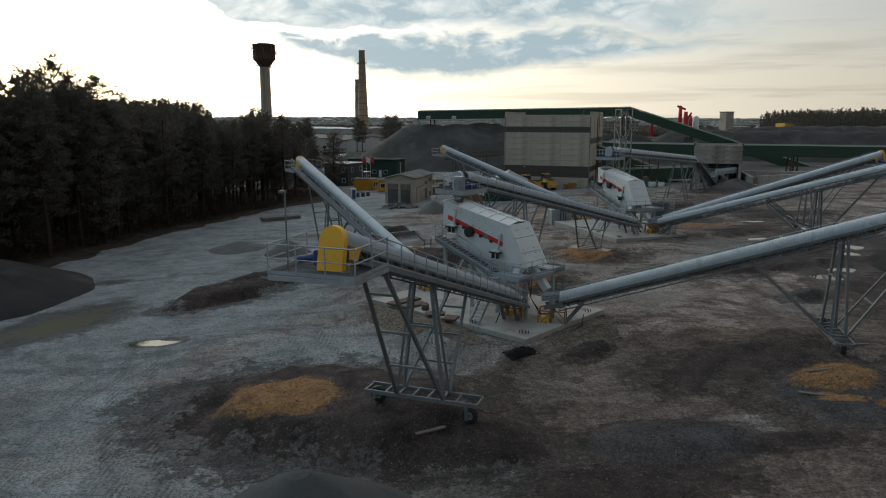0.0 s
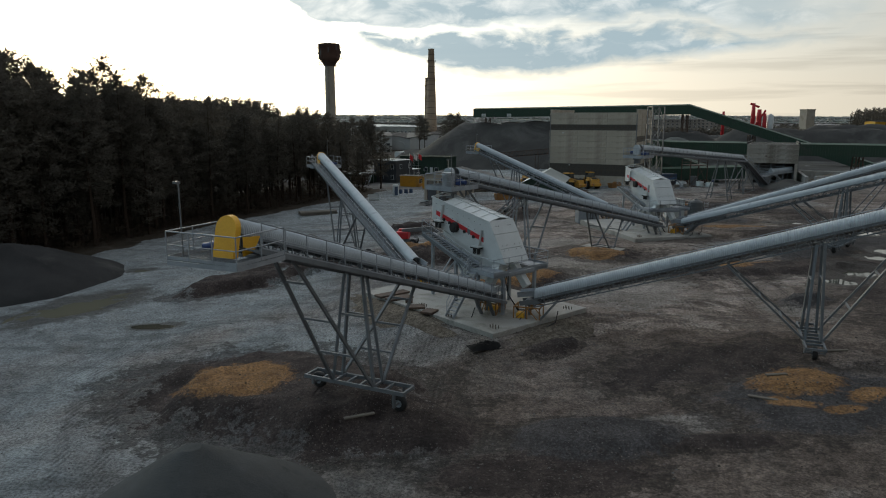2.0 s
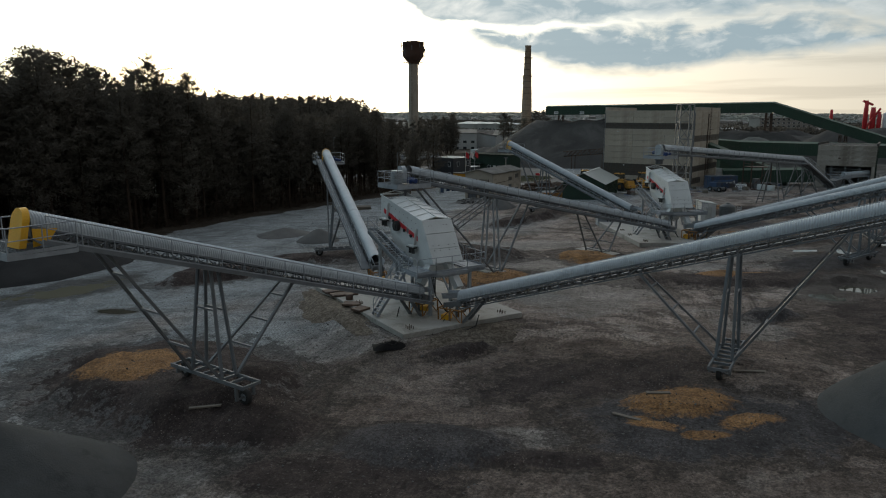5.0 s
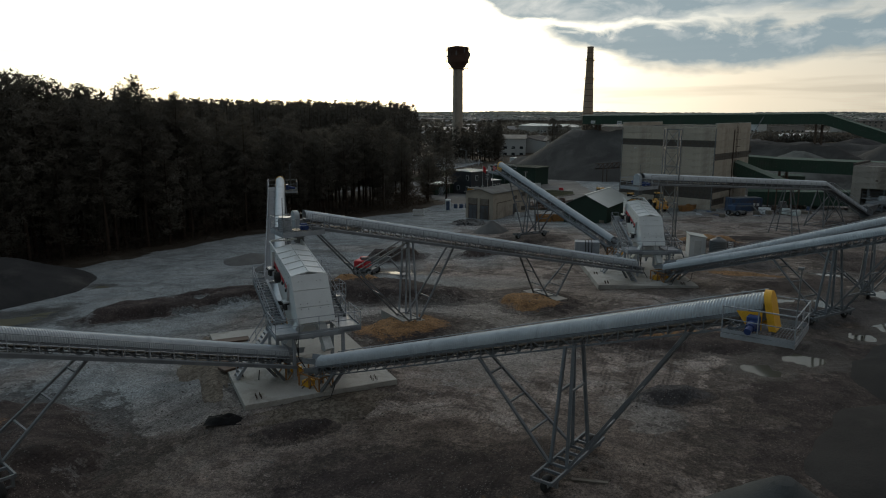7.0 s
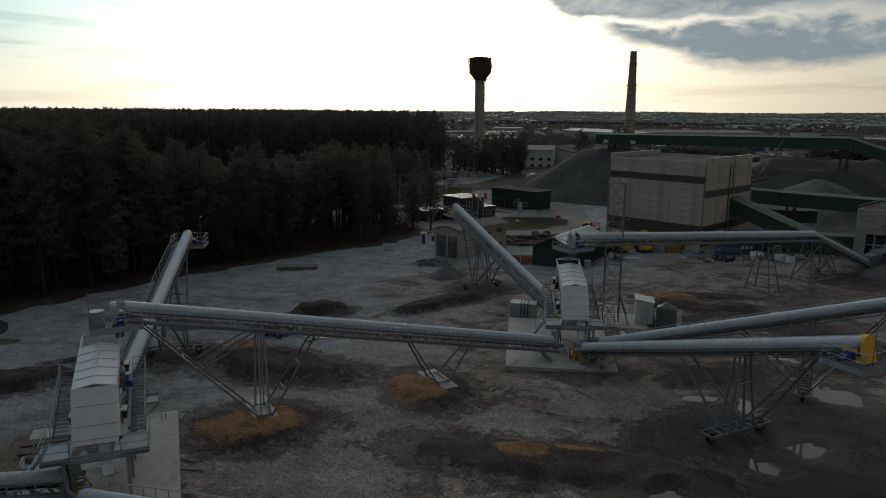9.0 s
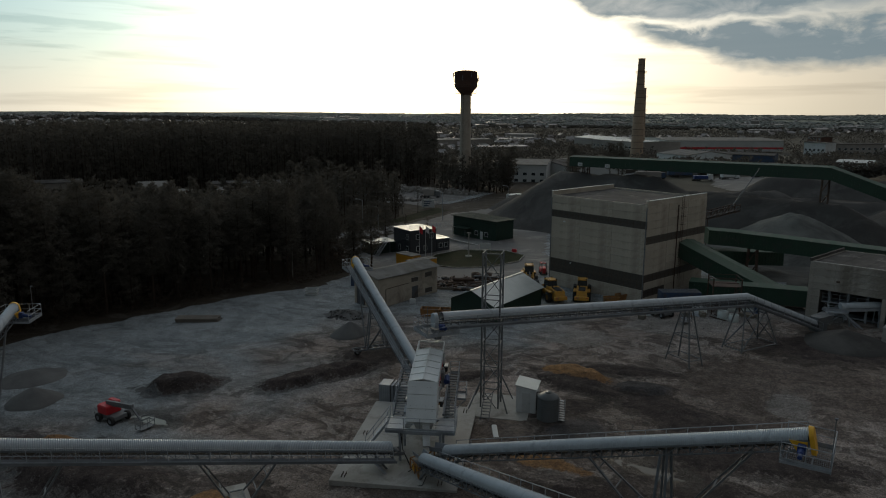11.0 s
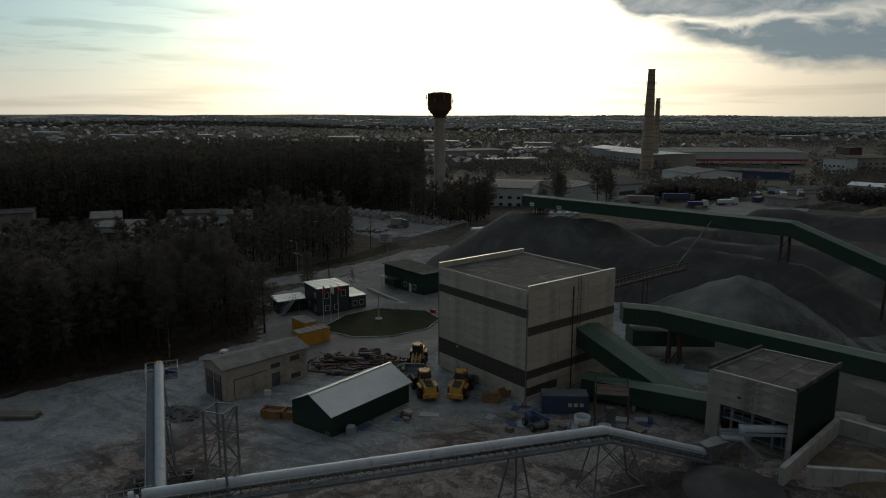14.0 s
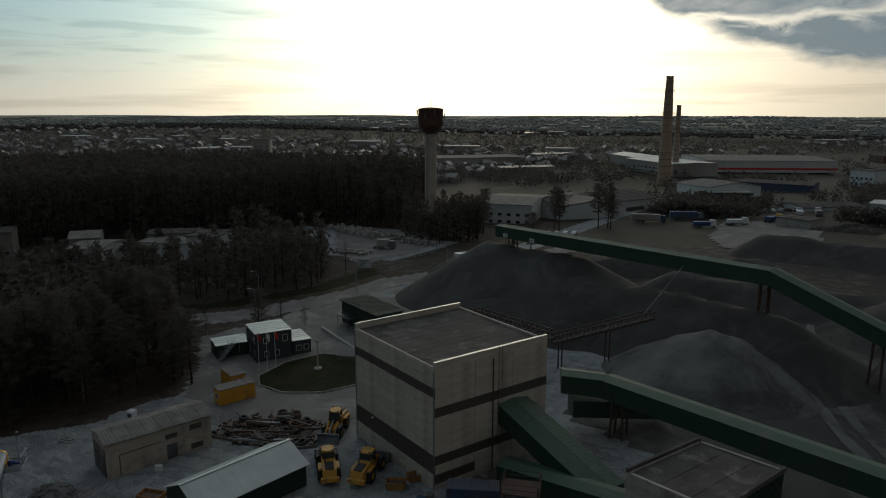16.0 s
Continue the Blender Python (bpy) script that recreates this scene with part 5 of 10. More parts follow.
    vs = [(hx - 0.06 + (top - z) * lean, y, z) for y, z in out] + [(hx + 0.22 + (top - z) * lean, y * 0.97, z) for y, z in out]
    g.add(vs, [tuple(range(m, 2 * m))[::-1], tuple(range(m))] + [(i, i + 1, i + 1 + m, i + m) for i in range(m - 1)])
    g.prism([(hx - 1.0, top - 0.95), (hx + 0.02, top - 0.85), (hx + 0.02, top - 1.62), (hx - 0.55, top - 1.55)], -0.56, -0.50)
    g.prism([(hx - 1.0, top - 0.95), (hx + 0.02, top - 0.85), (hx + 0.02, top - 1.62), (hx - 0.55, top - 1.55)], 0.50, 0.56)
    part("head_guard", g, YELLOW, root, "yellow arched steel head guard")
    part("head_drum", Geo().cyl((hx - 0.1, -0.46, z1 - 0.95), (hx - 0.1, 0.46, z1 - 0.95), 0.27, 16), STEEL, root)
    zd = z1 - 1.62
    g = Geo()
    for x0, x1, y0, y1 in ((hx - 1.3, hx + 1.45, near, -0.62), (hx - 1.3, hx + 1.45, 0.62, 1.5), (hx + 0.42, hx + 1.45, -0.62, 0.62)):
        part("deck_panel", grating(x0, x1, y0, y1, zd), DECK, root, "open galvanised grating deck")
    g.beam((hx - 1.3, near, zd - 0.14), (hx + 1.45, near, zd - 0.09), 0.06, 0.18)
    g.beam((hx - 1.3, 1.5, zd - 0.14), (hx + 1.45, 1.5, zd - 0.09), 0.06, 0.18)
    g.beam((hx + 1.45, near, zd - 0.14), (hx + 1.45, 1.5, zd - 0.09), 0.06, 0.18)
    g.beam((hx - 1.3, near, zd - 0.14), (hx - 1.3, 1.5, zd - 0.09), 0.06, 0.18)
    for x in (hx - 1.0, hx + 0.4):
        g.beam((x, near, zd - 0.15), (x, 1.5, zd - 0.15), 0.08, 0.14)
    part("deck_frame", g, GALV, root)
    handrail(root, [(hx - 1.3, near, zd), (hx + 1.45, near, zd), (hx + 1.45, 1.5, zd), (hx - 1.3, 1.5, zd)], every=1.2)
    if motor:
        g = Geo()
        g.cyl((hx - 0.25, -0.75, zd + 0.42), (hx - 0.25, -1.35, zd + 0.30), 0.18, 12)
        g.cyl((hx - 0.25, -1.35, zd + 0.30), (hx - 0.25, -1.75, zd + 0.24), 0.14, 12)
        g.block(hx - 0.5, hx, -1.0, -0.62, zd + 0.1, zd + 0.7, 0.05)
        part("drive_motor", g, BLUE, root, "dark blue geared drive motor")
    g = Geo()
    g.cyl((hx + 1.4, -1.2, zd), (hx + 1.4, -1.2, zd + 3.0), 0.03, 6)
    g.box(hx + 1.3, hx + 1.5, -1.4, -1.2, zd + 2.95, zd + 3.05)
    part("light_pole", g, STEEL, root)
    # wheeled trestle
    c = length * trolley
    ga = ground_at(c, 0)
    zf = ga + 0.68
    g = Geo()
    for x in (c - 0.55, c + 0.55):
        g.beam((x, -3.05, zf), (x, 3.05, zf), 0.10, 0.20)
    for y in (-3.0, -1.9, -1.15, -0.4, 0.4, 1.15, 1.9, 3.0):
        g.beam((c - 0.55, y, zf), (c + 0.55, y, zf), 0.10, 0.14)
    part("trolley_frame", g, DECK, root)
    for y in (-2.48, 2.48):
        gy = ground_at(c, y)
        road_wheel(root, Matrix.Translation((c, y, gy + 0.42)) @ Euler((0, math.pi / 2, 0)).to_matrix().to_4x4() @ Matrix.Scale(0.84, 4))
        g = Geo().cyl((c - 0.6, y, gy + 0.42), (c + 0.6, y, gy + 0.42), 0.06, 8)
        for x in (c - 0.55, c + 0.55):
            g.beam((x, y, gy + 0.36), (x, y, zf), 0.14)
        part("axle", g, STEEL, root)

    def leg_pair(xb, xt, yb=1.25, yt=0.52, wd=0.16, rungs=3):
        tops = pt(xt, 0, -1.27)[2]
        for s in (-1, 1):
            part("leg", Geo().beam((xb, s * yb, zf + 0.05), (xt, s * yt, tops), wd, wd * 0.8), STEEL if abs(xb - xt) > 1 else DECK, root)
        for i in range(1, rungs + 1):
            t = i / (rungs + 0.6)
            y = yb + (yt - yb) * t
            part("rung", Geo().beam((xb + (xt - xb) * t, -y, zf + (tops - zf) * t), (xb + (xt - xb) * t, y, zf + (tops - zf) * t), 0.10), DECK, root)

    leg_pair(c + 0.5, length * 0.89)
    leg_pair(c + 0.45, c + 0.22, rungs=1)
    leg_pair(c - 0.45, c - 0.22, rungs=1)
    leg_pair(c - 0.5, length * 0.48)
    return root


STACK = "galvanised stacker conveyor on a wheeled trestle"
stacker((5.25, 50.9), (-3.95, 25.3), 2.4, 11.1, True, STACK + " with a yellow head guard")
stacker((8.65, 50.0), (34.6, 42.9), 2.45, 11.1, True, STACK + " with a yellow head guard", near=-1.5)
stacker((-1.9, 60.7), (-16.9, 83.5), 2.4, 10.6, False, STACK + " beside the forest lane")
stacker((28.0, 89.6), (49.05, 73.0), 2.3, 11.1, True, STACK + " with a yellow head guard")
stacker((29.0, 91.5), (55.6, 89.3), 2.4, 11.0, True, STACK + " over dark puddles")
stacker((20.5, 103.9), (0.2, 119.9), 2.4, 10.55, False, STACK + " reaching towards the old garage")


def feed_conveyor(tail, head, zt, zh, props, ribs=True):
    dx, dy = head[0] - tail[0], head[1] - tail[1]
    length, yaw = math.hypot(dx, dy), math.atan2(dy, dx)
    zb = gz(*tail)
    root = thing("feed_conveyor", pose(*tail, zb, 0, 0, math.degrees(yaw)), "galvanised covered feed conveyor on fixed steel trestles", "conveyor", "feed conveyors")
    z0, z1 = zt - zb, zh - zb
    pt = conveyor_span(root, 0, z0, length, z1, ribs)
    g = Geo()
    g.cyl((-0.5, -0.4, z0 - 1.0), (-0.5, 0.4, z0 - 1.0), 0.24, 14)
    for s in (-1, 1):
        g.beam((-1.0, 0.5 * s, z0 - 1.05), (0.3, 0.5 * s, z0 - 0.9), 0.08, 0.30)
        g.beam((1.6, 0.5 * s, z0 - 0.8), (0.1, 0.5 * s, -0.3), 0.16)
    part("tail_pulley", g, STEEL, root)
    g = Geo()
    for i in range(9):
        x = 1.9 - i * 0.16
        g.box(x - 0.14, x + 0.10, 0.65, 1.30, 1.55 - i * 0.2, 1.58 - i * 0.2)
    for y in (0.63, 1.32):
        g.beam((2.0, y, 1.65), (0.5, y, -0.25), 0.05, 0.16)
    part("access_stair", g, GALV, root)
    head_station(root, length, z1)
    return root, pt, length, zb, yaw


def head_station(root, hx, z1, dome=True):
    """Head drum hood, delivery box and railed deck at the top of a feed conveyor."""
    zd = z1 - 1.55
    g = Geo()
    sec = arch(0.95, 0.9)
    g.sheet([[(hx + 0.55, y, z1 + z) for y, z in sec], [(hx + 0.95, y * 1.0, z1 + z) for y, z in sec]])
    for x in (hx + 0.55, hx + 0.95):
        g.add([(x, y, z1 + z) for y, z in sec], [tuple(range(len(sec))) if x > hx + 0.7 else tuple(range(len(sec)))[::-1]])
    part("head_hood", g, COVER, root, "rounded galvanised head hood")
    part("head_drum", Geo().cyl((hx + 0.4, -0.45, zd + 0.55), (hx + 0.4, 0.45, zd + 0.55), 0.28, 16), STEEL, root)
    g = Geo()
    for x0, x1, y0, y1 in ((hx - 1.0, hx + 2.4, 0.62, 1.75), (hx + 1.05, hx + 2.4, -1.2, 0.62), (hx - 1.0, hx + 1.05, -1.2, -0.62)):
        part("deck_panel", grating(x0, x1, y0, y1, zd), DECK, root, "open galvanised grating deck")
    for y in (-1.2, 1.75):
        g.beam((hx - 1.0, y, zd - 0.12), (hx + 2.4, y, zd - 0.12), 0.06, 0.28)
    g.beam((hx + 2.4, -1.2, zd - 0.12), (hx + 2.4, 1.75, zd - 0.12), 0.06, 0.28)
    part("deck_frame", g, GALV, root)
    handrail(root, [(hx - 1.0, -1.2, zd), (hx + 2.4, -1.2, zd), (hx + 2.4, 1.75, zd), (hx - 1.0, 1.75, zd)], every=1.1)
    g = Geo()
    g.cyl((hx + 0.4, -0.6, zd + 0.5), (hx + 0.4, -1.1, zd + 0.42), 0.2, 12)
    g.block(hx + 0.15, hx + 0.65, 0.6, 1.1, zd + 0.1, zd + 0.6, 0.05)
    g.cyl((hx + 0.4, 1.1, zd + 0.35), (hx + 0.4, 1.55, zd + 0.35), 0.18, 12)
    part("drive_motor", g, BLUE, root, "dark blue geared drive motor")
    g = Geo()
    if dome:
        for i in range(7):
            g.cyl((hx + 1.9, 0.9, zd + 0.08 + i * 0.17), (hx + 1.9, 0.9, zd + 0.22 + i * 0.17), 0.50, 16)
        part("sheet_drum", g, GALV, root, "stack of rolled corrugated sheet")
    g = Geo()
    g.hexa([(hx + 0.1, -0.42, zd - 0.55), (hx + 0.9, -0.42, zd - 0.55), (hx + 0.9, 0.42, zd - 0.55), (hx + 0.1, 0.42, zd - 0.55), (hx - 0.1, -0.5, zd), (hx + 1.0, -0.5, zd), (hx + 1.0, 0.5, zd), (hx - 0.1, 0.5, zd)])
    g.box(hx + 0.2, hx + 0.8, -0.36, 0.36, zd - 1.05, zd - 0.55)
    part("delivery_chute", g, STEEL, root, "grey steel delivery chute")
    g = Geo()
    g.cyl((hx + 2.35, 1.7, zd), (hx + 2.35, 1.7, zd + 2.8), 0.03, 6)
    part("light_pole", g, STEEL, root)


def trestle(root, pt, gl, xb, back, front, wide=1.15, spread=0.8, wd=0.15):
    """Fixed A-frames from one footing: legs to the points back and front along the belt."""
    for xt in (back, front):
        tz = pt(xt, 0, -1.27)[2]
        e = 0.5 if xt > xb else -0.5
        for s in (-1, 1):
            part("leg", Geo().beam((xb + e, s * wide, gl), (xt, s * 0.52, tz), wd, wd * 0.8), STEEL, root)
        for t in (0.3, 0.62):
            y = wide + (0.52 - wide) * t
            part("rung", Geo().beam((xb + e + (xt - xb - e) * t, -y, gl + (tz - gl) * t), (xb + e + (xt - xb - e) * t, y, gl + (tz - gl) * t), 0.09), STEEL, root)
    g = Geo()
    g.beam((xb - 0.5, -wide, gl + 0.15), (xb + 0.5, -wide, gl + 0.15), 0.1)
    g.beam((xb - 0.5, wide, gl + 0.15), (xb + 0.5, wide, gl + 0.15), 0.1)
    for e in (-0.5, 0.5):
        g.beam((xb + e, -wide, gl + 0.15), (xb + e, wide, gl + 0.15), 0.1)
    part("foot_frame", g, STEEL, root)


def concrete_pad(x, y, lx, ly, yaw, top, label="thick cast concrete footing pad", deep=0.7):
    g = Geo().block(-lx / 2, lx / 2, -ly / 2, ly / 2, -deep, 0, 0.03)
    return solo("concrete_pad", g, CONC, pose(x, y, top, 0, 0, yaw), label, "concrete pad", "concrete pads")


# feed conveyor from the second screen up to the first one
fr, fpt, flen, fzb, fyaw = feed_conveyor((24.7, 89.8), (1.75, 59.4), 2.45, 10.65, ())
for px, py, bk, ft in ((6.6, 67.6, 9.0, 4.5), (17.0, 79.6, 3.2, 3.2)):
    xb = (px - 24.7) * math.cos(fyaw) + (py - 89.8) * math.sin(fyaw)
    top = gz(px, py) + 0.12
    trestle(fr, fpt, top - fzb, xb, xb - ft, xb + bk if px < 10 else xb + 3.0)
    if px < 10:
        for e in (-0.35, 0.35):
            for s in (-1, 1):
                part("leg", Geo().beam((xb + e, s * 1.1, top - fzb), (xb + e * 0.6, s * 0.52, fpt(xb, 0, -1.27)[2]), 0.13), GALV, fr)
    if px < 10:
        # lattice brace from the long legs up to the belt above the footing
        zg, zc, zt = top - fzb, fpt(xb + bk, 0, -1.27)[2], fpt(xb, 0, -1.5)[2]
        for s in (-1, 1):
            lo = Vector((xb + 0.5 + (bk - 0.5) * 0.5, s * 0.83, zg + (zc - zg) * 0.5))
            hi = Vector((xb + 0.3, s * 0.55, zt))
            for lift in (0.0, 0.45):
                part("brace", Geo().beam(lo + Vector((0, 0, lift)), hi + Vector((0, 0, lift - 0.3)), 0.09), STEEL, fr)
            for i in range(1, 6):
                m = lo.lerp(hi, i / 6)
                part("brace_rung", Geo().beam(m, m + Vector((0, 0, 0.45 - 0.3 * i / 6)), 0.06), STEEL, fr)
concrete_pad(6.6, 67.6, 1.9, 5.0, math.degrees(fyaw), gz(6.6, 67.6) + 0.12)
concrete_pad(17.0, 79.6, 1.9, 4.8, math.degrees(fyaw), gz(17.0, 79.6) + 0.12)


def cranked_conveyor():
    """The raw feed conveyor with a crank, from the hopper house to the second screen."""
    tail, head = (56.5, 147.2), (23.95, 100.3)
    bend = (49.1, 135.2)
    dx, dy = head[0] - tail[0], head[1] - tail[1]
    length, yaw = math.hypot(dx, dy), math.atan2(dy, dx)
    zb = gz(*tail)
    xb = (bend[0] - tail[0]) * math.cos(yaw) + (bend[1] - tail[1]) * math.sin(yaw)
    root = thing("feed_conveyor", pose(*tail, zb, 0, 0, math.degrees(yaw)), "cranked galvanised covered conveyor from the hopper house", "conveyor", "feed conveyors")
    p1 = conveyor_span(root, 0, 2.55 - zb, xb, 7.95 - zb, False)
    p2 = conveyor_span(root, xb, 7.95 - zb, length, 11.1 - zb, False)
    head_station(root, length, 11.1 - zb, dome=False)

    def gl(x, y=0.0):
        return gz(tail[0] + x * math.cos(yaw) - y * math.sin(yaw), tail[1] + x * math.sin(yaw) + y * math.cos(yaw)) - zb
    # tall A-frame, and a braced tower at the crank
    xa = xb + 10.2
    for s in (-1, 1):
        for e in (-0.9, 0.9):
            part("leg", Geo().beam((xa + e * 1.2, s * 1.9, gl(xa)), (xa + e * 0.3, s * 0.5, p2(xa, 0, -1.27)[2]), 0.14), STEEL, root)
    for t in (0.12, 0.5):
        zz = gl(xa) + (p2(xa, 0, -1.27)[2] - gl(xa)) * t
        k = 1 - t
        for s in (-1, 1):
            part("brace", Geo().beam((xa - 0.9 * k - 0.2, s * (0.5 + 1.4 * k), zz), (xa + 0.9 * k + 0.2, s * (0.5 + 1.4 * k), zz), 0.09), STEEL, root)
            part("brace", Geo().beam((xa + s * (0.9 * k + 0.2), -(0.5 + 1.4 * k), zz), (xa + s * (0.9 * k + 0.2), 0.5 + 1.4 * k, zz), 0.09), STEEL, root)
    x0, x1 = xb - 3.0, xb + 0.8
    for x, top in ((x0, p1(x0, 0, -1.27)[2]), (x1, p2(x1, 0, -1.27)[2])):
        for s in (-1, 1):
            part("leg", Geo().beam((x + (1.2 if x == x1 else -1.6), s * 1.5, gl(x)), (x, s * 0.5, top), 0.15), STEEL, root)
    bars = []
    for s in (-1, 1):
        bars += [((x0 - 1.5, s * 1.45, gl(x0) + 0.3), (x1, s * 0.6, p2(x1, 0, -1.4)[2])), ((x1 + 1.1, s * 1.45, gl(x1) + 0.3), (x0, s * 0.6, p1(x0, 0, -1.4)[2])), ((x0 - 1.5, s * 1.45, gl(x0) + 0.3), (x1 + 1.1, s * 1.45, gl(x1) + 0.3))]
    for x, e in ((x0, -1.5), (x1, 1.1)):
        bars += [((x + e, -1.45, gl(x) + 0.3), (x + e, 1.45, gl(x) + 0.3)), ((x + e, -1.45, gl(x) + 0.3), (x + e * 0.4, 0.9, gl(x) + 3.6))]
    for u, v in bars:
        part("brace", Geo().beam(u, v, 0.10), STEEL, root)
    g = Geo()
    g.box(-1.6, 0.2, -0.7, 0.7, gl(0), 1.1)
    g.hexa([(-2.4, -0.7, 1.1), (0.2, -0.6, 1.1), (0.2, 0.6, 1.1), (-2.4, 0.7, 1.1), (-2.6, -0.9, 2.2), (0.3, -0.7, 2.0), (0.3, 0.7, 2.0), (-2.6, 0.9, 2.2)])
    part("feed_boot", g, STEEL, root, "grey steel feed boot")
    return root


cranked_conveyor()


def screen(x, y, z, yaw, label):
    """A large inclined vibrating screen on a steel frame with walkways. x runs downhill from the feed end."""
    root = thing("vibrating_screen", pose(x, y, z, 0, 0, yaw), label, "screen", "vibrating screens")
    prof = [(-0.2, 8.15), (-0.2, 6.3), (0.8, 5.75), (5.6, 3.95), (6.6, 3.75), (8.0, 3.7), (8.45, 3.75), (6.75, 6.75)]
    for s in (-1, 1):
        y0, y1 = (1.16, 1.22) if s > 0 else (-1.22, -1.16)
        plate = part("side_plate", Geo().prism(prof, y0, y1), WHITE, root, "white bolted side plate")
        g = Geo()
        ys = s * 1.245
        for k in range(10):
            for r in range(3):
                px = 0.35 + k * 0.66
                pz = 7.75 - 0.22 * px - r * 0.62
                g.cyl((px, s * 1.2, pz), (px, s * 1.25, pz), 0.035, 6)
        part("bolt_field", g, STEEL, plate)
        st = Geo()
        yy0, yy1 = (1.223, 1.232) if s > 0 else (-1.232, -1.223)
        st.prism([(0.3, 7.10), (0.3, 6.72), (6.1, 5.10), (6.1, 5.48)], yy0, yy1)
        part("red_stripe", st, RED, plate, "red stripe along the side plate")
        st = Geo()
        st.prism([(4.15, 6.02), (4.15, 5.70), (4.32, 5.55), (4.50, 5.62), (4.50, 5.92)], yy0 + 0.004 * s, yy1 + 0.006 * s)
        part("emblem", st, STEEL, plate, "small dark emblem on the stripe")
        g = Geo()
        for px in (1.35, 2.05, 3.85, 4.9):
            pz = 6.80 - 0.279 * px
            g.cyl((px, s * 1.2, pz), (px, s * 1.34, pz), 0.13, 10)
        part("tube_end", g, RUBBER, root)
        for px, pz in ((0.95, 6.15), (5.55, 4.62)):
            g = Geo()
            for e in (-0.22, 0.22):
                g.cyl((px + e, s * 1.55, pz - 0.42), (px + e, s * 1.55, pz), 0.13, 9)
            g.box(px - 0.5, px + 0.5, s * 1.55 - 0.2, s * 1.55 + 0.2, pz, pz + 0.10)
            part("spring_unit", g, RUBBER, root, "black coil spring unit")
            g = Geo()
            g.beam((px, s * 1.28, pz), (px + 0.35, s * 1.28, pz + 1.5), 0.28, 0.08)
            g.box(px - 0.4, px + 0.4, min(s * 1.2, s * 1.7), max(s * 1.2, s * 1.7), pz + 0.1, pz + 0.2)
            part("spring_bracket", g, WHITE, root)
    fw = Geo().cyl((2.75, -1.22, 5.95), (2.75, -1.55, 5.95), 0.42, 18)
    fw.cyl((2.75, -1.55, 5.95), (2.75, -1.62, 5.95), 0.26, 12)
    part("flywheel", fw, RUBBER, root, "black flywheel")
    g = Geo().cyl((2.75, 1.22, 5.95), (2.75, 1.5, 5.95), 0.5, 18)
    g.box(2.3, 3.2, 1.3, 1.55, 5.0, 6.4)
    part("drive_guard", g, STEEL, root)
    g = Geo().cyl((2.5, 1.75, 5.75), (3.3, 1.75, 5.55), 0.26, 14)
    g.block(2.4, 2.8, 1.5, 2.0, 5.2, 5.5, 0.04)
    part("drive_motor", g, BLUE, root, "dark blue drive motor")
    # roof: two pitched rows of panels with ribs
    g = Geo()
    n = 5
    for i in range(n):
        a, b = 1.35 + i * 1.05, 1.35 + (i + 1) * 1.05 - 0.03
        for s in (-1, 1):
            q = []
            for px in (a, b):
                zt = 8.12 - (px + 0.2) * 0.2015
                q.append([(px, s * 1.26, zt + 0.02), (px, s * 0.02, zt + 0.26)])
            part("roof_panel", Geo().hexa([q[0][0], q[1][0], q[1][1], q[0][1]] + [(v[0], v[1], v[2] + 0.035) for v in (q[0][0], q[1][0], q[1][1], q[0][1])]), CREAM, root, "pale bolted roof panel")
    g = Geo()
    for i in range(n + 1):
        px = 1.35 + i * 1.05
        zt = 8.12 - (px + 0.2) * 0.2015
        for s in (-1, 1):
            g.beam((px, s * 1.27, zt + 0.08), (px, 0, zt + 0.32), 0.05)
    g.beam((1.35, 0, 7.81 + 0.32), (6.6, 0, 6.75 + 0.32), 0.06)
    for s in (-1, 1):
        g.beam((-0.25, s * 1.24, 8.18), (6.75, s * 1.24, 6.77), 0.10)
    g.beam((-0.25, -1.24, 8.18), (-0.25, 1.24, 8.18), 0.10)
    g.beam((-0.25, -1.24, 8.18), (-0.1, 0.0, 8.45), 0.08)
    g.beam((-0.25, 1.24, 8.18), (-0.1, 0.0, 8.45), 0.08)
    part("roof_ribs", g, WHITE, root)
    g = Geo()
    g.hexa([(-0.15, -1.15, 7.2), (1.3, -1.15, 6.9), (1.3, 1.15, 6.9), (-0.15, 1.15, 7.2), (-0.15, -1.15, 7.24), (1.3, -1.15, 6.94), (1.3, 1.15, 6.94), (-0.15, 1.15, 7.24)])
    part("feed_box", g, RUBBER, root, "dark open feed box")
    part("end_plate", Geo().box(-0.24, -0.18, -1.2, 1.2, 6.3, 7.4), WHITE, root)
    # front hood in three panels
    cuts = [(6.62, 6.86), (7.25, 5.86), (7.85, 4.80), (8.42, 3.80)]
    for (xa, za), (xb2, zb2) in zip(cuts, cuts[1:]):
        g = Geo()
        nx, nz = (za - zb2), (xb2 - xa)
        ln = math.hypot(nx, nz)
        nx, nz = nx / ln * 0.05, nz / ln * 0.05
        zb3, xb3 = zb2 + 0.03, xb2 - 0.015
        g.hexa([(xa, -1.32, za), (xb3, -1.32, zb3), (xb3, 1.32, zb3), (xa, 1.32, za), (xa + nx, -1.32, za + nz), (xb3 + nx, -1.32, zb3 + nz), (xb3 + nx, 1.32, zb3 + nz), (xa + nx, 1.32, za + nz)])
        pn = part("hood_panel", g, WHITE, root, "white front hood panel")
    for s in (-1, 1):
        part("hood_side", Geo().prism([(6.62, 6.86), (8.42, 3.80), (6.9, 3.75), (6.1, 5.0), (6.1, 6.6)], *((1.235, 1.32) if s > 0 else (-1.32, -1.235))), WHITE, root)
    g = Geo()
    for yb in (-0.85, -0.6, 0.45, 0.7):
        g.cyl((6.95, yb, 6.45), (7.0, yb, 6.47), 0.028, 6)
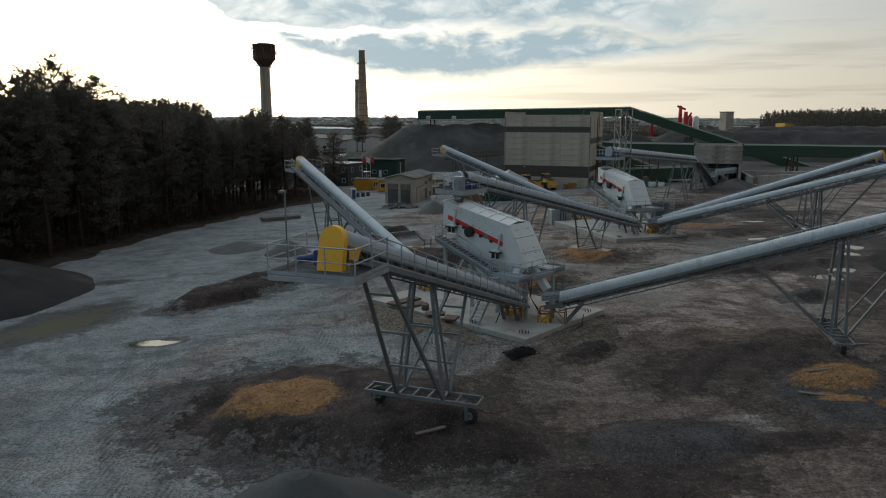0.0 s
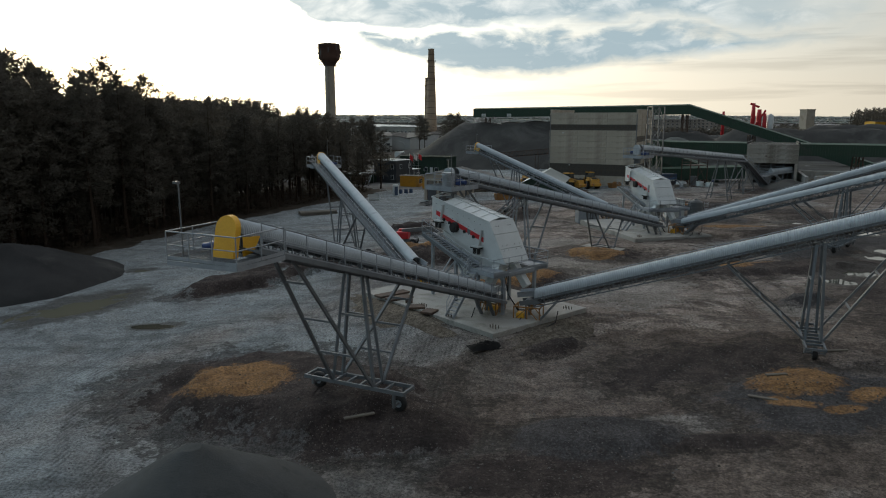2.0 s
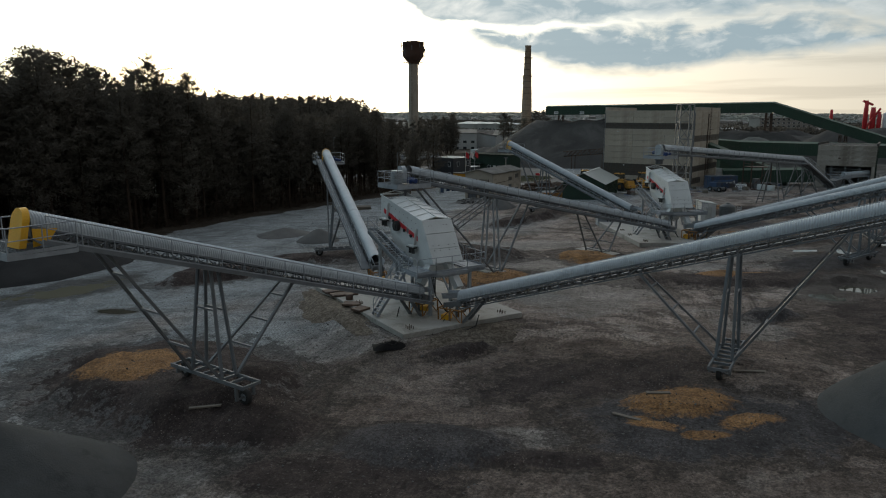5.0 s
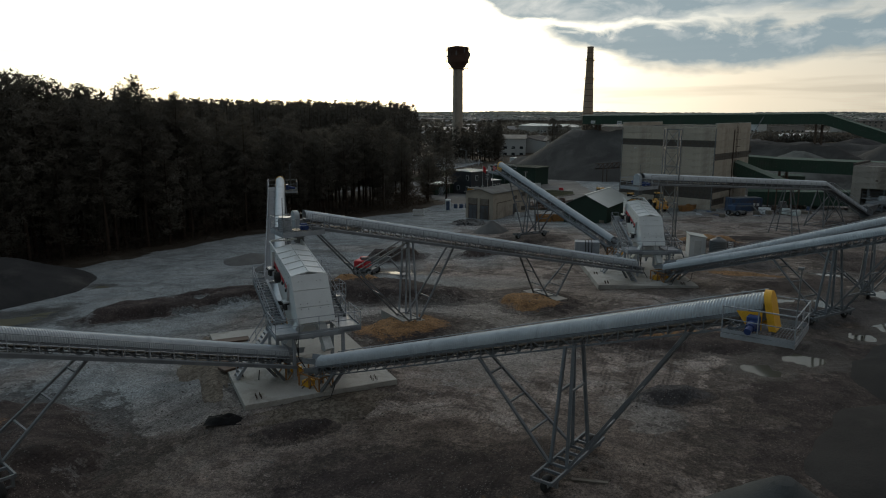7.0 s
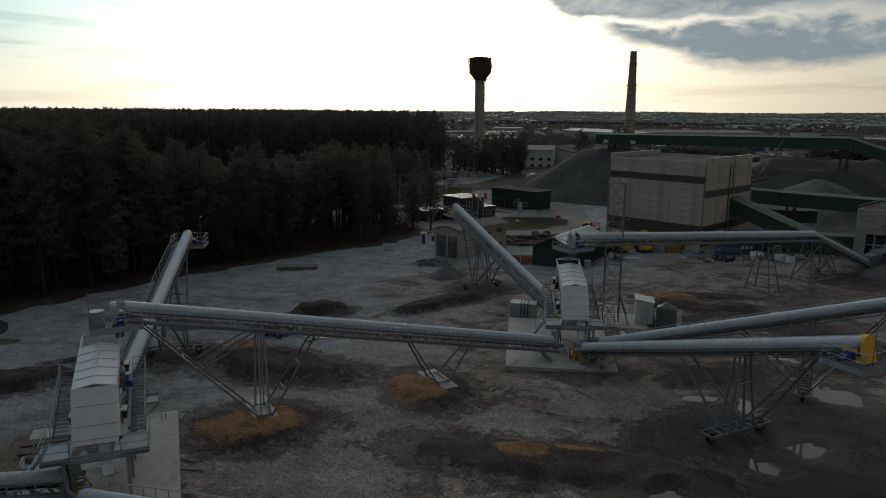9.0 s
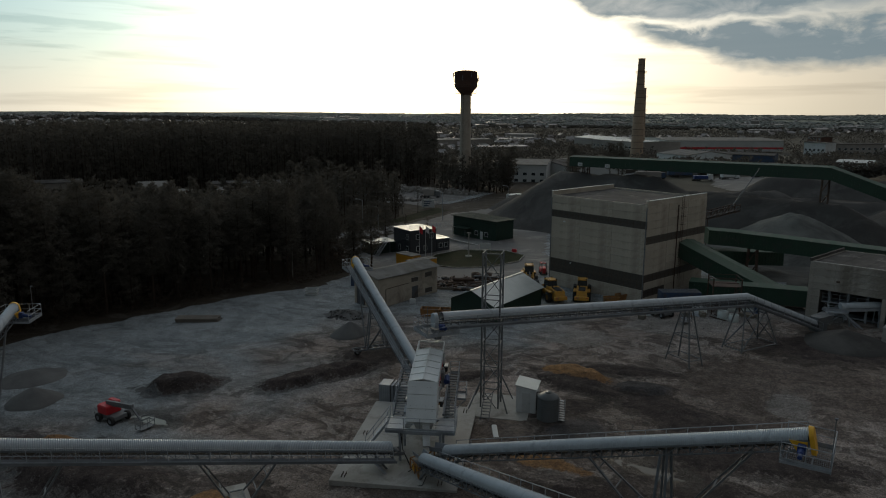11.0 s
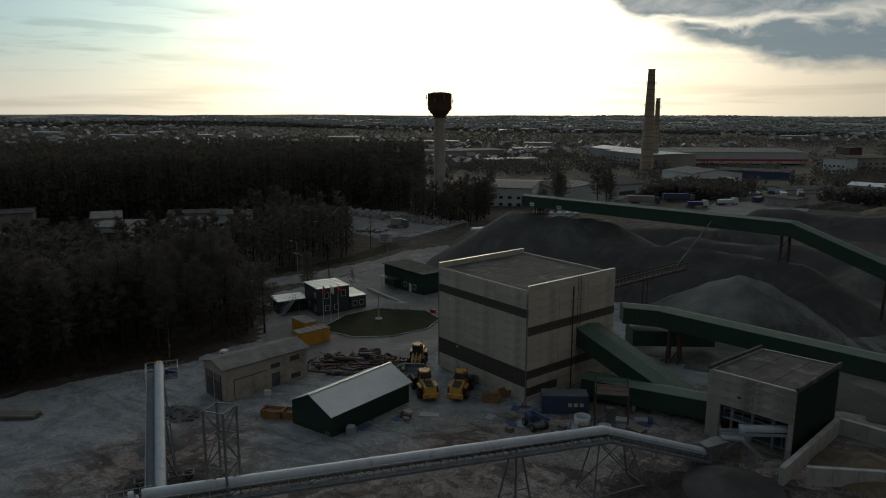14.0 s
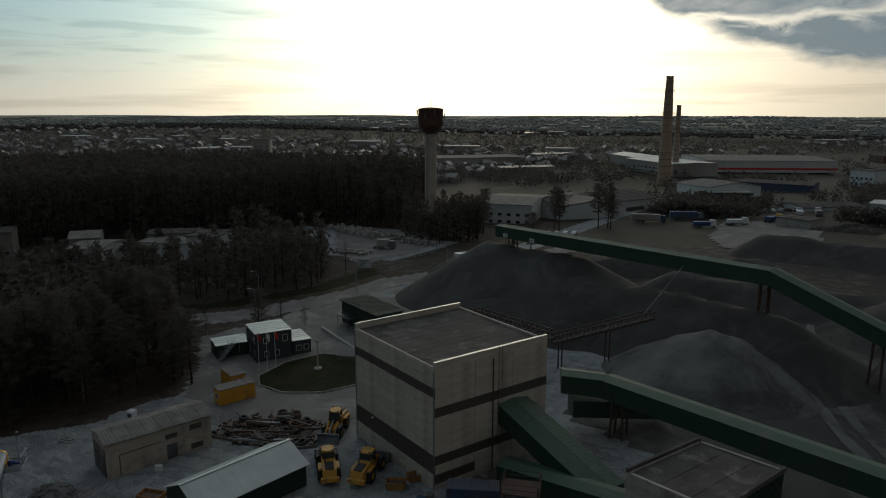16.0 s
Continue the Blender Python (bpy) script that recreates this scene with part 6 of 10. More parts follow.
    for yb in (-0.95, -0.45, 0.4, 0.95):
        for xb2, zb2 in ((7.75, 5.05), (7.95, 4.7)):
            g.cyl((xb2, yb, zb2), (xb2 + 0.05, yb, zb2 + 0.03), 0.03, 6)
    part("hood_bolts", g, STEEL, root)
    # hopper and chutes below
    g = Geo()
    g.hexa([(2.8, -0.7, 2.0), (6.0, -0.7, 2.0), (6.0, 0.7, 2.0), (2.8, 0.7, 2.0), (0.9, -1.1, 5.5), (7.0, -1.1, 3.7), (7.0, 1.1, 3.7), (0.9, 1.1, 5.5)])
    part("under_hopper", g, WHITE, root, "pale steel underflow hopper")
    for (xa, ya, za), (xb2, yb, zb2), wd in (((7.6, 0.35, 3.7), (9.0, 0.6, 1.9), 0.62), ((7.4, -0.9, 3.6), (7.6, -2.0, 2.2), 0.6), ((3.2, 0.2, 2.4), (1.8, 0.6, 2.0), 0.6)):
        part("chute", Geo().beam((xa, ya, za), (xb2, yb, zb2), wd, 0.5), WHITE, root, "white steel chute")
    # frame
    cols = [(0.5, 5.2), (3.4, 3.95), (6.0, 3.1), (8.7, 3.1)]
    for px, pz in cols:
        for s in (-1, 1):
            part("column", Geo().beam((px, s * 1.75, 0), (px, s * 1.75, pz), 0.22), GALV, root)
    g = Geo()
    for s in (-1, 1):
        g.beam((0.5, s * 1.75, 5.2), (6.0, s * 1.75, 3.5), 0.18, 0.28)
        g.beam((6.0, s * 1.75, 3.2), (8.9, s * 1.75, 3.2), 0.18, 0.24)
        g.beam((0.5, s * 1.75, 0.4), (3.4, s * 1.75, 3.4), 0.12)
        g.beam((6.0, s * 1.75, 0.5), (3.4, s * 1.75, 3.4), 0.12)
    for px, pz in cols:
        g.beam((px, -1.75, pz - 0.15), (px, 1.75, pz - 0.15), 0.16, 0.22)
    g.beam((0.5, -1.75, 0.5), (0.5, 1.75, 4.6), 0.10)
    g.beam((8.7, -1.75, 3.2), (8.7, 1.75, 3.2), 0.18, 0.24)
    part("support_frame", g, GALV, root)
    # walkways, platforms, rails, stair
    for s in (-1, 1):
        ya, yb = (1.85, 2.75) if s > 0 else (-2.75, -1.85)
        yo = 2.75 * s
        g = Geo()
        m = 17
        for i in range(m):
            t = i / m
            px, pz = 0.3 + 5.9 * t, 5.35 - 2.05 * t
            g.box(px, px + 0.33, ya, yb, pz - 0.05, pz)
        for yr in (ya, yb):
            g.beam((0.3, yr, 5.22), (6.3, yr, 3.15), 0.06, 0.26)
        for px, pz in ((1.2, 5.0), (3.2, 4.3), (5.2, 3.6)):
            g.beam((px, 1.75 * s, pz - 0.9), (px, yo, pz - 0.2), 0.08)
        part("stair_walkway", g, DECK, root, "stepped grating walkway")
        handrail(root, [(0.3, yo, 5.35), (6.3, yo, 3.3)], every=1.2)
        handrail(root, [(0.3, 1.9 * s, 5.35), (0.3, yo, 5.35)], every=1.0)
        g = Geo()
        ye, ys2 = (3.0, 1.4) if s > 0 else (-3.0, -1.4)
        g.box(6.2, 8.95, min(ye, ys2), max(ye, ys2), 3.24, 3.30)
        g.beam((6.2, ye, 3.18), (8.95, ye, 3.18), 0.06, 0.26)
        g.beam((8.95, ys2, 3.18), (8.95, ye, 3.18), 0.06, 0.26)
        part("front_platform", g, GALV, root, "galvanised grating platform")
        handrail(root, [(6.3, ye, 3.3), (8.95, ye, 3.3), (8.95, ys2, 3.3)], every=1.2)
    handrail(root, [(8.95, -1.4, 3.3), (8.95, 1.4, 3.3)], every=1.4)
    part("front_beam", Geo().box(8.72, 8.98, -3.0, 3.0, 3.02, 3.24), GALV, root)
    g = Geo()
    g.box(2.2, 3.8, 2.75, 3.6, 4.05, 4.1)
    g.beam((2.3, 2.75, 3.4), (2.3, 3.6, 4.05), 0.08)
    g.beam((3.7, 2.75, 3.2), (3.7, 3.6, 4.05), 0.08)
    part("motor_platform", g, GALV, root)
    handrail(root, [(2.2, 2.75, 4.1), (2.2, 3.6, 4.1), (3.8, 3.6, 4.1), (3.8, 2.75, 4.1)], every=0.9)
    g = Geo()
    for i in range(12):
        t = i / 12
        g.box(6.35, 7.15, -3.15 - 2.2 * t - 0.2, -3.15 - 2.2 * t, 3.1 - 3.1 * t, 3.13 - 3.1 * t)
    for px in (6.33, 7.17):
        g.beam((px, -3.0, 3.2), (px, -5.4, 0.05), 0.05, 0.2)
    st = part("access_stair", g, GALV, root)
    handrail(root, [(6.33, -3.1, 3.1), (6.33, -5.3, 0.1)], every=1.3, toe=False)
    # cables and a cabinet
    g = Geo()
    for k in range(3):
        pts = [(8.8 + 0.1 * k, -1.7 + 0.1 * k, 3.0), (9.0, -1.5, 1.6), (9.3 + 0.1 * k, -0.8, 0.35), (9.6, 0.4 + 0.2 * k, 0.15), (9.4, 1.0, 0.9)]
        g.rail(pts, 0.03, 5)
    part("cable_loop", g, RUBBER, root, "black hanging cables")
    return root


S1_YAW, S2_YAW = -43.0, -67.6
S1 = (1.03, 57.8, 0.17)
S2 = (23.25, 99.55, -0.06)
screen(*S1, S1_YAW, "large white inclined vibrating screen with a red stripe")
screen(*S2, S2_YAW, "large white inclined vibrating screen near the lattice mast")


def plant_slab(origin, yaw, x0, x1, y0, y1, label):
    g = Geo().block(x0, x1, y0, y1, -1.3, 0, 0.025)
    root = solo("concrete_slab", g, CONC, pose(*origin, 0, 0, yaw), label, "concrete slab", "plant slabs")
    bolt = Geo()
    for i in range(3):
        for j in range(2):
            bolt.cyl((i * 0.28, j * 0.28, 0), (i * 0.28, j * 0.28, 0.22), 0.03, 6)
    bm = bolt.mesh("anchor_bolts", RUST)
    for px, py in ((x1 - 1.2, y0 + 0.9), (x1 - 1.0, y1 - 1.6), (x1 - 5.5, y0 + 0.5), (x0 + 1.0, y1 - 1.2), (x1 - 9, y0 + 0.7)):
        piece("anchor_bolts", bm, root, Matrix.Translation((px, py, 0)))
    return root


plant_slab(S1, S1_YAW, -4.3, 11.65, -5.7, 4.65, "thick pale concrete slab under the first screen")
plant_slab((S2[0], S2[1], 0.32), S2_YAW - 3, -3.2, 13.0, -6.4, 4.2, "pale concrete slab under the second screen")

# ---- buildings ----
def wall_frame(p, q):
    """Pose with x along the wall from p to q, y inwards (left), z up."""
    yaw = math.degrees(math.atan2(q[1] - p[1], q[0] - p[0]))
    return yaw, math.hypot(q[0] - p[0], q[1] - p[1])


PANELS = {}


def panel_mesh(w, h, material):
    key = (round(w, 2), round(h, 2), material.name)
    if key not in PANELS:
        g = Geo()
        b, j = 0.03, 0.02
        o = [(j, j), (w - j, j), (w - j, h - j), (j, h - j)]
        i = [(j + b, j + b), (w - j - b, j + b), (w - j - b, h - j - b), (j + b, h - j - b)]
        g.add([(x, 0.0, z) for x, z in o] + [(x, -0.06, z) for x, z in i], [(4, 5, 6, 7), (0, 1, 5, 4), (1, 2, 6, 5), (2, 3, 7, 6), (3, 0, 4, 7)])
        PANELS[key] = g.mesh("panel", material)
    return PANELS[key]


def panel_wall(root, p, q, z0, z1, strips, material, rows, bays, solid=True):
    """Outer wall from p to q: precast panels in rows, window strips given as (low, high, from, to) shares. Outside is on the right of p to q."""
    yaw, length = wall_frame(p, q)
    m = pose(p[0], p[1], z0, 0, 0, yaw)
    wall = part("wall", Geo().box(0.0, length, 0.0, 0.35, 0.0, z1 - z0), CONC, root)
    wall.matrix_local = root.matrix_world.inverted() @ m
    h = (z1 - z0) / rows
    w = length / bays
    for r in range(rows):
        for b in range(bays):
            mid = (r + 0.5) / rows
            sh = (b + 0.5) / bays
            if any(lo < mid < hi and fa < sh < fb for lo, hi, fa, fb in strips):
                continue
            piece("panel", panel_mesh(w, h, material), wall, Matrix.Translation((b * w, 0, r * h)))
    for lo, hi, fa, fb in strips:
        x0, x1 = length * fa, length * fb
        r0 = round(lo * rows) / rows * (z1 - z0)
        r1 = round(hi * rows) / rows * (z1 - z0)
        n = max(2, int((x1 - x0) / 1.2))
        win = part("window_strip", Geo().box(x0, x1, -0.012, -0.004, r0, r1), DARKWIN, wall, "dark grimy window strip")
        pane = Geo().box(0.03, (x1 - x0) / n - 0.03, -0.03, 0.0, 0.05, r1 - r0 - 0.05).mesh("pane", DARKWIN)
        for i in range(n):
            piece("pane", pane, win, Matrix.Translation((x0 + i * (x1 - x0) / n, -0.012, r0)))
        g = Geo()
        for i in range(n + 1):
            x = x0 + i * (x1 - x0) / n
            g.box(x - 0.025, x + 0.025, -0.055, 0.0, r0, r1)
        g.box(x0, x1, -0.055, 0.0, (r0 + r1) / 2 - 0.02, (r0 + r1) / 2 + 0.02)
        part("window_grille", g, RUST, wall)
    return wall


def crusher_house():
    a, b, c, d = (14.0, 160.2), (32.1, 153.4), (38.5, 170.5), (20.3, 177.4)
    z0, z1 = -0.3, 15.7
    root = thing("crusher_house", pose(32.1, 153.4, z0), "tall windowless precast concrete crusher house with flat roof", "building")
    panel_wall(root, a, b, z0, z1, [(0.772, 0.848, 0, 1), (0.135, 0.29, 0, 1)], PANEL, 13, 3)
    panel_wall(root, b, c, z0, z1, [(0.62, 0.71, 0, 1), (0.22, 0.31, 0, 1), (0.06, 0.145, 0, 0.45)], PANEL, 13, 3)
    panel_wall(root, c, d, z0, z1, [], PANEL, 13, 3)
    panel_wall(root, d, a, z0, z1, [], PANEL, 13, 3)
    g = Geo()
    inv = root.matrix_world.inverted()
    pts = [inv @ Vector((x, y, z1)) for x, y in (a, b, c, d)]
    ctr = sum(pts, Vector()) / 4
    inn = [p + (ctr - p).normalized() * 0.3 for p in pts]
    g.slab([(p.x, p.y) for p in inn], inn[0].z - 0.35, inn[0].z - 0.05)
    part("roof", g, FELT, root, "dark bitumen felt roof")
    seam = Geo()
    for i in range(1, 12):
        t = i / 12
        p, q = inn[0].lerp(inn[1], t), inn[3].lerp(inn[2], t)
        seam.beam((p.x, p.y, p.z - 0.045), (q.x, q.y, q.z - 0.045), 0.16, 0.02)
    part("seam_layer", seam, FELT, root)
    for k, (i, j, hh) in enumerate(((0, 1, 0.12), (1, 2, 0.75), (2, 3, 0.2), (3, 0, 0.75))):
        p, q = pts[i], pts[j]
        mid = (p + q) / 2
        off = (ctr - mid).normalized() * 0.16
        part("parapet", Geo().beam((p.x + off.x, p.y + off.y, p.z + hh / 2), (q.x + off.x, q.y + off.y, q.z + hh / 2), 0.3, hh), PANEL, root)
        if hh > 0.5:
            part("coping", Geo().beam((p.x + off.x, p.y + off.y, p.z + hh + 0.025), (q.x + off.x, q.y + off.y, q.z + hh + 0.025), 0.4, 0.05), PALEROOF, root, "pale metal coping")
    # ladder and downpipe on the long side
    yaw, length = wall_frame(b, c)
    lad = Geo()
    for x in (9.6, 10.2):
        lad.cyl((x, -0.35, 3.0), (x, -0.35, 17.2), 0.03, 6)
    for i in range(46):
        lad.cyl((9.6, -0.35, 3.2 + i * 0.3), (10.2, -0.35, 3.2 + i * 0.3), 0.018, 5)
    for i in range(8):
        zz = 5.2 + i * 1.4
        lad.rail([(9.6, -0.35, zz), (9.5, -0.8, zz), (9.9, -1.05, zz), (10.3, -0.8, zz), (10.2, -0.35, zz)], 0.018, 5)
        lad.beam((9.6, -0.35, zz), (9.6, 0, zz), 0.04)
    ob = part("ladder", lad, RUST, root, "rusty caged ladder")
    ob.matrix_local = inv @ pose(*b, z0, 0, 0, yaw)
    pipe = Geo().cyl((8.9, -0.15, 0.2), (8.9, -0.15, 15.5), 0.09, 8)
    ob = part("downpipe", pipe, RUST, root)
    ob.matrix_local = inv @ pose(*b, z0, 0, 0, yaw)
    cond = Geo().cyl((0, -0.06, 0), (0, -0.06, 15.2), 0.05, 6)
    cond.cyl((-18.9, -0.06, 1.0), (-18.9, -0.06, 15.4), 0.05, 6)
    yaw1, l1 = wall_frame(a, b)
    for x in (0.15, l1 - 0.12):
        ob = part("corner_trim", Geo().box(x - 0.08, x + 0.08, -0.12, -0.05, 0.2, 15.7), STEEL, root)
        ob.matrix_local = inv @ pose(*a, z0, 0, 0, yaw1)
    g = Geo().box(3.0, 3.3, -0.35, 0, 11.6, 11.8)
    g.cyl((4.8, -0.3, 4.6), (4.8, 0, 4.6), 0.12, 8)
    ob = part("wall_lamp", g, WHITE, root)
    ob.matrix_local = inv @ pose(*a, z0, 0, 0, yaw1)
    return root


crusher_house()


def hopper_house():
    a, b, c, d = (55.2, 154.3), (64.8, 151.9), (68.6, 163.7), (59.6, 165.6)
    z0, z1 = 0.2, 9.3
    root = thing("hopper_house", pose(55.2, 154.3, z0), "small grey panel hopper house with a green side wall", "building")
    inv = root.matrix_world.inverted()
    yaw, length = wall_frame(a, b)
    m = inv @ pose(*a, z0, 0, 0, yaw)
    h = (z1 - z0)
    # front with an opening
    ox0, ox1, oz = 1.6, length - 0.6, 5.1
    for nm, x0, x1, za, zb in (("wall", 0, ox0, 0, oz), ("wall", ox1, length, 0, oz), ("wall", 0, length, oz, h)):
        ob = part(nm, Geo().box(x0, x1, 0, 0.3, za, zb), CONC, root)
        ob.matrix_local = m
        n = max(1, round((zb - za) / 1.03))
        pm = panel_mesh(x1 - x0, (zb - za) / n, PANEL2)
        for i in range(n):
            piece("panel", pm, ob, Matrix.Translation((x0, 0, za + i * (zb - za) / n)))
    g = Geo().box(3.6, 4.0, -0.3, 0, 6.5, 6.7)
    ob = part("wall_lamp", g, RUST, root)
    ob.matrix_local = m
    # green clad side
    yaw2, l2 = wall_frame(b, c)
    g = Geo()
    g.box(0, l2, 0, 0.25, 0, h)
    n = int(l2 / 0.25)
    for i in range(n):
        x = i * l2 / n
        g.box(x, x + 0.09, -0.035, 0, 0.1, h)
    ob = part("green_side_wall", g, DKGREEN, root, "dark green profiled sheet wall")
    ob.matrix_local = inv @ pose(*b, z0, 0, 0, yaw2)
    for p, q in ((c, d), (d, a)):
        yw, ln = wall_frame(p, q)
        ob = part("wall", Geo().box(0, ln, 0, 0.3, 0, h), PANEL2, root)
        ob.matrix_local = inv @ pose(*p, z0, 0, 0, yw)
    pts = [inv @ Vector((x, y, z1)) for x, y in (a, b, c, d)]
    g = Geo().slab([(p.x, p.y) for p in pts], h - 0.35, h - 0.12)
    part("roof", g, FELT, root, "dark weathered felt slab roof")
    g = Geo()
    for t in (0.33, 0.66):
        p, q = pts[0].lerp(pts[1], t), pts[3].lerp(pts[2], t)
        g.beam((p.x, p.y, h - 0.11), (q.x, q.y, h - 0.11), 0.35, 0.04)
    part("joint_strip", g, FELT, root)
    for i, j in ((1, 2), (3, 0)):
        p, q = pts[i], pts[j]
        part("parapet", Geo().beam((p.x, p.y, h + 0.15), (q.x, q.y, h + 0.15), 0.3, 0.5), FELT, root)
    # dark floor of the bay with rails and a feeder
    g = Geo()
    for k in range(7):
        g.rail([(1.8 + k * 1.1, 0.9, 3.4), (1.8 + k * 1.1, 0.9, 4.5)], 0.04)
    for k in range(3):
        g.beam((2.6 + k * 2.4, 1.3, 0), (2.6 + k * 2.4, 1.3, 5.0), 0.28)
    for zz in (3.95, 4.5):
        g.rail([(1.7, 0.9, zz), (ox1 - 1.6, 0.9, zz)], 0.045)
    g.box(1.7, ox1 - 1.6, 0.8, 2.6, 3.2, 3.4)
    g.box(2.2, ox1 - 0.3, 1.6, 3.5, 1.2, 1.4)
    ob = part("bay_frame", g, GALV, root)
    ob.matrix_local = m
    return root


hopper_house()


def hopper_feeder():
    """Short covered feeder with railed platform between the hopper house and the cranked conveyor."""
    root = thing("belt_feeder", at(60.6, 152.0, None, 200), "short galvanised belt feeder leaving the hopper house", "feeder")
    zb = 2.1
    part("cover", cover_sheet(-3.8, zb + 1.35, 0.7, zb + 1.0, False, 1.0), COVER, root)
    part("feed_cone", Geo().cyl((0.7, 0, zb + 0.50), (1.3, 0, zb + 0.45), 0.52, 14, 0.62), COVER, root, "galvanised feed cone")
    g = Geo()
    for s in (-1, 1):
        g.beam((-4.2, 0.55 * s, zb + 0.4), (3.4, 0.55 * s, zb - 0.1), 0.1, 0.4)
        g.beam((3.0, 0.7 * s, zb), (3.4, 1.0 * s, -0.1), 0.14)
        g.beam((0.6, 0.6 * s, zb), (0.2, 1.0 * s, -0.1), 0.14)
        g.beam((-3.5, 0.6 * s, zb + 0.2), (-3.5, 0.9 * s, -0.1), 0.14)
        g.beam((3.4, 1.0 * s, 0.1), (0.6, 0.6 * s, zb), 0.09)
    part("frame", g, GALV, root)
    part("platform", Geo().box(1.0, 3.6, 0.7, 2.0, zb - 0.1, zb - 0.05), GALV, root)
    handrail(root, [(1.0, 2.0, zb - 0.05), (3.6, 2.0, zb - 0.05), (3.6, 0.7, zb - 0.05)], every=1.0)
    g = Geo()
    for i in range(10):
        g.box(1.2 - i * 0.24, 1.4 - i * 0.24, 1.1, 1.9, zb - 0.2 - i * 0.26, zb - 0.17 - i * 0.26)
    for y in (1.1, 1.9):
        g.beam((1.4, y, zb - 0.1), (-1.1, y, -0.05), 0.05, 0.2)
    part("access_stair", g, GALV, root)
    return root


hopper_feeder()


def gallery(name, pts, w, h, label, legs=(), mats=None):
    """A clad conveyor gallery along roof-ridge points; legs: shares of each leg along the first span."""
    root = thing(name, pose(pts[0][0], pts[0][1], 0), label, "conveyor gallery", "galleries")
    o = Vector((pts[0][0], pts[0][1], 0))
    for p, q in zip(pts, pts[1:]):
        p, q = Vector(p) - o, Vector(q) - o
        a = (q - p)
        side = Vector((-a.y, a.x, 0)).normalized() * w / 2
        zt = Vector((0, 0, 1))
        sec = [(-1, -h), (1, -h), (1, -0.35), (0, 0), (-1, -0.35)]
        ends = [[e + side * s + zt * z for s, z in sec] for e in (p, q)]
        g = Geo()
        g.add(ends[0] + ends[1], [(0, 1, 2, 3, 4)[::-1], (5, 6, 7, 8, 9), (0, 1, 6, 5), (1, 2, 7, 6), (4, 0, 5, 9)])
        n = int(a.length / 0.55)
        for i in range(n):
            t = (i + 0.5) / n
            c = p.lerp(q, t)
            for s in (-1, 1):
                u = c + side * s * 1.0
                g.beam(u + zt * (-h + 0.05), u + zt * -0.4, 0.06, 0.10)
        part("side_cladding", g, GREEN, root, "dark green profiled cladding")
        g = Geo()
        lift = zt * 0.05
        for s in (-1, 1):
            for e0 in (0,):
                a0, a1 = p + side * s * 1.06 + zt * -0.33, q + side * s * 1.06 + zt * -0.33
                b0, b1 = p + zt * 0.02, q + zt * 0.02
                g.hexa([a0, a1, b1, b0, a0 + lift, a1 + lift, b1 + lift, b0 + lift])
                for i in range(n):
                    t = (i + 0.5) / n
                    g.beam(a0.lerp(a1, t) + lift, b0.lerp(b1, t) + lift, 0.05, 0.03)
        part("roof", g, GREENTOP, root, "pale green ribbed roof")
    for x, y, zt2 in legs:
        zb = gz(x, y) - 0.5
        lx, ly = x - o.x, y - o.y
        for s in (-1, 1):
            for e in (-1, 1):
                part("leg", Geo().beam((lx + s * 0.9, ly + e * 1.1, zb), (lx + s * 0.7, ly + e * 0.9, zt2), 0.28), RUST, root)
        nn = max(2, int((zt2 - zb) / 2.5))
        for i in range(nn):
            za, zc = zb + (zt2 - zb) * i / nn, zb + (zt2 - zb) * (i + 1) / nn
            for u, v in (((-0.8, -1.0, za), (0.8, -1.0, zc)), ((-0.8, 1.0, za), (0.8, 1.0, zc)), ((-0.8, -1.0, zc), (-0.8, 1.0, zc))):
                part("brace", Geo().beam((lx + u[0], ly + u[1], u[2]), (lx + v[0], ly + v[1], v[2]), 0.12), RUST, root)
    return root


gl = gallery("long_gallery", [(-8.0, 241.7, 17.7), (58.2, 220.6, 18.6), (108.0, 204.6, 1.4)], 3.4, 3.0, "long dark green conveyor gallery over the stockpile", ((-3.5, 240.3, 14.6), (57.0, 221.0, 15.5), (75.0, 215.2, 9.6)))
for k in (3.0, 12.0):
    sg = part("sign_plate", Geo().box(k, k + 1.5, 0, 0.05, 0, 0.9), WHITE, gl, "white sign plate with unreadable dark marks")
    sg.matrix_local = pose(0, 0, 0) @ Matrix.Translation((1.7 * -0.304, -1.7 * 0.953 - 0.06, 15.0)) @ pose(0, 0, 0, 0, 0, -17.7)
    bar = part("bar", Geo().box(k + 0.2, k + 1.3, -0.012, 0, 0.35, 0.55), STEEL, sg)
gallery("upper_gallery", [(38.0, 176.5, 9.6), (43.6, 179.3, 9.1), (125.0, 157.5, 8.7)], 3.2, 2.9, "dark green conveyor gallery behind the hopper house", ((46.0, 178.6, 6.2), (84.0, 168.5, 5.9), (110.0, 161.5, 5.9)))
gallery("inclined_gallery", [(35.4, 165.2, 9.5), (51.6, 160.6, 3.3)], 4.8, 2.9, "dark green inclined gallery from the crusher house")
gallery("low_gallery", [(38.5, 158.8, 3.9), (56.5, 158.0, 4.6)], 3.0, 2.8, "low dark green gallery between the two houses", ((47.0, 158.4, 1.5),))
gallery("back_gallery", [(39.0, 178.0, 5.6), (50.0, 186.0, 5.0)], 3.4, 2.8, "dark green gallery end behind the crusher house")


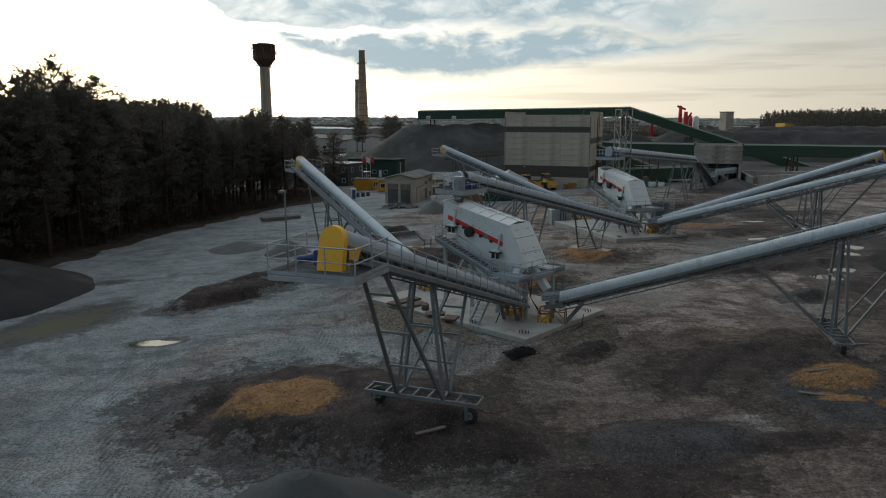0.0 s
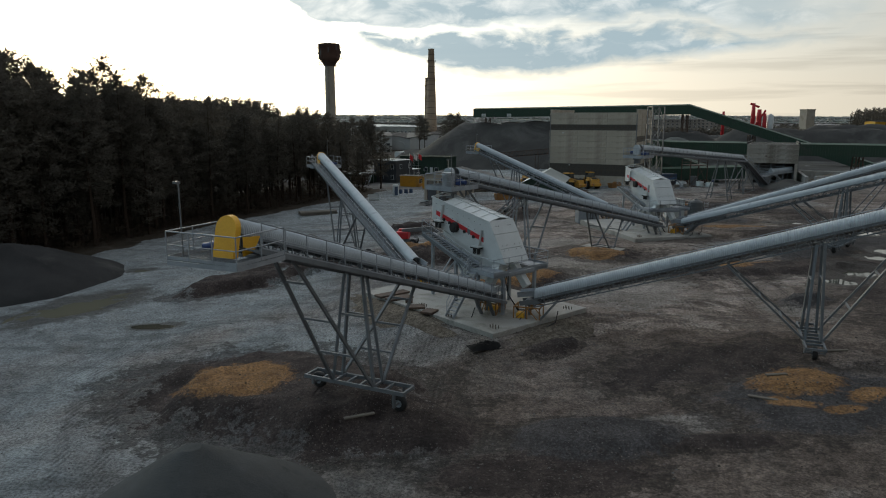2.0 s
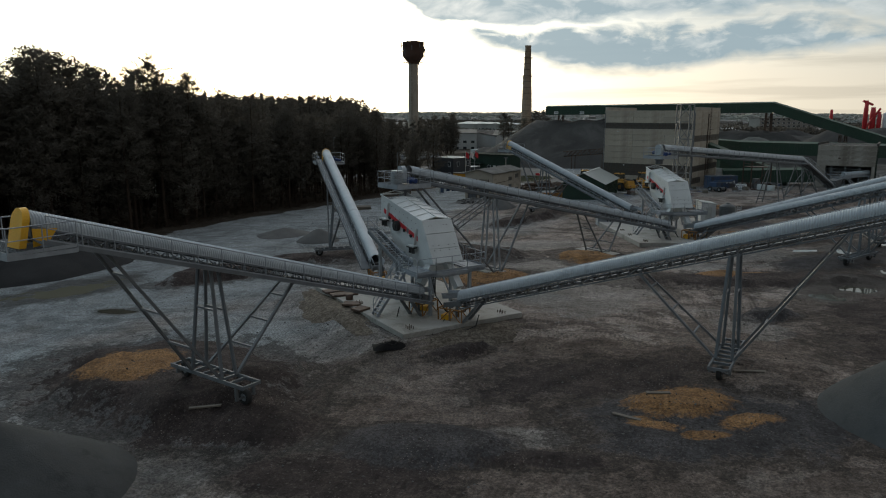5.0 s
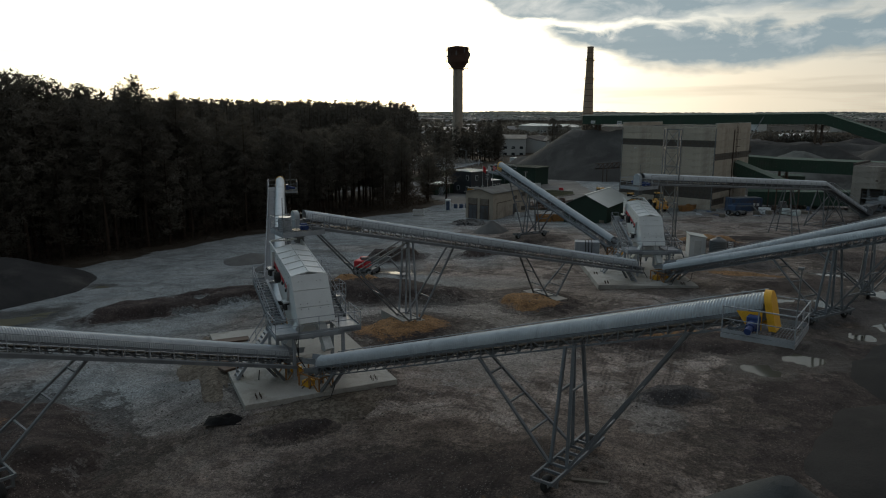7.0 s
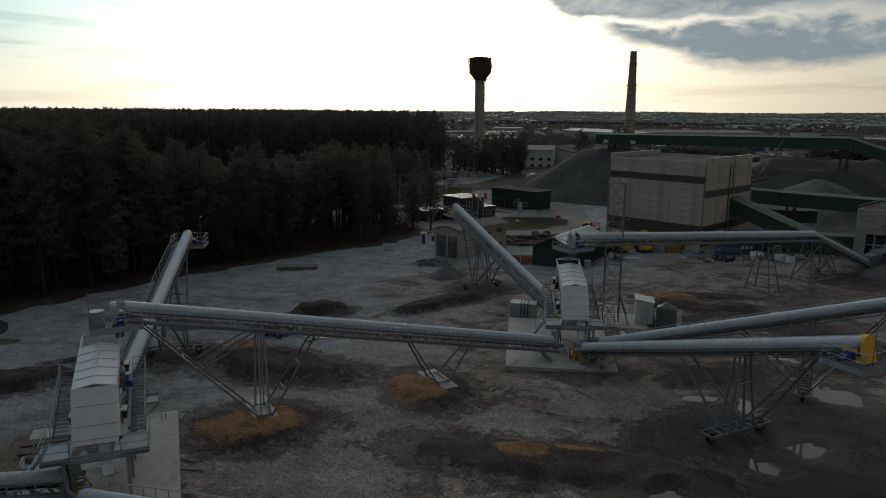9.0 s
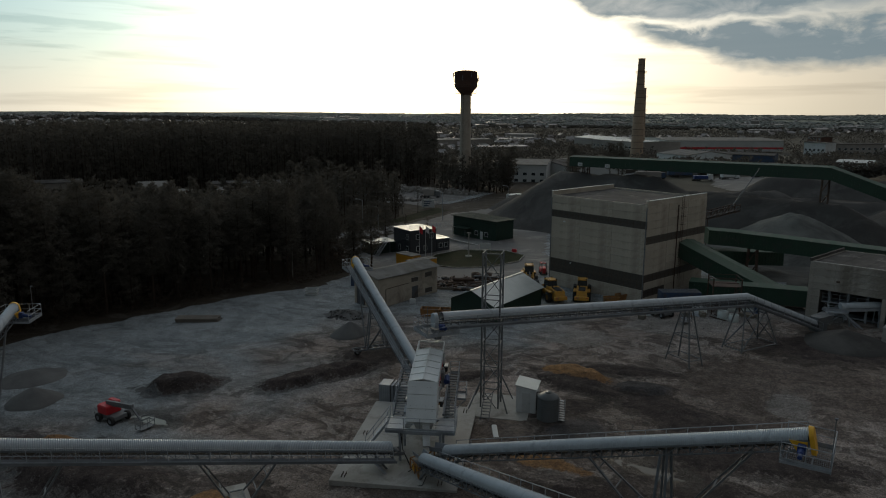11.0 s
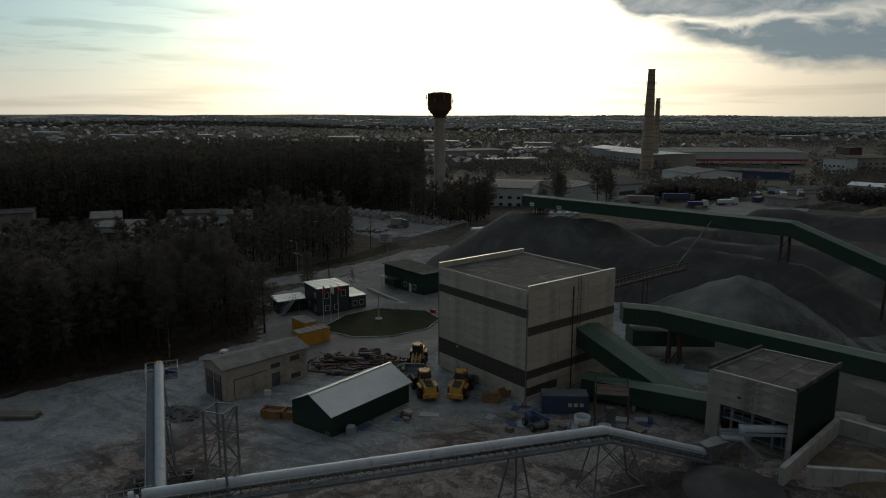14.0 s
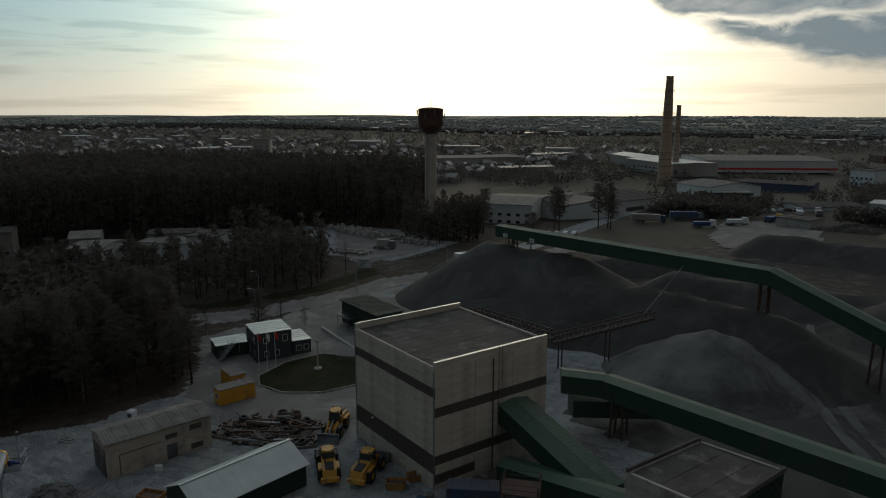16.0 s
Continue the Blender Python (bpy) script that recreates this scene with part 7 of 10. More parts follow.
def truss_conveyor(p, q, w, label, legs=()):
    """An old open lattice conveyor."""
    root = thing("lattice_conveyor", pose(p[0], p[1], 0), label, "conveyor", "old lattice conveyors")
    o = Vector((p[0], p[1], 0))
    a, b = Vector(p) - o, Vector(q) - o
    d = b - a
    side = Vector((-d.y, d.x, 0)).normalized() * w / 2
    n = max(3, round(d.length / 1.6))
    for s in (-1, 1):
        g = Geo()
        for z in (0, 1.5):
            g.beam(a + side * s + Vector((0, 0, z)), b + side * s + Vector((0, 0, z)), 0.16)
        for i in range(n):
            u, v = a.lerp(b, i / n) + side * s, a.lerp(b, (i + 1) / n) + side * s
            g.beam(u, v + Vector((0, 0, 1.5)), 0.11)
            g.beam(v, v + Vector((0, 0, 1.5)), 0.11)
        part("side_truss", g, RUST, root)
    g = Geo()
    g.hexa([a - side * 0.8, b - side * 0.8, b + side * 0.8, a + side * 0.8] + [v + Vector((0, 0, 0.25)) for v in (a - side * 0.8, b - side * 0.8, b + side * 0.8, a + side * 0.8)])
    part("belt", g, BELT, root)
    for t in legs:
        c = a.lerp(b, t)
        wx = c + o
        for s in (-1, 1):
            u = c + side * s
            part("leg", Geo().beam((u.x, u.y, gz(wx.x, wx.y) - 0.5), u, 0.2), RUST, root)
    return root


truss_conveyor((0.8, 213.7, 2.6), (26.5, 199.0, 5.6), 1.8, "rusty old lattice conveyor at the stockpile foot", (0.1, 0.45, 0.85))
truss_conveyor((26.8, 198.2, 5.2), (40.0, 212.3, 8.4), 1.6, "rusty old lattice conveyor climbing the stockpile", (0.08, 0.55))


def garage():
    a, b, c, d = (-11.3, 135.7), (-5.5, 134.2), (-2.2, 147.7), (-8.0, 149.1)
    z0, z1 = -1.45, 3.7
    root = thing("garage", pose(*a, z0), "old beige rendered garage with grey double doors", "garage")
    inv = root.matrix_world.inverted()
    h = z1 - z0
    for k, (p, q) in enumerate(((a, b), (b, c), (c, d), (d, a))):
        yw, ln = wall_frame(p, q)
        m = inv @ pose(*p, z0, 0, 0, yw)
        wl2 = part("wall", Geo().box(0, ln, 0, 0.3, 0, h), RENDERED, root)
        wl2.matrix_local = m
        if k == 0:
            for x in (0.75, 3.3):
                dr = part("door", Geo().box(x, x + 1.75, -0.06, 0, 0.1, 2.75), GDOOR, wl2, "dull grey-blue double door")
                part("door_gap", Geo().box(x + 0.85, x + 0.9, -0.08, -0.06, 0.1, 2.75), RUST, dr)
                part("transom", Geo().box(x, x + 1.75, -0.05, 0, 2.95, 4.0), WOOD, wl2, "boarded transom above the door")
                part("door_frame", Geo().box(x - 0.1, x, -0.09, 0, 0.1, 4.05).box(x + 1.75, x + 1.85, -0.09, 0, 0.1, 4.05).box(x, x + 1.75, -0.09, 0, 2.78, 2.92), RUST, wl2)
        if k == 1:
            part("door", Geo().box(7.6, 9.0, -0.05, 0, 0.1, 2.5), GDOOR, wl2, "dull blue side door")
            for x, zz, w2, h2 in ((7.5, 3.3, 1.6, 0.7), (10.8, 3.6, 1.7, 0.8), (10.9, 0.8, 1.7, 0.8)):
                part("window", Geo().box(x, x + w2, -0.03, 0, zz, zz + h2), DARKWIN, wl2)
                part("window_frame", Geo().box(x - 0.06, x + w2 + 0.06, -0.06, 0, zz - 0.07, zz).box(x - 0.06, x + w2 + 0.06, -0.06, 0, zz + h2, zz + h2 + 0.06), CONC, wl2)
            g = Geo().rail([(1.5, -0.05, 0.0), (1.5, -0.05, 3.2), (6.9, -0.05, 3.3)], 0.05)
            part("pipe", g, RUST, wl2)
    # shallow gable roof of corrugated cement sheets with worn patches
    ym = inv @ pose(*a, z0, 0, 0, wall_frame(a, b)[0])
    w, ln = 6.0, 13.9
    for s in (0, 1):
        for k in range(8):
            g = Geo()
            y0, y1 = -0.35 + k * (ln + 0.7) / 8, -0.35 + (k + 1) * (ln + 0.7) / 8 - 0.02
            nn = 9
            xe, ze, xr, zr = (-0.3, h - 0.05, w / 2, h + 0.75) if s == 0 else (w + 0.3, h - 0.05, w / 2, h + 0.75)
            rows = []
            lift = 0.02 * ((k * 7 + s * 3) % 4)
            for i in range(nn + 1):
                y = y0 + (y1 - y0) * i / nn
                up2 = 0.05 * (i % 2) + lift
                rows.append([(xe, y, ze + up2), ((xe + xr) / 2, y, (ze + zr) / 2 + up2), (xr, y, zr + up2)])
            g.sheet(rows, False)
            g.sheet([[(x, y, z - 0.12) for x, y, z in r[::-1]] for r in rows], False)
            ob = part("roof_sheet", g, ASBEST, root)
            ob.matrix_local = ym
    for y in (-0.02, ln - 0.3):
        g = Geo().prism([(0, h - 0.02), (w / 2, h + 0.72), (w, h - 0.02)], y, y + 0.3)
        ob = part("gable", g, RENDERED, root)
        ob.matrix_local = ym
    return root


garage()


def green_shed():
    ridge0, ridge1 = Vector((11.7, 132.8, 4.15)), Vector((13.8, 147.0, 4.45))
    d = (ridge1 - ridge0)
    ln = math.hypot(d.x, d.y)
    yaw = math.degrees(math.atan2(d.y, d.x))
    z0 = gz(13, 140) - 0.1
    root = thing("green_shed", pose(ridge0.x, ridge0.y, z0, 0, 0, yaw), "dark green sheet-metal shed with a pale metal roof", "shed")
    hr, he, w = 4.35 - z0, 2.55 - z0, 3.8
    for s in (-1, 1):
        g = Geo().box(0.1, ln - 0.1, s * w - 0.04, s * w + 0.04, 0, he)
        for i in range(int(ln / 0.3)):
            g.box(0.2 + i * 0.3, 0.3 + i * 0.3, s * w - 0.065, s * w + 0.065, 0, he - 0.05)
        part("side_wall", g, DKGREEN, root)
    for x in (0.1, ln - 0.18):
        g = Geo()
        n = len("abcde")
        prof = [(-w, 0), (w, 0), (w, he), (0, hr - 0.06), (-w, he)]
        g.add([(x, y, z) for y, z in prof] + [(x + 0.08, y, z) for y, z in prof], [(0, 1, 2, 3, 4)[::-1], (5, 6, 7, 8, 9)] + [(i, (i + 1) % 5, (i + 1) % 5 + 5, i + 5) for i in range(5)])
        part("end_wall", g, DKGREEN, root)
    for s in (-1, 1):
        n = 10
        for i in range(n):
            x0, x1 = -0.3 + i * (ln + 0.6) / n, -0.3 + (i + 1) * (ln + 0.6) / n - 0.012
            pts = [(x0, s * (w + 0.35), he - 0.12), (x1, s * (w + 0.35), he - 0.12), (x1, 0, hr), (x0, 0, hr)]
            if s < 0:
                pts = pts[::-1]
            g = Geo().hexa(pts + [(x, y, z + 0.06) for x, y, z in pts])
            part("roof_sheet", g, PALEROOF, root)
    part("ridge_cap", Geo().beam((-0.32, 0, hr + 0.07), (ln + 0.32, 0, hr + 0.07), 0.4, 0.05), PALEROOF, root)
    return root


green_shed()


def cabin(name, x, y, z, yaw, lx, ly, h, wall, roof, label, windows=(), doors=(), ribs=True, group="", over=0.1, category="container cabin"):
    """A site container: ribbed steel walls, flat roof, windows (side, along, low, w, h)."""
    root = thing(name, pose(x, y, z, 0, 0, yaw), label, category, group)
    g = Geo().block(0, lx, 0, ly, 0.08, h, 0.04)
    if ribs:
        for i in range(int(lx / 0.4)):
            for yy in (-0.025, ly - 0.02):
                g.box(0.25 + i * 0.4, 0.45 + i * 0.4, yy, yy + 0.045, 0.25, h - 0.2)
    part("body", g, wall, root)
    part("base_frame", Geo().box(0.02, lx - 0.02, 0.02, ly - 0.02, 0, 0.1), STEEL, root)
    g = Geo().block(-over, lx + over, -over, ly + over, h, h + 0.12, 0.03)
    for i in range(1, int(lx / 1.2)):
        g.box(i * 1.2 - 0.04, i * 1.2 + 0.04, -over, ly + over, h + 0.12, h + 0.17)
    part("roof", g, roof, root)
    for side, u, zz, w2, h2 in windows:
        wn2 = part("window", {"f": Geo().box(u, u + w2, -0.05, 0.0, zz, zz + h2), "r": Geo().box(lx, lx + 0.05, u, u + w2, zz, zz + h2), "l": Geo().box(-0.05, 0, u, u + w2, zz, zz + h2), "b": Geo().box(u, u + w2, ly, ly + 0.05, zz, zz + h2)}[side], WHITE, root, "white framed window")
        t = 0.08
        part("pane", {"f": Geo().box(u + t, u + w2 - t, -0.058, -0.05, zz + t, zz + h2 - t), "r": Geo().box(lx + 0.05, lx + 0.058, u + t, u + w2 - t, zz + t, zz + h2 - t), "l": Geo().box(-0.058, -0.05, u + t, u + w2 - t, zz + t, zz + h2 - t), "b": Geo().box(u + t, u + w2 - t, ly + 0.05, ly + 0.058, zz + t, zz + h2 - t)}[side], GLASS, wn2)
    for side, u, w2, h2 in doors:
        part("door", {"f": Geo().box(u, u + w2, -0.05, 0, 0.12, h2), "r": Geo().box(lx, lx + 0.05, u, u + w2, 0.12, h2), "l": Geo().box(-0.05, 0, u, u + w2, 0.12, h2)}[side], WHITE, root)
    return root


cabin("yellow_container", -12.5, 157.4, gz(-12, 160), 72, 6.06, 2.44, 2.6, CONTY, ASBEST, "yellow steel site container with a window", [("l", 0.6, 0.9, 1.2, 1.0)], group="yellow containers")
cabin("yellow_container", -21.1, 164.6, gz(-18, 165), -18, 5.0, 2.44, 2.6, CONTY, ASBEST, "yellow site office container with two windows", [("r", 0.2, 0.9, 0.9, 1.1), ("r", 1.3, 0.9, 0.9, 1.1)], group="yellow containers")
cabin("site_office", -30.3, 178.5, gz(-26, 180), -27.6, 7.3, 7.0, 5.7, ANTHRA, PALEROOF, "two-storey anthracite site office with pale ribbed roof", [("f", 5.6, 3.6, 0.9, 1.2), ("f", 5.6, 0.9, 0.9, 1.2), ("f", 2.2, 0.9, 0.9, 1.2), ("r", 1.5, 3.6, 0.9, 1.2), ("r", 5.2, 3.6, 1.0, 1.3), ("r", 1.6, 0.9, 0.9, 1.2), ("r", 3.6, 0.9, 0.9, 1.2)], group="anthracite offices", category="site office")
cabin("office_wing", -26.9, 185.0, gz(-23, 186), -27.6, 7.0, 3.6, 2.9, ANTHRA, PALEROOF, "single-storey anthracite office wing with pale roof", [("r", 0.6, 0.9, 1.0, 1.1), ("r", 2.1, 0.9, 1.0, 1.1)], group="anthracite offices", category="site office")
cabin("bike_shelter", -37.2, 175.2, gz(-34, 176), -27.6, 5.4, 6.6, 2.6, DKGREEN, PALEROOF, "low dark shelter with pale ribbed roof", [("f", 1.0, 0.9, 0.9, 0.9)], group="anthracite offices", category="shelter")


def weigh_hut():
    root = cabin("weighbridge_hut", -27.8, 204.0, gz(-20, 204), -20, 15.4, 6.4, 5.1, DKGREEN, HUTROOF, "low dark green weighbridge hut with sloping roof", [("f", 8.0, 1.0, 1.2, 1.1), ("f", 11.5, 1.0, 1.2, 1.1)], [("f", 10.0, 0.9, 2.1)], category="hut", over=0.5)
    part("awning", Geo().box(2.0, 7.0, -2.4, 0.0, 2.5, 2.6), DKGREEN, root)
    g = Geo()
    for x in (2.2, 6.8):
        g.cyl((x, -2.3, 0), (x, -2.3, 2.5), 0.06, 8)
    part("awning_frame", g, STEEL, root)
    return root


weigh_hut()


def office_stair():
    root = thing("outside_stair", pose(-30.4, 171.9, gz(-30, 172), 0, 0, 84), "galvanised outside stair beside the office", "stair")
    g = Geo()
    for i in range(14):
        g.box(i * 0.25, i * 0.25 + 0.26, 0, 0.9, i * 0.2 + 0.17, i * 0.2 + 0.2)
    for y in (0, 0.9):
        g.beam((0, y, 0.05), (3.5, y, 2.85), 0.05, 0.22)
    part("flight", g, GALV, root)
    for y in (0, 0.9):
        handrail(root, [(0, y, 0.1), (3.5, y, 2.85)], every=1.2, toe=False)
    part("landing", Geo().box(3.5, 4.6, 0, 0.9, 2.8, 2.86), GALV, root)
    part("landing_post", Geo().cyl((4.5, 0.1, 0), (4.5, 0.1, 2.8), 0.05, 8), GALV, root)
    return root


office_stair()


def water_tower():
    x, y, zb = -77.5, 312.0, -5.0
    root = thing("water_tower", pose(x, y, zb), "tall concrete water tower with a rust-red steel tank", "water tower")
    g = Geo().turned([(2.6, 0), (2.45, 6), (2.3, 20), (2.15, 43.0)], 24)
    part("shaft", g, TOWERC, root, "pale ring-cast concrete shaft")
    g = Geo()
    for i in range(1, 14):
        g.turned([(2.52 - i * 0.025, i * 3.0 - 0.05), (2.56 - i * 0.025, i * 3.0), (2.52 - i * 0.025, i * 3.0 + 0.05)], 24)
    part("band_set", g, TOWERC, root)
    g = Geo().turned([(2.2, 42.0), (2.5, 42.6), (3.2, 43.4), (4.5, 45.0), (4.75, 45.8), (4.75, 51.2), (4.85, 51.25), (4.85, 51.45), (2.5, 51.9), (0, 52.0)], 28)
    part("tank", g, TANKRED, root, "rust-red riveted tank")
    g = Geo()
    for zz, r in ((42.6, 4.6), (45.2, 5.5), (47.6, 5.5), (49.9, 5.5)):
        pts = [(r * math.cos(a * math.pi / 10), r * math.sin(a * math.pi / 10), zz) for a in range(21)]
        g.rail(pts, 0.05, 5)
        g.rail([(p[0], p[1], p[2] + 0.9) for p in pts], 0.04, 5)
        for p in pts[:-1:2]:
            g.cyl(p, (p[0], p[1], p[2] + 1.5), 0.06, 5)
            g.beam((p[0] * 0.5, p[1] * 0.5, p[2]), p, 0.1)
    part("gallery_rail", g, RUST, root)
    g = Geo()
    for k in range(9):
        a = k * 0.7
        r = 5.25
        zz = 46.6 + (k % 3) * 1.2
        g.box(r * math.cos(a) - 0.15, r * math.cos(a) + 0.15, r * math.sin(a) - 0.15, r * math.sin(a) + 0.15, zz, zz + 1.9)
    for zz in (41.5, 42.8, 44.0):
        for a in (0.4, 2.6, 4.4):
            g.box(2.5 * math.cos(a) - 0.2, 2.5 * math.cos(a) + 0.2, 2.5 * math.sin(a) - 0.2, 2.5 * math.sin(a) + 0.2, zz, zz + 0.9)
    for px, py, hh in ((0.3, 0.2, 3.2), (-1.6, 0.8, 1.7), (1.8, -0.9, 1.4), (2.6, 1.2, 1.2)):
        g.cyl((px, py, 51.7), (px, py, 51.9 + hh), 0.06, 5)
    part("antenna_ring", g, STEEL, root, "grey antennas round the tank")
    g = Geo()
    for s in (-0.2, 0.2):
        g.cyl((s, -2.75, 1), (s, -2.45, 43), 0.04, 5)
    part("ladder", g, RUST, root)
    return root


water_tower()


def chimney(x, y, zb, top, r0, r1, label):
    h = top - zb
    root = thing("chimney", pose(x, y, zb), label, "chimney", "brick chimneys")
    part("shaft", Geo().turned([(r0, 0), (r0 + (r1 - r0) * 0.5, h * 0.5), (r1, h - 1.0), (r1 * 1.08, h - 0.8), (r1 * 1.08, h), (r1 * 0.8, h), (r1 * 0.7, h - 3)], 20), BRICKM, root)
    g = Geo()
    for i in range(1, 16):
        zz = h * i / 16
        r = r0 + (r1 - r0) * i / 16 + 0.03
        g.turned([(r, zz - 0.15), (r + 0.06, zz), (r, zz + 0.15)], 20)
    part("hoops", g, RUST, root, "iron hoops")
    g = Geo()
    for zz in (h * 0.66, h * 0.86):
        r = r0 + (r1 - r0) * zz / h + 1.1
        pts = [(r * math.cos(a * math.pi / 8), r * math.sin(a * math.pi / 8), zz) for a in range(17)]
        g.rail(pts, 0.09, 5)
        g.rail([(p[0], p[1], p[2] + 1.2) for p in pts], 0.07, 5)
        for p in pts[:-1:2]:
            g.cyl(p, (p[0], p[1], zz + 1.3), 0.07, 5)
            g.beam((p[0] * 0.7, p[1] * 0.7, zz), p, 0.14)
    part("service_gallery", g, RUST, root)
    return root


chimney(-66.0, 585.0, -6.0, 69.5, 5.0, 2.4, "tall tapering brick chimney with iron hoops")
chimney(-79.8, 663.0, -6.0, 50.8, 3.0, 1.7, "second brick chimney further off")


def hall(name, p, q, depth, h, wall, roof, label, gable=1.2, stripe=None, windows=0, zb=-4.5, doors=0, category="warehouse", rows=1):
    """A long hall whose seen front runs from p to q (outside on the right)."""
    yaw, ln = wall_frame(p, q)
    root = thing(name, pose(*p, zb, 0, 0, yaw), label, category, "halls beyond the yard")
    g = Geo()
    prof = [(0, 0), (depth, 0), (depth, h), (depth / 2, h + gable), (0, h)]
    g.add([(0, y, z) for y, z in prof] + [(ln, y, z) for y, z in prof], [(0, 1, 2, 3, 4), (9, 8, 7, 6, 5), (0, 4, 9, 5), (1, 6, 7, 2)])
    part("wall", g, wall, root)
    n = max(3, int(ln / 6))
    for s in (0, 1):
        g = Geo()
        ye, yr = (-0.5, depth / 2) if s == 0 else (depth + 0.5, depth / 2)
        zz = h - 0.5 * gable / (depth / 2)
        pts = [(-0.4, ye, zz), (ln + 0.4, ye, zz), (ln + 0.4, yr, h + gable), (-0.4, yr, h + gable)]
        pts = pts if s == 0 else pts[::-1]
        g.hexa([(a, b, c + 0.05) for a, b, c in pts] + [(a, b, c + 0.25) for a, b, c in pts])
        for i in range(n + 1):
            x = ln * i / n
            g.beam((x, ye, zz + 0.28), (x, yr, h + gable + 0.28), 0.18, 0.10)
        part("roof", g, roof, root)
    if stripe:
        part("stripe", Geo().box(0, ln, -0.06, 0.0, h * 0.22, h * 0.40), stripe, root, "coloured band along the front")
    for r in range(rows):
        for i in range(windows):
            w2 = ln / windows
            zz = (1.2 + r * 3.2) if windows else 0
            wi = part("window", Geo().box(i * w2 + w2 * 0.25, i * w2 + w2 * 0.75, -0.08, 0.0, zz, zz + 1.5), WHITE, root)
            part("pane", Geo().box(i * w2 + w2 * 0.28, i * w2 + w2 * 0.72, -0.1, -0.08, zz + 0.1, zz + 1.4), GLASS, wi)
    # open gates are flat dark panels, the shade inside given as colour
    for i in range(doors):
        w2 = ln / doors
        part("gate", Geo().box(i * w2 + w2 * 0.3, i * w2 + w2 * 0.7, -0.08, 0.0, 0, min(4.2, h * 0.75)), DARKWIN, root, "dark panel painted as the shade inside an open gate")
    return root


hall("grey_office_hall", (-83, 357), (-59, 363), 40, 9.5, LIGHTGREY, ASBEST, "light grey two-storey hall with framed windows", 1.4, windows=6, rows=2)
hall("grey_warehouse", (-52, 379), (-27, 440), 34, 7.5, LIGHTGREY, FELT, "long grey warehouse with a shallow dark roof", 2.6, doors=2)
hall("grey_warehouse", (-76, 406), (-52, 379), 30, 8.0, LIGHTGREY, ASBEST, "grey warehouse gable end by pine trees", 2.0)
hall("white_hall", (-36, 508), (-14, 488), 34, 9.0, WHITE, ASBEST, "pale white steel hall", 2.0, doors=2)
hall("red_band_store", (-65, 705), (28, 757), 84, 9.6, LIGHTGREY, ASBEST, "very long grey store with a red band", 1.5, RED)
hall("blue_hall", (-12, 555), (31, 553), 22, 7.0, BLUE2, FELT, "long blue industrial hall", 1.0, windows=10)
hall("green_office", (-14, 486), (6, 500), 12, 6.5, DKGREEN, PALEROOF, "small green office building with pale roof", 0.6, windows=6, rows=2)
hall("lorry_garage", (38, 447), (62, 468), 18, 6.5, LIGHTGREY, FELT, "grey lorry garage with open bays", 1.0, doors=3)
hall("flat_factory", (-445, 556), (-300, 606), 50, 7.0, WALLS, FELT, "long low factory with a pale front", 0.6, windows=30)
hall("flat_factory", (-300, 606), (-232, 690), 40, 7.5, WALLS, ASBEST, "low factory with a pale cement roof", 0.8, windows=14)
hall("white_block", (-480, 578), (-466, 588), 14, 22.0, WALLS, FELT, "white block tower of the factory", 0.4, windows=3, rows=5)
hall("forest_workshop", (-149, 207), (-139, 213), 16, 6.0, LIGHTGREY, ASBEST, "pale workshop at the edge of the forest", 0.8, doors=1)
hall("forest_workshop", (-140, 227), (-124, 234), 18, 6.0, LIGHTGREY, ASBEST, "pale workshop with open gates under trees", 0.6, doors=2)
hall("forest_workshop", (-124, 234), (-114, 240), 14, 8.5, LIGHTGREY, FELT, "pale two-storey workshop office", 0.4, windows=4, rows=2)
hall("plant_hall", (120, 480), (230, 520), 30, 9.0, BLUE2, FELT, "distant blue hall beyond the stockpiles", 0.8)
hall("apartment_row", (140, 760), (230, 830), 14, 16.0, WALLS, FELT, "distant pale apartment row", 0.4, windows=16, rows=5)
hall("apartment_row", (60, 640), (100, 670), 12, 12.0, WALLS, FELT, "distant pale brick block with windows", 0.4, windows=10, rows=3)
hall("woodland_hall", (-143.5, 232.5), (-131.0, 244.5), 10, 7.6, WALLS, FELT, "pale two-storey house in a forest clearing", 0.5, windows=5, rows=2, category="house")
hall("woodland_hall", (-159.5, 213.5), (-154.0, 221.5), 16, 7.0, WALLS, ASBEST, "pale gabled shed in a forest clearing", 1.4, doors=1, category="shed")
hall("woodland_hall", (-187.0, 190.0), (-178.0, 204.0), 14, 9.0, WALLS, FELT, "pale block at the edge of a forest clearing", 0.4, windows=4, rows=1, category="house")
hall("long_store", (-130, 690), (-75, 640), 40, 10.0, WALLS, PALEROOF, "old factory wing beside the chimneys", 0.8, windows=12, rows=2)
hall("long_store", (-170, 760), (-110, 700), 30, 9.0, WALLS, PALEROOF, "factory wing with a bright sloping roof", 2.0)

# ---- trees ----
def blade(g, c, size, rnd, flat=0.5):
    """One spray of needles: a pointed sliver."""
    a = rnd.uniform(0, 2 * math.pi)
    e = rnd.uniform(-0.25, 0.9)
    d = Vector((math.cos(a) * math.cos(e), math.sin(a) * math.cos(e), math.sin(e)))
    s = d.cross(Vector((rnd.uniform(-1, 1), rnd.uniform(-1, 1), rnd.uniform(-1, 1))))
    if s.length < 1e-3:
        return
    s = s.normalized() * size * flat * 0.5
    g.add([c - s, c + s, c + d * size + Vector((0, 0, 0.12 * size))], [(0, 1, 2)], False)


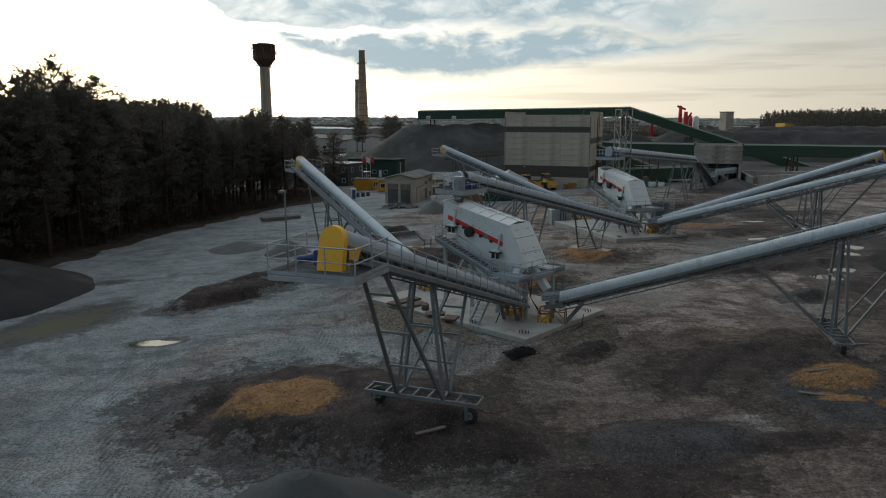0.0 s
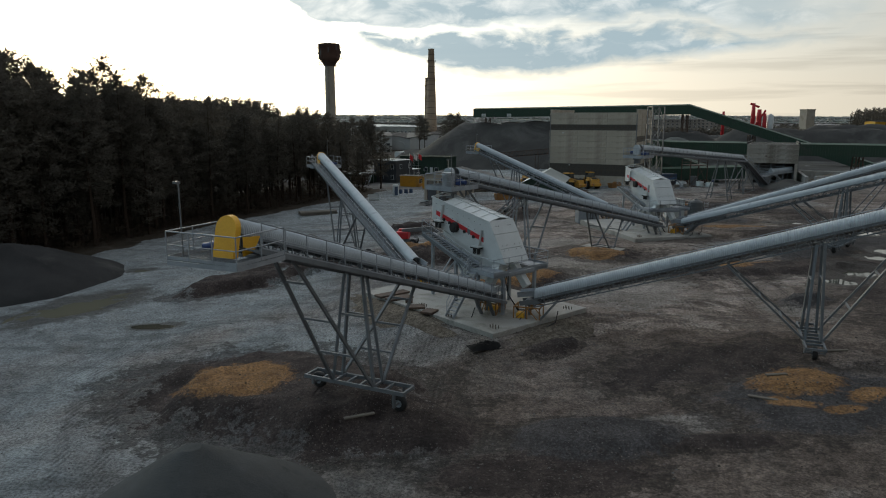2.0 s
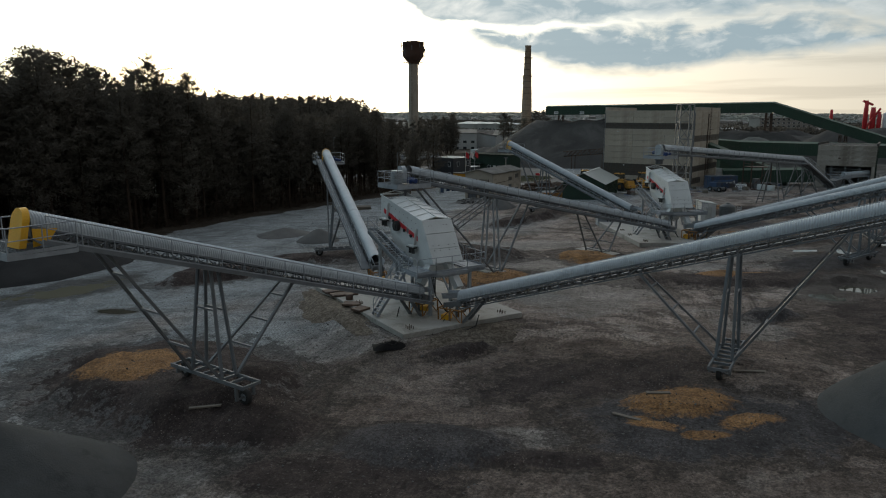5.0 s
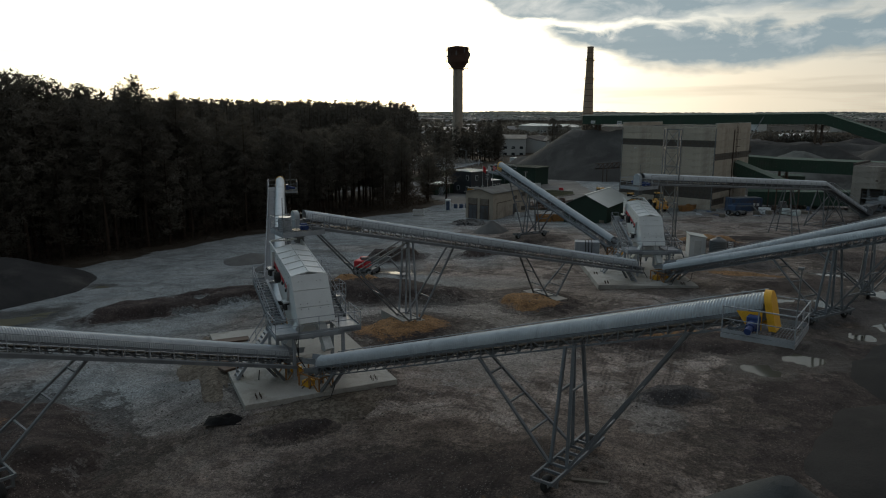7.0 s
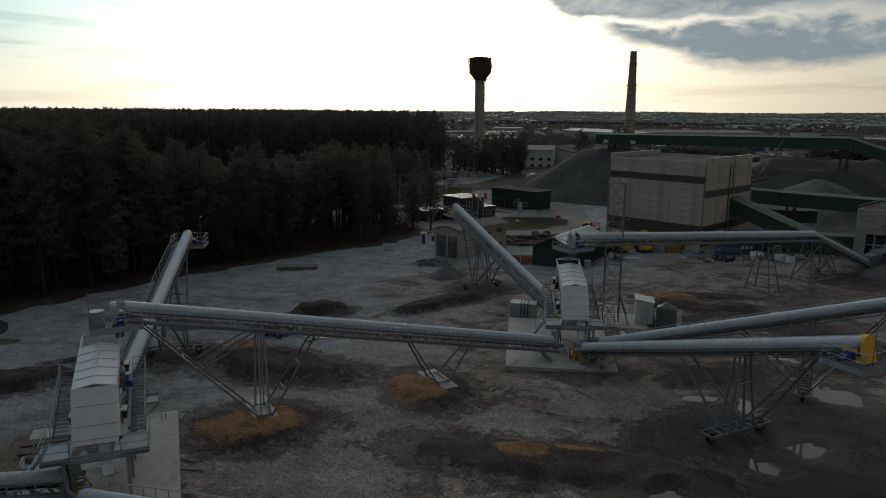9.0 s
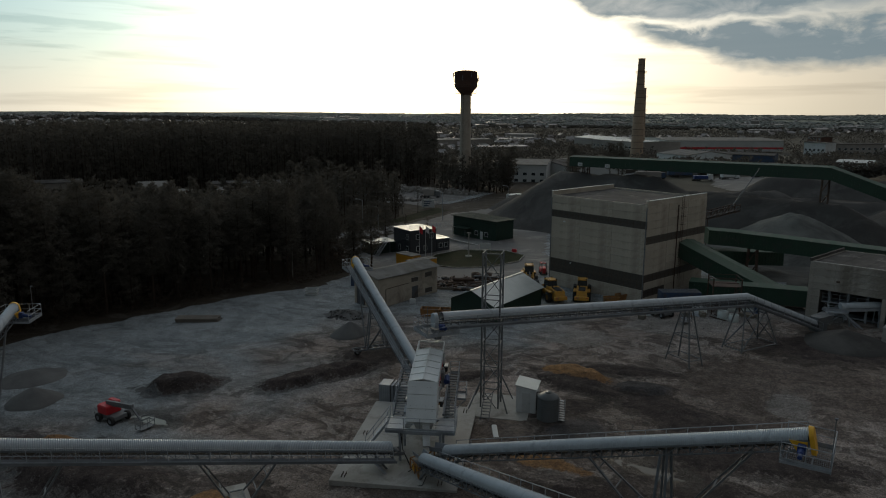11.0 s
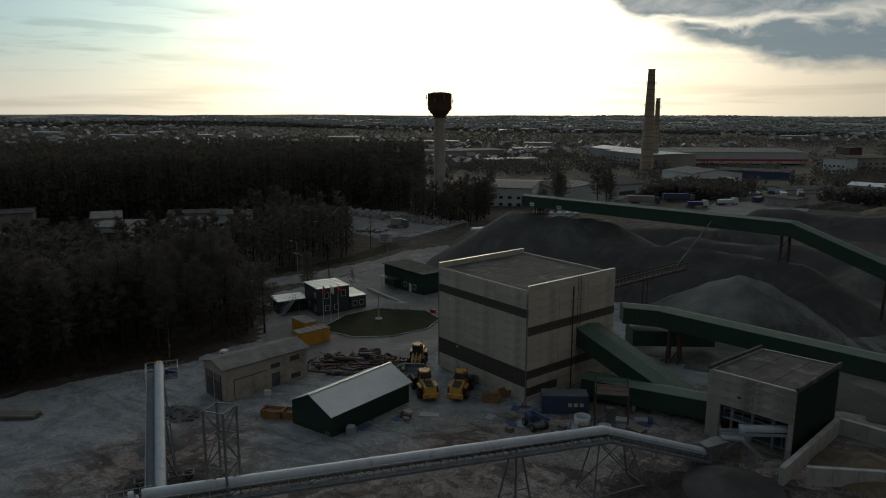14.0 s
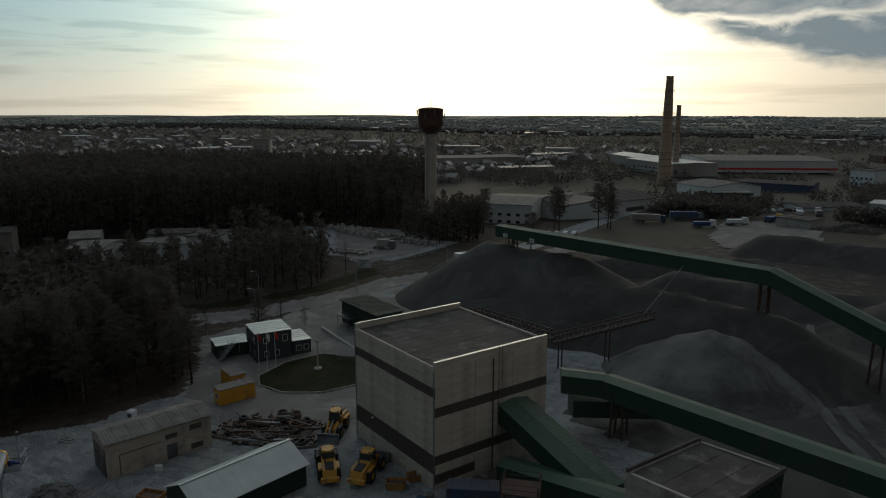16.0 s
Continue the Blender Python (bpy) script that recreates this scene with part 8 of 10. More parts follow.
def pine_parts(seed, h, clear, spread, limbs, tufts, size):
    rnd = random.Random(seed)
    tr, cr = Geo(), Geo()
    lean = Vector((rnd.uniform(-0.5, 0.5), rnd.uniform(-0.5, 0.5), 0))
    pts = [lean * (t * t) + Vector((0.15 * math.sin(t * 5 + seed), 0.15 * math.cos(t * 4 + seed), h * t)) for t in (0, 0.15, 0.35, 0.55, 0.75, 0.9, 1.0)]
    pts[0] = Vector((0, 0, -0.4))
    r0 = 0.011 * h
    rad = [r0 * 1.25, r0, r0 * 0.82, r0 * 0.62, r0 * 0.4, r0 * 0.2, r0 * 0.06]
    for i in range(6):
        tr.cyl(pts[i], pts[i + 1], rad[i], 7, rad[i + 1], False)

    def trunk_at(t):
        ts = (0, 0.15, 0.35, 0.55, 0.75, 0.9, 1.0)
        for i in range(6):
            if t <= ts[i + 1]:
                return pts[i].lerp(pts[i + 1], (t - ts[i]) / (ts[i + 1] - ts[i]))
        return pts[-1]

    for i in range(16):
        t = rnd.uniform(clear * 0.25, clear * 1.1)
        a = rnd.uniform(0, 6.28)
        b = trunk_at(t)
        tr.cyl(b, b + Vector((math.cos(a), math.sin(a), rnd.uniform(-0.2, 0.3))) * rnd.uniform(0.6, 1.8), 0.035, 4, 0.01, False)
    for i in range(limbs):
        t = clear + (0.99 - clear) * ((i + rnd.random()) / limbs)
        a = i * 2.4 + rnd.uniform(-0.5, 0.5)
        k = (t - clear) / (1 - clear)
        ln = spread * (1.0 - 0.66 * k ** 3) * (0.55 + 0.45 * min(1, k * 4)) * rnd.uniform(0.55, 1.15)
        rise = 0.12 + 0.75 * k + rnd.uniform(-0.15, 0.15)
        b = trunk_at(t)
        d = Vector((math.cos(a), math.sin(a), rise)).normalized()
        e = b + d * ln
        tr.cyl(b, e, 0.06 * (1.1 - k), 4, 0.012, False)
        m = max(2, int(tufts * ln / spread))
        for j in range(m):
            u = 0.30 + 0.75 * (j + rnd.random()) / m
            c = b + d * ln * u + Vector((rnd.gauss(0, 0.28), rnd.gauss(0, 0.28), rnd.gauss(0.1, 0.20))) * (0.5 + ln * 0.22)
            for q in range(15):
                blade(cr, c + Vector((rnd.gauss(0, 0.30), rnd.gauss(0, 0.30), rnd.gauss(0, 0.19))), size * rnd.uniform(0.35, 0.95), rnd, 0.34)
    for q in range(40):
        blade(cr, pts[-1] + Vector((rnd.gauss(0, 0.2), rnd.gauss(0, 0.2), -rnd.random() * 1.2)), size * 0.8, rnd)
    return tr.mesh("trunk", BARK), cr.mesh("crown", NEEDLE)


PINES = [pine_parts(s, h, c, sp, lb, tf, sz) for s, h, c, sp, lb, tf, sz in (
    (1, 24.0, 0.30, 4.4, 62, 13, 0.66), (2, 22.0, 0.24, 4.0, 62, 12, 0.64), (3, 24.8, 0.34, 4.7, 60, 14, 0.66), (4, 20.5, 0.22, 3.8, 60, 12, 0.64),
    (5, 23.0, 0.36, 4.8, 56, 15, 0.66), (6, 17.0, 0.12, 3.6, 60, 11, 0.62))]
SPRUCE = pine_parts(9, 13.0, 0.10, 2.7, 60, 8, 0.7)


def place_tree(x, y, k, s, rnd, label, category="pine tree", group="pine forest", fat=1.0):
    trunk, crown = SPRUCE if k < 0 else PINES[k]
    root = thing("pine_tree", Matrix.Translation((x, y, gz(x, y))) @ Euler((0, 0, rnd.uniform(0, 6.28))).to_matrix().to_4x4() @ Matrix.Diagonal((s * fat, s * fat, s, 1)), label, category, group)
    piece("trunk", trunk, root, Matrix.Identity(4))
    piece("crown", crown, root, Matrix.Identity(4))
    return root


def forest():
    rnd = random.Random(5)
    front = WOOD_NEAR[:10]

    def front_dist(x, y):
        best = 1e9
        for (x1, y1), (x2, y2) in zip(front, front[1:]):
            t = max(0, min(1, ((x - x1) * (x2 - x1) + (y - y1) * (y2 - y1)) / ((x2 - x1) ** 2 + (y2 - y1) ** 2)))
            best = min(best, math.hypot(x - x1 - t * (x2 - x1), y - y1 - t * (y2 - y1)))
        return best

    near, rest = [], []
    x = -170.0
    while x < -30:
        y = 44.0
        while y < 180:
            px, py = x + rnd.uniform(-1.5, 1.5), y + rnd.uniform(-1.5, 1.5)
            if in_poly(px, py, WOOD_NEAR):
                (near if front_dist(px, py) < 15.5 else rest).append((px, py))
            y += 3.7
        x += 3.7
    near.sort(key=lambda p: front_dist(*p))
    near, rest = near[:205], near[205:] + rest
    for i, (px, py) in enumerate(near):
        k = rnd.choice((0, 1, 2, 3, 4, 0, 1, 2, 5))
        s = rnd.uniform(0.88, 1.12)
        if front_dist(px, py) < 3.0 and rnd.random() < 0.3:
            k, s = 5, rnd.uniform(0.55, 0.85)
        s *= 1.0 - 0.33 * smooth(84, 142, py)
        if py > 150 and rnd.random() < 0.15:
            continue
        place_tree(px, py, k, s, rnd, "tall dark pine with a bare lower trunk at the forest edge")
    # the wood behind the edge, and the woods across the road
    far = []
    WOOD_RIGHT = [(290, 560), (330, 500), (420, 470), (560, 560), (560, 900), (400, 900), (330, 720)]
    TOWER_SIDE = [(-100, 326), (-86, 306), (-74, 300), (-63, 297), (-58, 312), (-63, 326), (-74, 332), (-96, 352)]
    OPEN = [(-190, 186), (-150, 160), (-104, 186), (-92, 212), (-104, 250), (-140, 256)]
    for poly, stp, lo, hi in ((WOOD_FAR, 4.4, 19.8, 24.4), (WOOD_MID, 5.6, 7.0, 12.5), (WOOD_RIGHT, 8.5, 17.0, 24.0), (TOWER_SIDE, 4.6, 5.0, 13.0)):
        x0, x1 = min(p[0] for p in poly), max(p[0] for p in poly)
        y0, y1 = min(p[1] for p in poly), max(p[1] for p in poly)
        x = x0
        while x < x1:
            y = y0
            while y < y1:
                px, py = x + rnd.uniform(-2.4, 2.4), y + rnd.uniform(-2.4, 2.4)
                if in_poly(px, py, poly) and not (in_poly(px, py, OPEN) and rnd.random() < 0.72):
                    far.append((px, py, rnd.uniform(4.5, 9.0) if in_poly(px, py, OPEN) else (rnd.uniform(lo, hi) - gz(px, py)) * (1.0 if poly is not WOOD_FAR else 0.55 + 0.45 * (1 - smooth(-135, -98, px)))))
                y += stp
            x += stp
    crowns, trunks = Geo(), Geo()
    for px, py, h in [(a, b, rnd.uniform(20.5, 26.5) * (1.0 - 0.42 * smooth(92, 145, b))) for a, b in rest] + far:
        zb = gz(px, py)
        trunks.cyl((px, py, zb - 0.3), (px + rnd.uniform(-0.4, 0.4), py, zb + h * 0.95), 0.20, 5, 0.06, False)
        foot = rnd.uniform(0.18, 0.40) if py < 180 else rnd.uniform(0.05, 0.22)
        wide = rnd.uniform(2.5, 3.4)
        for i in range(60):
            t = foot + (1 - foot) * rnd.random() ** 0.8
            r = wide * (1.0 - 0.80 * ((t - foot) / (1 - foot)) ** 1.5) * math.sqrt(rnd.random())
            a = rnd.uniform(0, 6.28)
            c = Vector((px + r * math.cos(a), py + r * math.sin(a), zb + h * t))
            for q in range(3):
                blade(crowns, c + Vector((rnd.gauss(0, 0.25), rnd.gauss(0, 0.25), rnd.gauss(0, 0.2))), rnd.uniform(0.6, 1.5), rnd, 0.62)
    solo("forest_crowns", crowns, NEEDLE, pose(0, 0, 0), "dense dark pine canopy behind the forest edge", "forest", kind="stuff")
    solo("forest_trunks", trunks, BARK, pose(0, 0, 0), "pine trunks inside the forest", "forest", kind="stuff")
    # undergrowth along the edge
    g = Geo()
    for i in range(1500):
        k = rnd.randrange(len(front) - 1)
        t = rnd.random()
        bx, by = front[k][0] + (front[k + 1][0] - front[k][0]) * t, front[k][1] + (front[k + 1][1] - front[k][1]) * t
        bx += rnd.uniform(-7, 0.8)
        by += rnd.uniform(-1, 1)
        zb = gz(bx, by)
        for q in range(9):
            c = Vector((bx + rnd.gauss(0, 0.5), by + rnd.gauss(0, 0.5), zb + 3.4 * rnd.random() ** 1.8))
            blade(g, c, rnd.uniform(0.4, 1.0), rnd, 0.13)
    solo("undergrowth", g, TWIG, pose(0, 0, 0), "brown scrub along the foot of the forest", "undergrowth", kind="stuff")


forest()


def lone_trees():
    rnd = random.Random(11)
    for x, y, k, s, lb in ((-25.2, 161.5, 3, 0.66, "dark pine beside the yellow containers"), (-31.0, 164.0, 5, 0.72, "young pine beside the yellow containers"), (-29.5, 161.0, 5, 0.6, "young pine at the forest corner"),
                           (-40.0, 190.5, 5, 0.55, "small pine between the office and the road"), (-24.0, 292.0, 0, 0.62, "pine in front of the grey hall"),
                           (-43.0, 352.0, 2, 0.72, "tall pine in front of the grey hall"), (-40.0, 350.0, 4, 0.70, "tall pine in front of the grey hall"), (-28.0, 362.0, 4, 0.78, "tall pine in front of the warehouse"),
                           (-25.0, 365.0, 2, 0.74, "tall pine in front of the warehouse"), (-22.0, 360.0, 0, 0.6, "pine in front of the warehouse"), (-70.0, 322.0, 2, 0.7, "dark pine below the water tower"),
                           (-64.0, 318.0, 1, 0.75, "dark pine below the water tower"), (-62.0, 322.0, 3, 0.8, "dark pine beside the road bend"), (-60.0, 318.0, 5, 0.9, "dark pine beside the road bend"), (-64.0, 330.0, 0, 0.75, "dark pine beside the road bend"),
                           (-60.0, 312.0, 5, 0.8, "dark pine beside the bag yard")):
        place_tree(x, y, k, s, rnd, lb, group="lone pines", fat=1.25)


lone_trees()


def bare_tree(x, y, h, seed, label="leafless birch with fine upright twigs"):
    rnd = random.Random(seed)
    tr, tw = Geo(), Geo()
    top = Vector((rnd.uniform(-0.3, 0.3), rnd.uniform(-0.3, 0.3), h))
    tr.cyl((0, 0, -0.3), top * 0.5, 0.011 * h, 7, 0.007 * h, False)
    tr.cyl(top * 0.5, top, 0.007 * h, 6, 0.01, False)
    for i in range(26):
        t = 0.25 + 0.72 * i / 26
        a = i * 2.4 + rnd.uniform(-0.4, 0.4)
        b = top * t
        d = Vector((math.cos(a) * 0.6, math.sin(a) * 0.6, 0.85)).normalized()
        ln = h * 0.26 * (1.1 - t) + 0.5
        e = b + d * ln
        tw.cyl(b, e, 0.035, 4, 0.01, False)
        for j in range(7):
            c = b + d * ln * rnd.uniform(0.3, 1.0)
            f = c + Vector((rnd.gauss(0, 0.4), rnd.gauss(0, 0.4), rnd.uniform(0.2, 0.7))) * ln * 0.4
            tw.cyl(c, f, 0.015, 3, 0.006, False)
    root = thing("bare_tree", at(x, y), label, "tree", "bare trees")
    part("trunk", tr, WALLS if seed % 2 else BARK, root)
    part("twig_crown", tw, TWIG, root)
    return root


for i, (x, y, h) in enumerate(((-35.5, 192.5, 7.0), (-30.0, 194.5, 6.0), (-62, 232, 12), (-64, 238, 13), (-61, 243, 11), (-70, 218, 12), (-78, 204, 12), (-86, 198, 11), (-94, 192, 12), (-104, 184, 11), (-112, 178, 12), (-46, 181, 8), (-31, 152, 9), (-34, 147, 10), (-84, 240, 14), (-88, 246, 15), (-80, 252, 13), (-92, 236, 13), (-96, 250, 14), (-104, 244, 13), (-76, 236, 11), (-110, 236, 14), (-118, 224, 14), (-126, 214, 13), (-100, 226, 12), (-134, 206, 13), (-14, 452, 9), (-5, 440, 8), (2, 446, 8), (10, 436, 8), (18, 430, 9))):
    bare_tree(x, y, h, 40 + i)


# ground taken up by halls, yards and roads beyond the plant
FOOTPRINTS = [[(-110, 350), (-30, 352), (-18, 446), (-80, 446)], [(-44, 470), (10, 470), (62, 520), (46, 582), (-30, 580)], [(30, 440), (66, 440), (70, 480), (34, 480)], [(-14, 376), (44, 396), (36, 418), (-20, 400)], [(-115, 690), (-60, 692), (40, 748), (-10, 845), (-115, 795)], [(-180, 760), (-78, 632), (-58, 662), (-112, 792)],
              [(-140, 260), (-62, 260), (-60, 322), (-140, 325)], [(-460, 540), (-225, 600), (-225, 720), (-460, 620)], [(110, 470), (240, 500), (240, 560), (110, 530)]]


def far_country():
    """Houses, roofs and woods of the town out to the hills."""
    rnd = random.Random(21)
    houses, roofs, woods, hills = Geo(), Geo(), Geo(), Geo()
    for i in range(4600):
        r = 480 + 2900 * rnd.random() ** 1.25
        a = radians(rnd.uniform(-48, 78))
        x, y = 30 - r * math.sin(a), 80 + r * math.cos(a)
        if noise.noise((x * 0.0022, y * 0.0022, 8)) < -0.08 and r > 800:
            continue
        if in_poly(x, y, WOOD_FAR) or (r < 820 and -190 < x < 130):
            continue
        if rnd.random() < 0.05:
            w, d, h, f = rnd.uniform(20, 60), rnd.uniform(12, 24), rnd.uniform(5, 9), 0.8
        else:
            w, d, h, f = rnd.uniform(6.5, 10), rnd.uniform(6, 8), rnd.uniform(3.2, 5.2), 2.6
        m = pose(x, y, gz(x, y) - 0.5, 0, 0, rnd.uniform(0, 180))
        houses.add([m @ Vector(p) for p in ((0, 0, 0), (w, 0, 0), (w, d, 0), (0, d, 0), (0, 0, h), (w, 0, h), (w, d, h), (0, d, h), (0, d / 2, h + f), (w, d / 2, h + f))], [(0, 1, 5, 4), (1, 2, 6, 9, 5), (2, 3, 7, 6), (3, 0, 4, 8, 7)])
        roofs.add([m @ Vector(p) for p in ((-0.4, -0.5, h - 0.2), (w + 0.4, -0.5, h - 0.2), (w + 0.4, d / 2, h + f + 0.1), (-0.4, d / 2, h + f + 0.1), (-0.4, d + 0.5, h - 0.2), (w + 0.4, d + 0.5, h - 0.2))], [(0, 1, 2, 3), (3, 2, 5, 4)])
    solo("town_houses", houses, WALLS, pose(0, 0, 0), "pale walls of the distant town", "town", kind="stuff")
    solo("town_roofs", roofs, ROOFS, pose(0, 0, 0), "roofs of the distant town", "town", kind="stuff")
    for i in range(90000):
        r = 330 + 3900 * rnd.random() ** 1.9
        a = radians(rnd.uniform(-50, 80))
        x, y = 30 - r * math.sin(a), 80 + r * math.cos(a)
        near = -130 < x < 120 and 330 < y < 840
        thick = noise.noise((x * 0.0035, y * 0.0035, 3)) + 0.5 * noise.noise((x * 0.015, y * 0.015, 6)) + 0.3 * noise.noise((x * 0.05, y * 0.05, 2))
        if math.hypot(x + 1480, y - 1130) < 800:
            thick += 0.8
        if thick < (0.04 if near else -0.36 if 850 < r < 2000 and x > -700 else -0.12 if r > 1400 else -0.08):
            continue
        if (x > -48 and y < 405) or in_poly(x, y, WOOD_FAR) or any(in_poly(x, y, f) for f in FOOTPRINTS):
            continue
        zb = gz(x, y)
        w, h = rnd.uniform(1.6, 3.4) * (1 + r / 1500), rnd.uniform(4.0, 9.0) * (1 - r / 9000)
        if r < 1500:
            for q in range(14):
                blade(woods, Vector((x + rnd.gauss(0, w * 0.4), y + rnd.gauss(0, w * 0.4), zb + h * (0.1 + 0.75 * rnd.random()))), rnd.uniform(0.12, 0.28) * h, rnd, 0.8)
            continue
        n = 4
        mid = [(x + w * math.cos(k * 6.283 / n + i) * rnd.uniform(0.5, 1.2), y + w * math.sin(k * 6.283 / n + i) * rnd.uniform(0.5, 1.2), zb + h * rnd.uniform(0.35, 0.8)) for k in range(n)]
        # trees past 1.7 km take the colour that holds the haze
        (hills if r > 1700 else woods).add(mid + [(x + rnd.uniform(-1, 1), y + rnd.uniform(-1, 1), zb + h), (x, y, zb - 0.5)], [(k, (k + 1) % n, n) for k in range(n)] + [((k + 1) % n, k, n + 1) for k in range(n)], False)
    solo("hill_woods", hills, HAZETREE, pose(0, 0, 0), "woods on the far hills with distance haze in their colour", "far woods", kind="stuff")
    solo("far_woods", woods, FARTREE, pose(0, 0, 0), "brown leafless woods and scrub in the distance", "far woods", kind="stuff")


far_country()

# ---- things in the yard ----
def lattice_mast():
    root = thing("lattice_mast", pose(26.95, 105.6, -0.05, 0, 0, 14), "tall galvanised square lattice mast on a concrete base", "mast")
    h, a = 16.4, 0.90
    for sx, sy in ((-1, -1), (1, -1), (1, 1), (-1, 1)):
        part("corner_post", Geo().beam((sx * a, sy * a, 0), (sx * a, sy * a, h), 0.15), STEEL, root)
    n = 7
    for i in range(n):
        z0, z1 = h * i / n, h * (i + 1) / n
        for k, (p, q) in enumerate((((-a, -a), (a, -a)), ((a, -a), (a, a)), ((a, a), (-a, a)), ((-a, a), (-a, -a)))):
            lo, hi = (p, q) if (i + k) % 2 else (q, p)
            part("brace", Geo().beam((*lo, z0), (*hi, z1), 0.075), STEEL, root)
            part("girt", Geo().beam((*p, z1), (*q, z1), 0.085), STEEL, root)
    for sx, sy in ((-1, -1), (1, -1), (1, 1), (-1, 1)):
        part("stay", Geo().beam((sx * a, sy * a, 3.2), (sx * 2.1, sy * 2.0, 0.02), 0.10), STEEL, root)
    g = Geo()
    for i in range(9):
        g.box(-0.4, 0.4, -1.5 - i * 0.24, -1.3 - i * 0.24, 2.0 - i * 0.22, 2.04 - i * 0.22)
    for x in (-0.42, 0.42):
        g.beam((x, -1.3, 2.1), (x, -3.6, 0.05), 0.06, 0.2)
    part("access_stair", g, STEEL, root)
    return root


lattice_mast()
concrete_pad(27.9, 105.6, 6.4, 6.0, 14, 0.22, "thin concrete base under the lattice mast", 0.8)


def kiosk():
    root = thing("control_kiosk", pose(29.9, 105.2, gz(30.5, 106), 0, 0, 12), "small white control kiosk with a sloping roof", "kiosk")
    w, d = 2.0, 2.5
    g = Geo().prism([(0, 0), (w, 0), (w, 2.55), (0, 2.85)], 0, d)
    part("body", g, WHITE, root)
    g = Geo().prism([(-0.12, 2.87), (w + 0.12, 2.53), (w + 0.12, 2.60), (-0.12, 2.94)], -0.12, d + 0.12)
    part("roof", g, PALEROOF, root)
    part("door", Geo().box(0.6, 1.45, -0.04, 0, 0.1, 2.15), LIGHTGREY, root)
    part("door_handle", Geo().box(1.32, 1.36, -0.09, -0.04, 1.0, 1.15), STEEL, root)
    g = Geo().rail([(w + 0.05, 0.4, 0.2), (w + 0.05, 0.4, 2.2), (w + 0.6, 0.4, 2.3)], 0.05)
    part("pipe", g, RUBBER, root)
    return root


kiosk()


def water_tank():
    root = thing("water_tank", pose(33.3, 105.2, gz(33.3, 105.2)), "grey-green round plastic water tank with ribs", "tank")
    prof = [(0, 0), (1.08, 0)]
    for i in range(10):
        prof += [(1.08, 0.22 * i + 0.04), (1.02, 0.22 * i + 0.08), (1.08, 0.22 * i + 0.2)]
    prof += [(1.0, 2.35), (0.5, 2.62), (0.3, 2.66)]
    part("body", Geo().turned(prof, 26), PLASTIC, root)
    part("lid", Geo().turned([(0, 2.8), (0.3, 2.78), (0.33, 2.62)], 18), PLASTIC, root)
    g = Geo()
    for i in range(9):
        g.box(1.2, 1.75, 0.1 - 0.3, 0.4 - 0.3, 0.25 * i + 0.1, 0.25 * i + 0.14)
    g.beam((1.2, -0.2, 0), (1.2, -0.2, 2.4), 0.05)
    g.beam((1.75, -0.2, 0), (1.75, -0.2, 2.4), 0.05)
    part("ladder", g, GALV, root)
    return root


water_tank()


def cable_crate():
    root = thing("metal_crate", pose(16.0, 101.2, gz(17, 101), 0, 0, 14), "grey corrugated metal crate with black pipes", "crate")
    g = Geo().block(0, 3.1, 0, 1.7, 0, 2.2, 0.03)
    for i in range(14):
        g.box(0.1 + i * 0.21, 0.2 + i * 0.21, -0.04, 1.74, 0.1, 2.1)
    part("body", g, GALV, root)
    for x in (1.3, 1.7, 2.1):
        part("pipe", Geo().rail([(x, -0.1, 0.1), (x, -0.1, 2.25), (x, 1.7, 2.28)], 0.05), RUBBER, root)
    return root


cable_crate()


def boom_lift(x, y, yaw, paint, label, reach=4.6, z=None):
    root = thing("boom_lift", at(x, y, z, yaw), label, "boom lift", "boom lifts")
    g = Geo().block(-1.3, 1.3, -0.75, 0.75, 0.45, 0.85, 0.06)
    part("chassis", g, STEEL, root)
    for wx in (-0.95, 0.95):
        for wy in (-0.95, 0.95):
            wh = piece("wheel", WHEEL_T, root, Matrix.Translation((wx, wy, 0.48)) @ Euler((math.pi / 2, 0, 0)).to_matrix().to_4x4() @ Matrix.Diagonal((0.92, 0.92, 1, 1)))
            piece("rim", WHEEL_R, wh, Matrix.Identity(4))
    part("turntable", Geo().block(-1.35, 0.3, -0.85, 0.85, 0.9, 1.75, 0.12), paint, root)
    part("engine_hood", Geo().block(-1.2, 0.2, 0.3, 0.9, 1.3, 2.0, 0.12), paint, root)
    part("lower_boom", Geo().beam((-0.6, -0.15, 1.9), (reach * 0.75, -0.15, 2.35), 0.30, 0.36), paint if paint is BLUE2 else STEEL, root)
    part("upper_boom", Geo().beam((reach * 0.75, -0.15, 2.15), (-0.3, -0.15, 1.75), 0.22, 0.26), STEEL, root)
    part("jib", Geo().beam((reach * 0.72, -0.15, 2.25), (reach, -0.15, 1.1), 0.16), STEEL, root)
    g = Geo()
    for z2 in (0.45, 1.0, 1.5):
        g.rail([(reach, -0.8, z2), (reach + 0.8, -0.8, z2), (reach + 0.8, 0.8, z2), (reach, 0.8, z2), (reach, -0.8, z2)], 0.03)
    for px in (reach, reach + 0.8):
        for py in (-0.8, 0, 0.8):
            g.cyl((px, py, 0.4), (px, py, 1.5), 0.025, 6)
    g.box(reach, reach + 0.8, -0.8, 0.8, 0.4, 0.45)
    part("basket", g, STEEL, root, "railed work basket")
    return root


boom_lift(-6.9, 86.5, -2, RED, "red articulated boom lift parked in the yard")
boom_lift(36.4, 146.6, -35, BLUE2, "blue articulated boom lift beside the crusher house", 4.2)


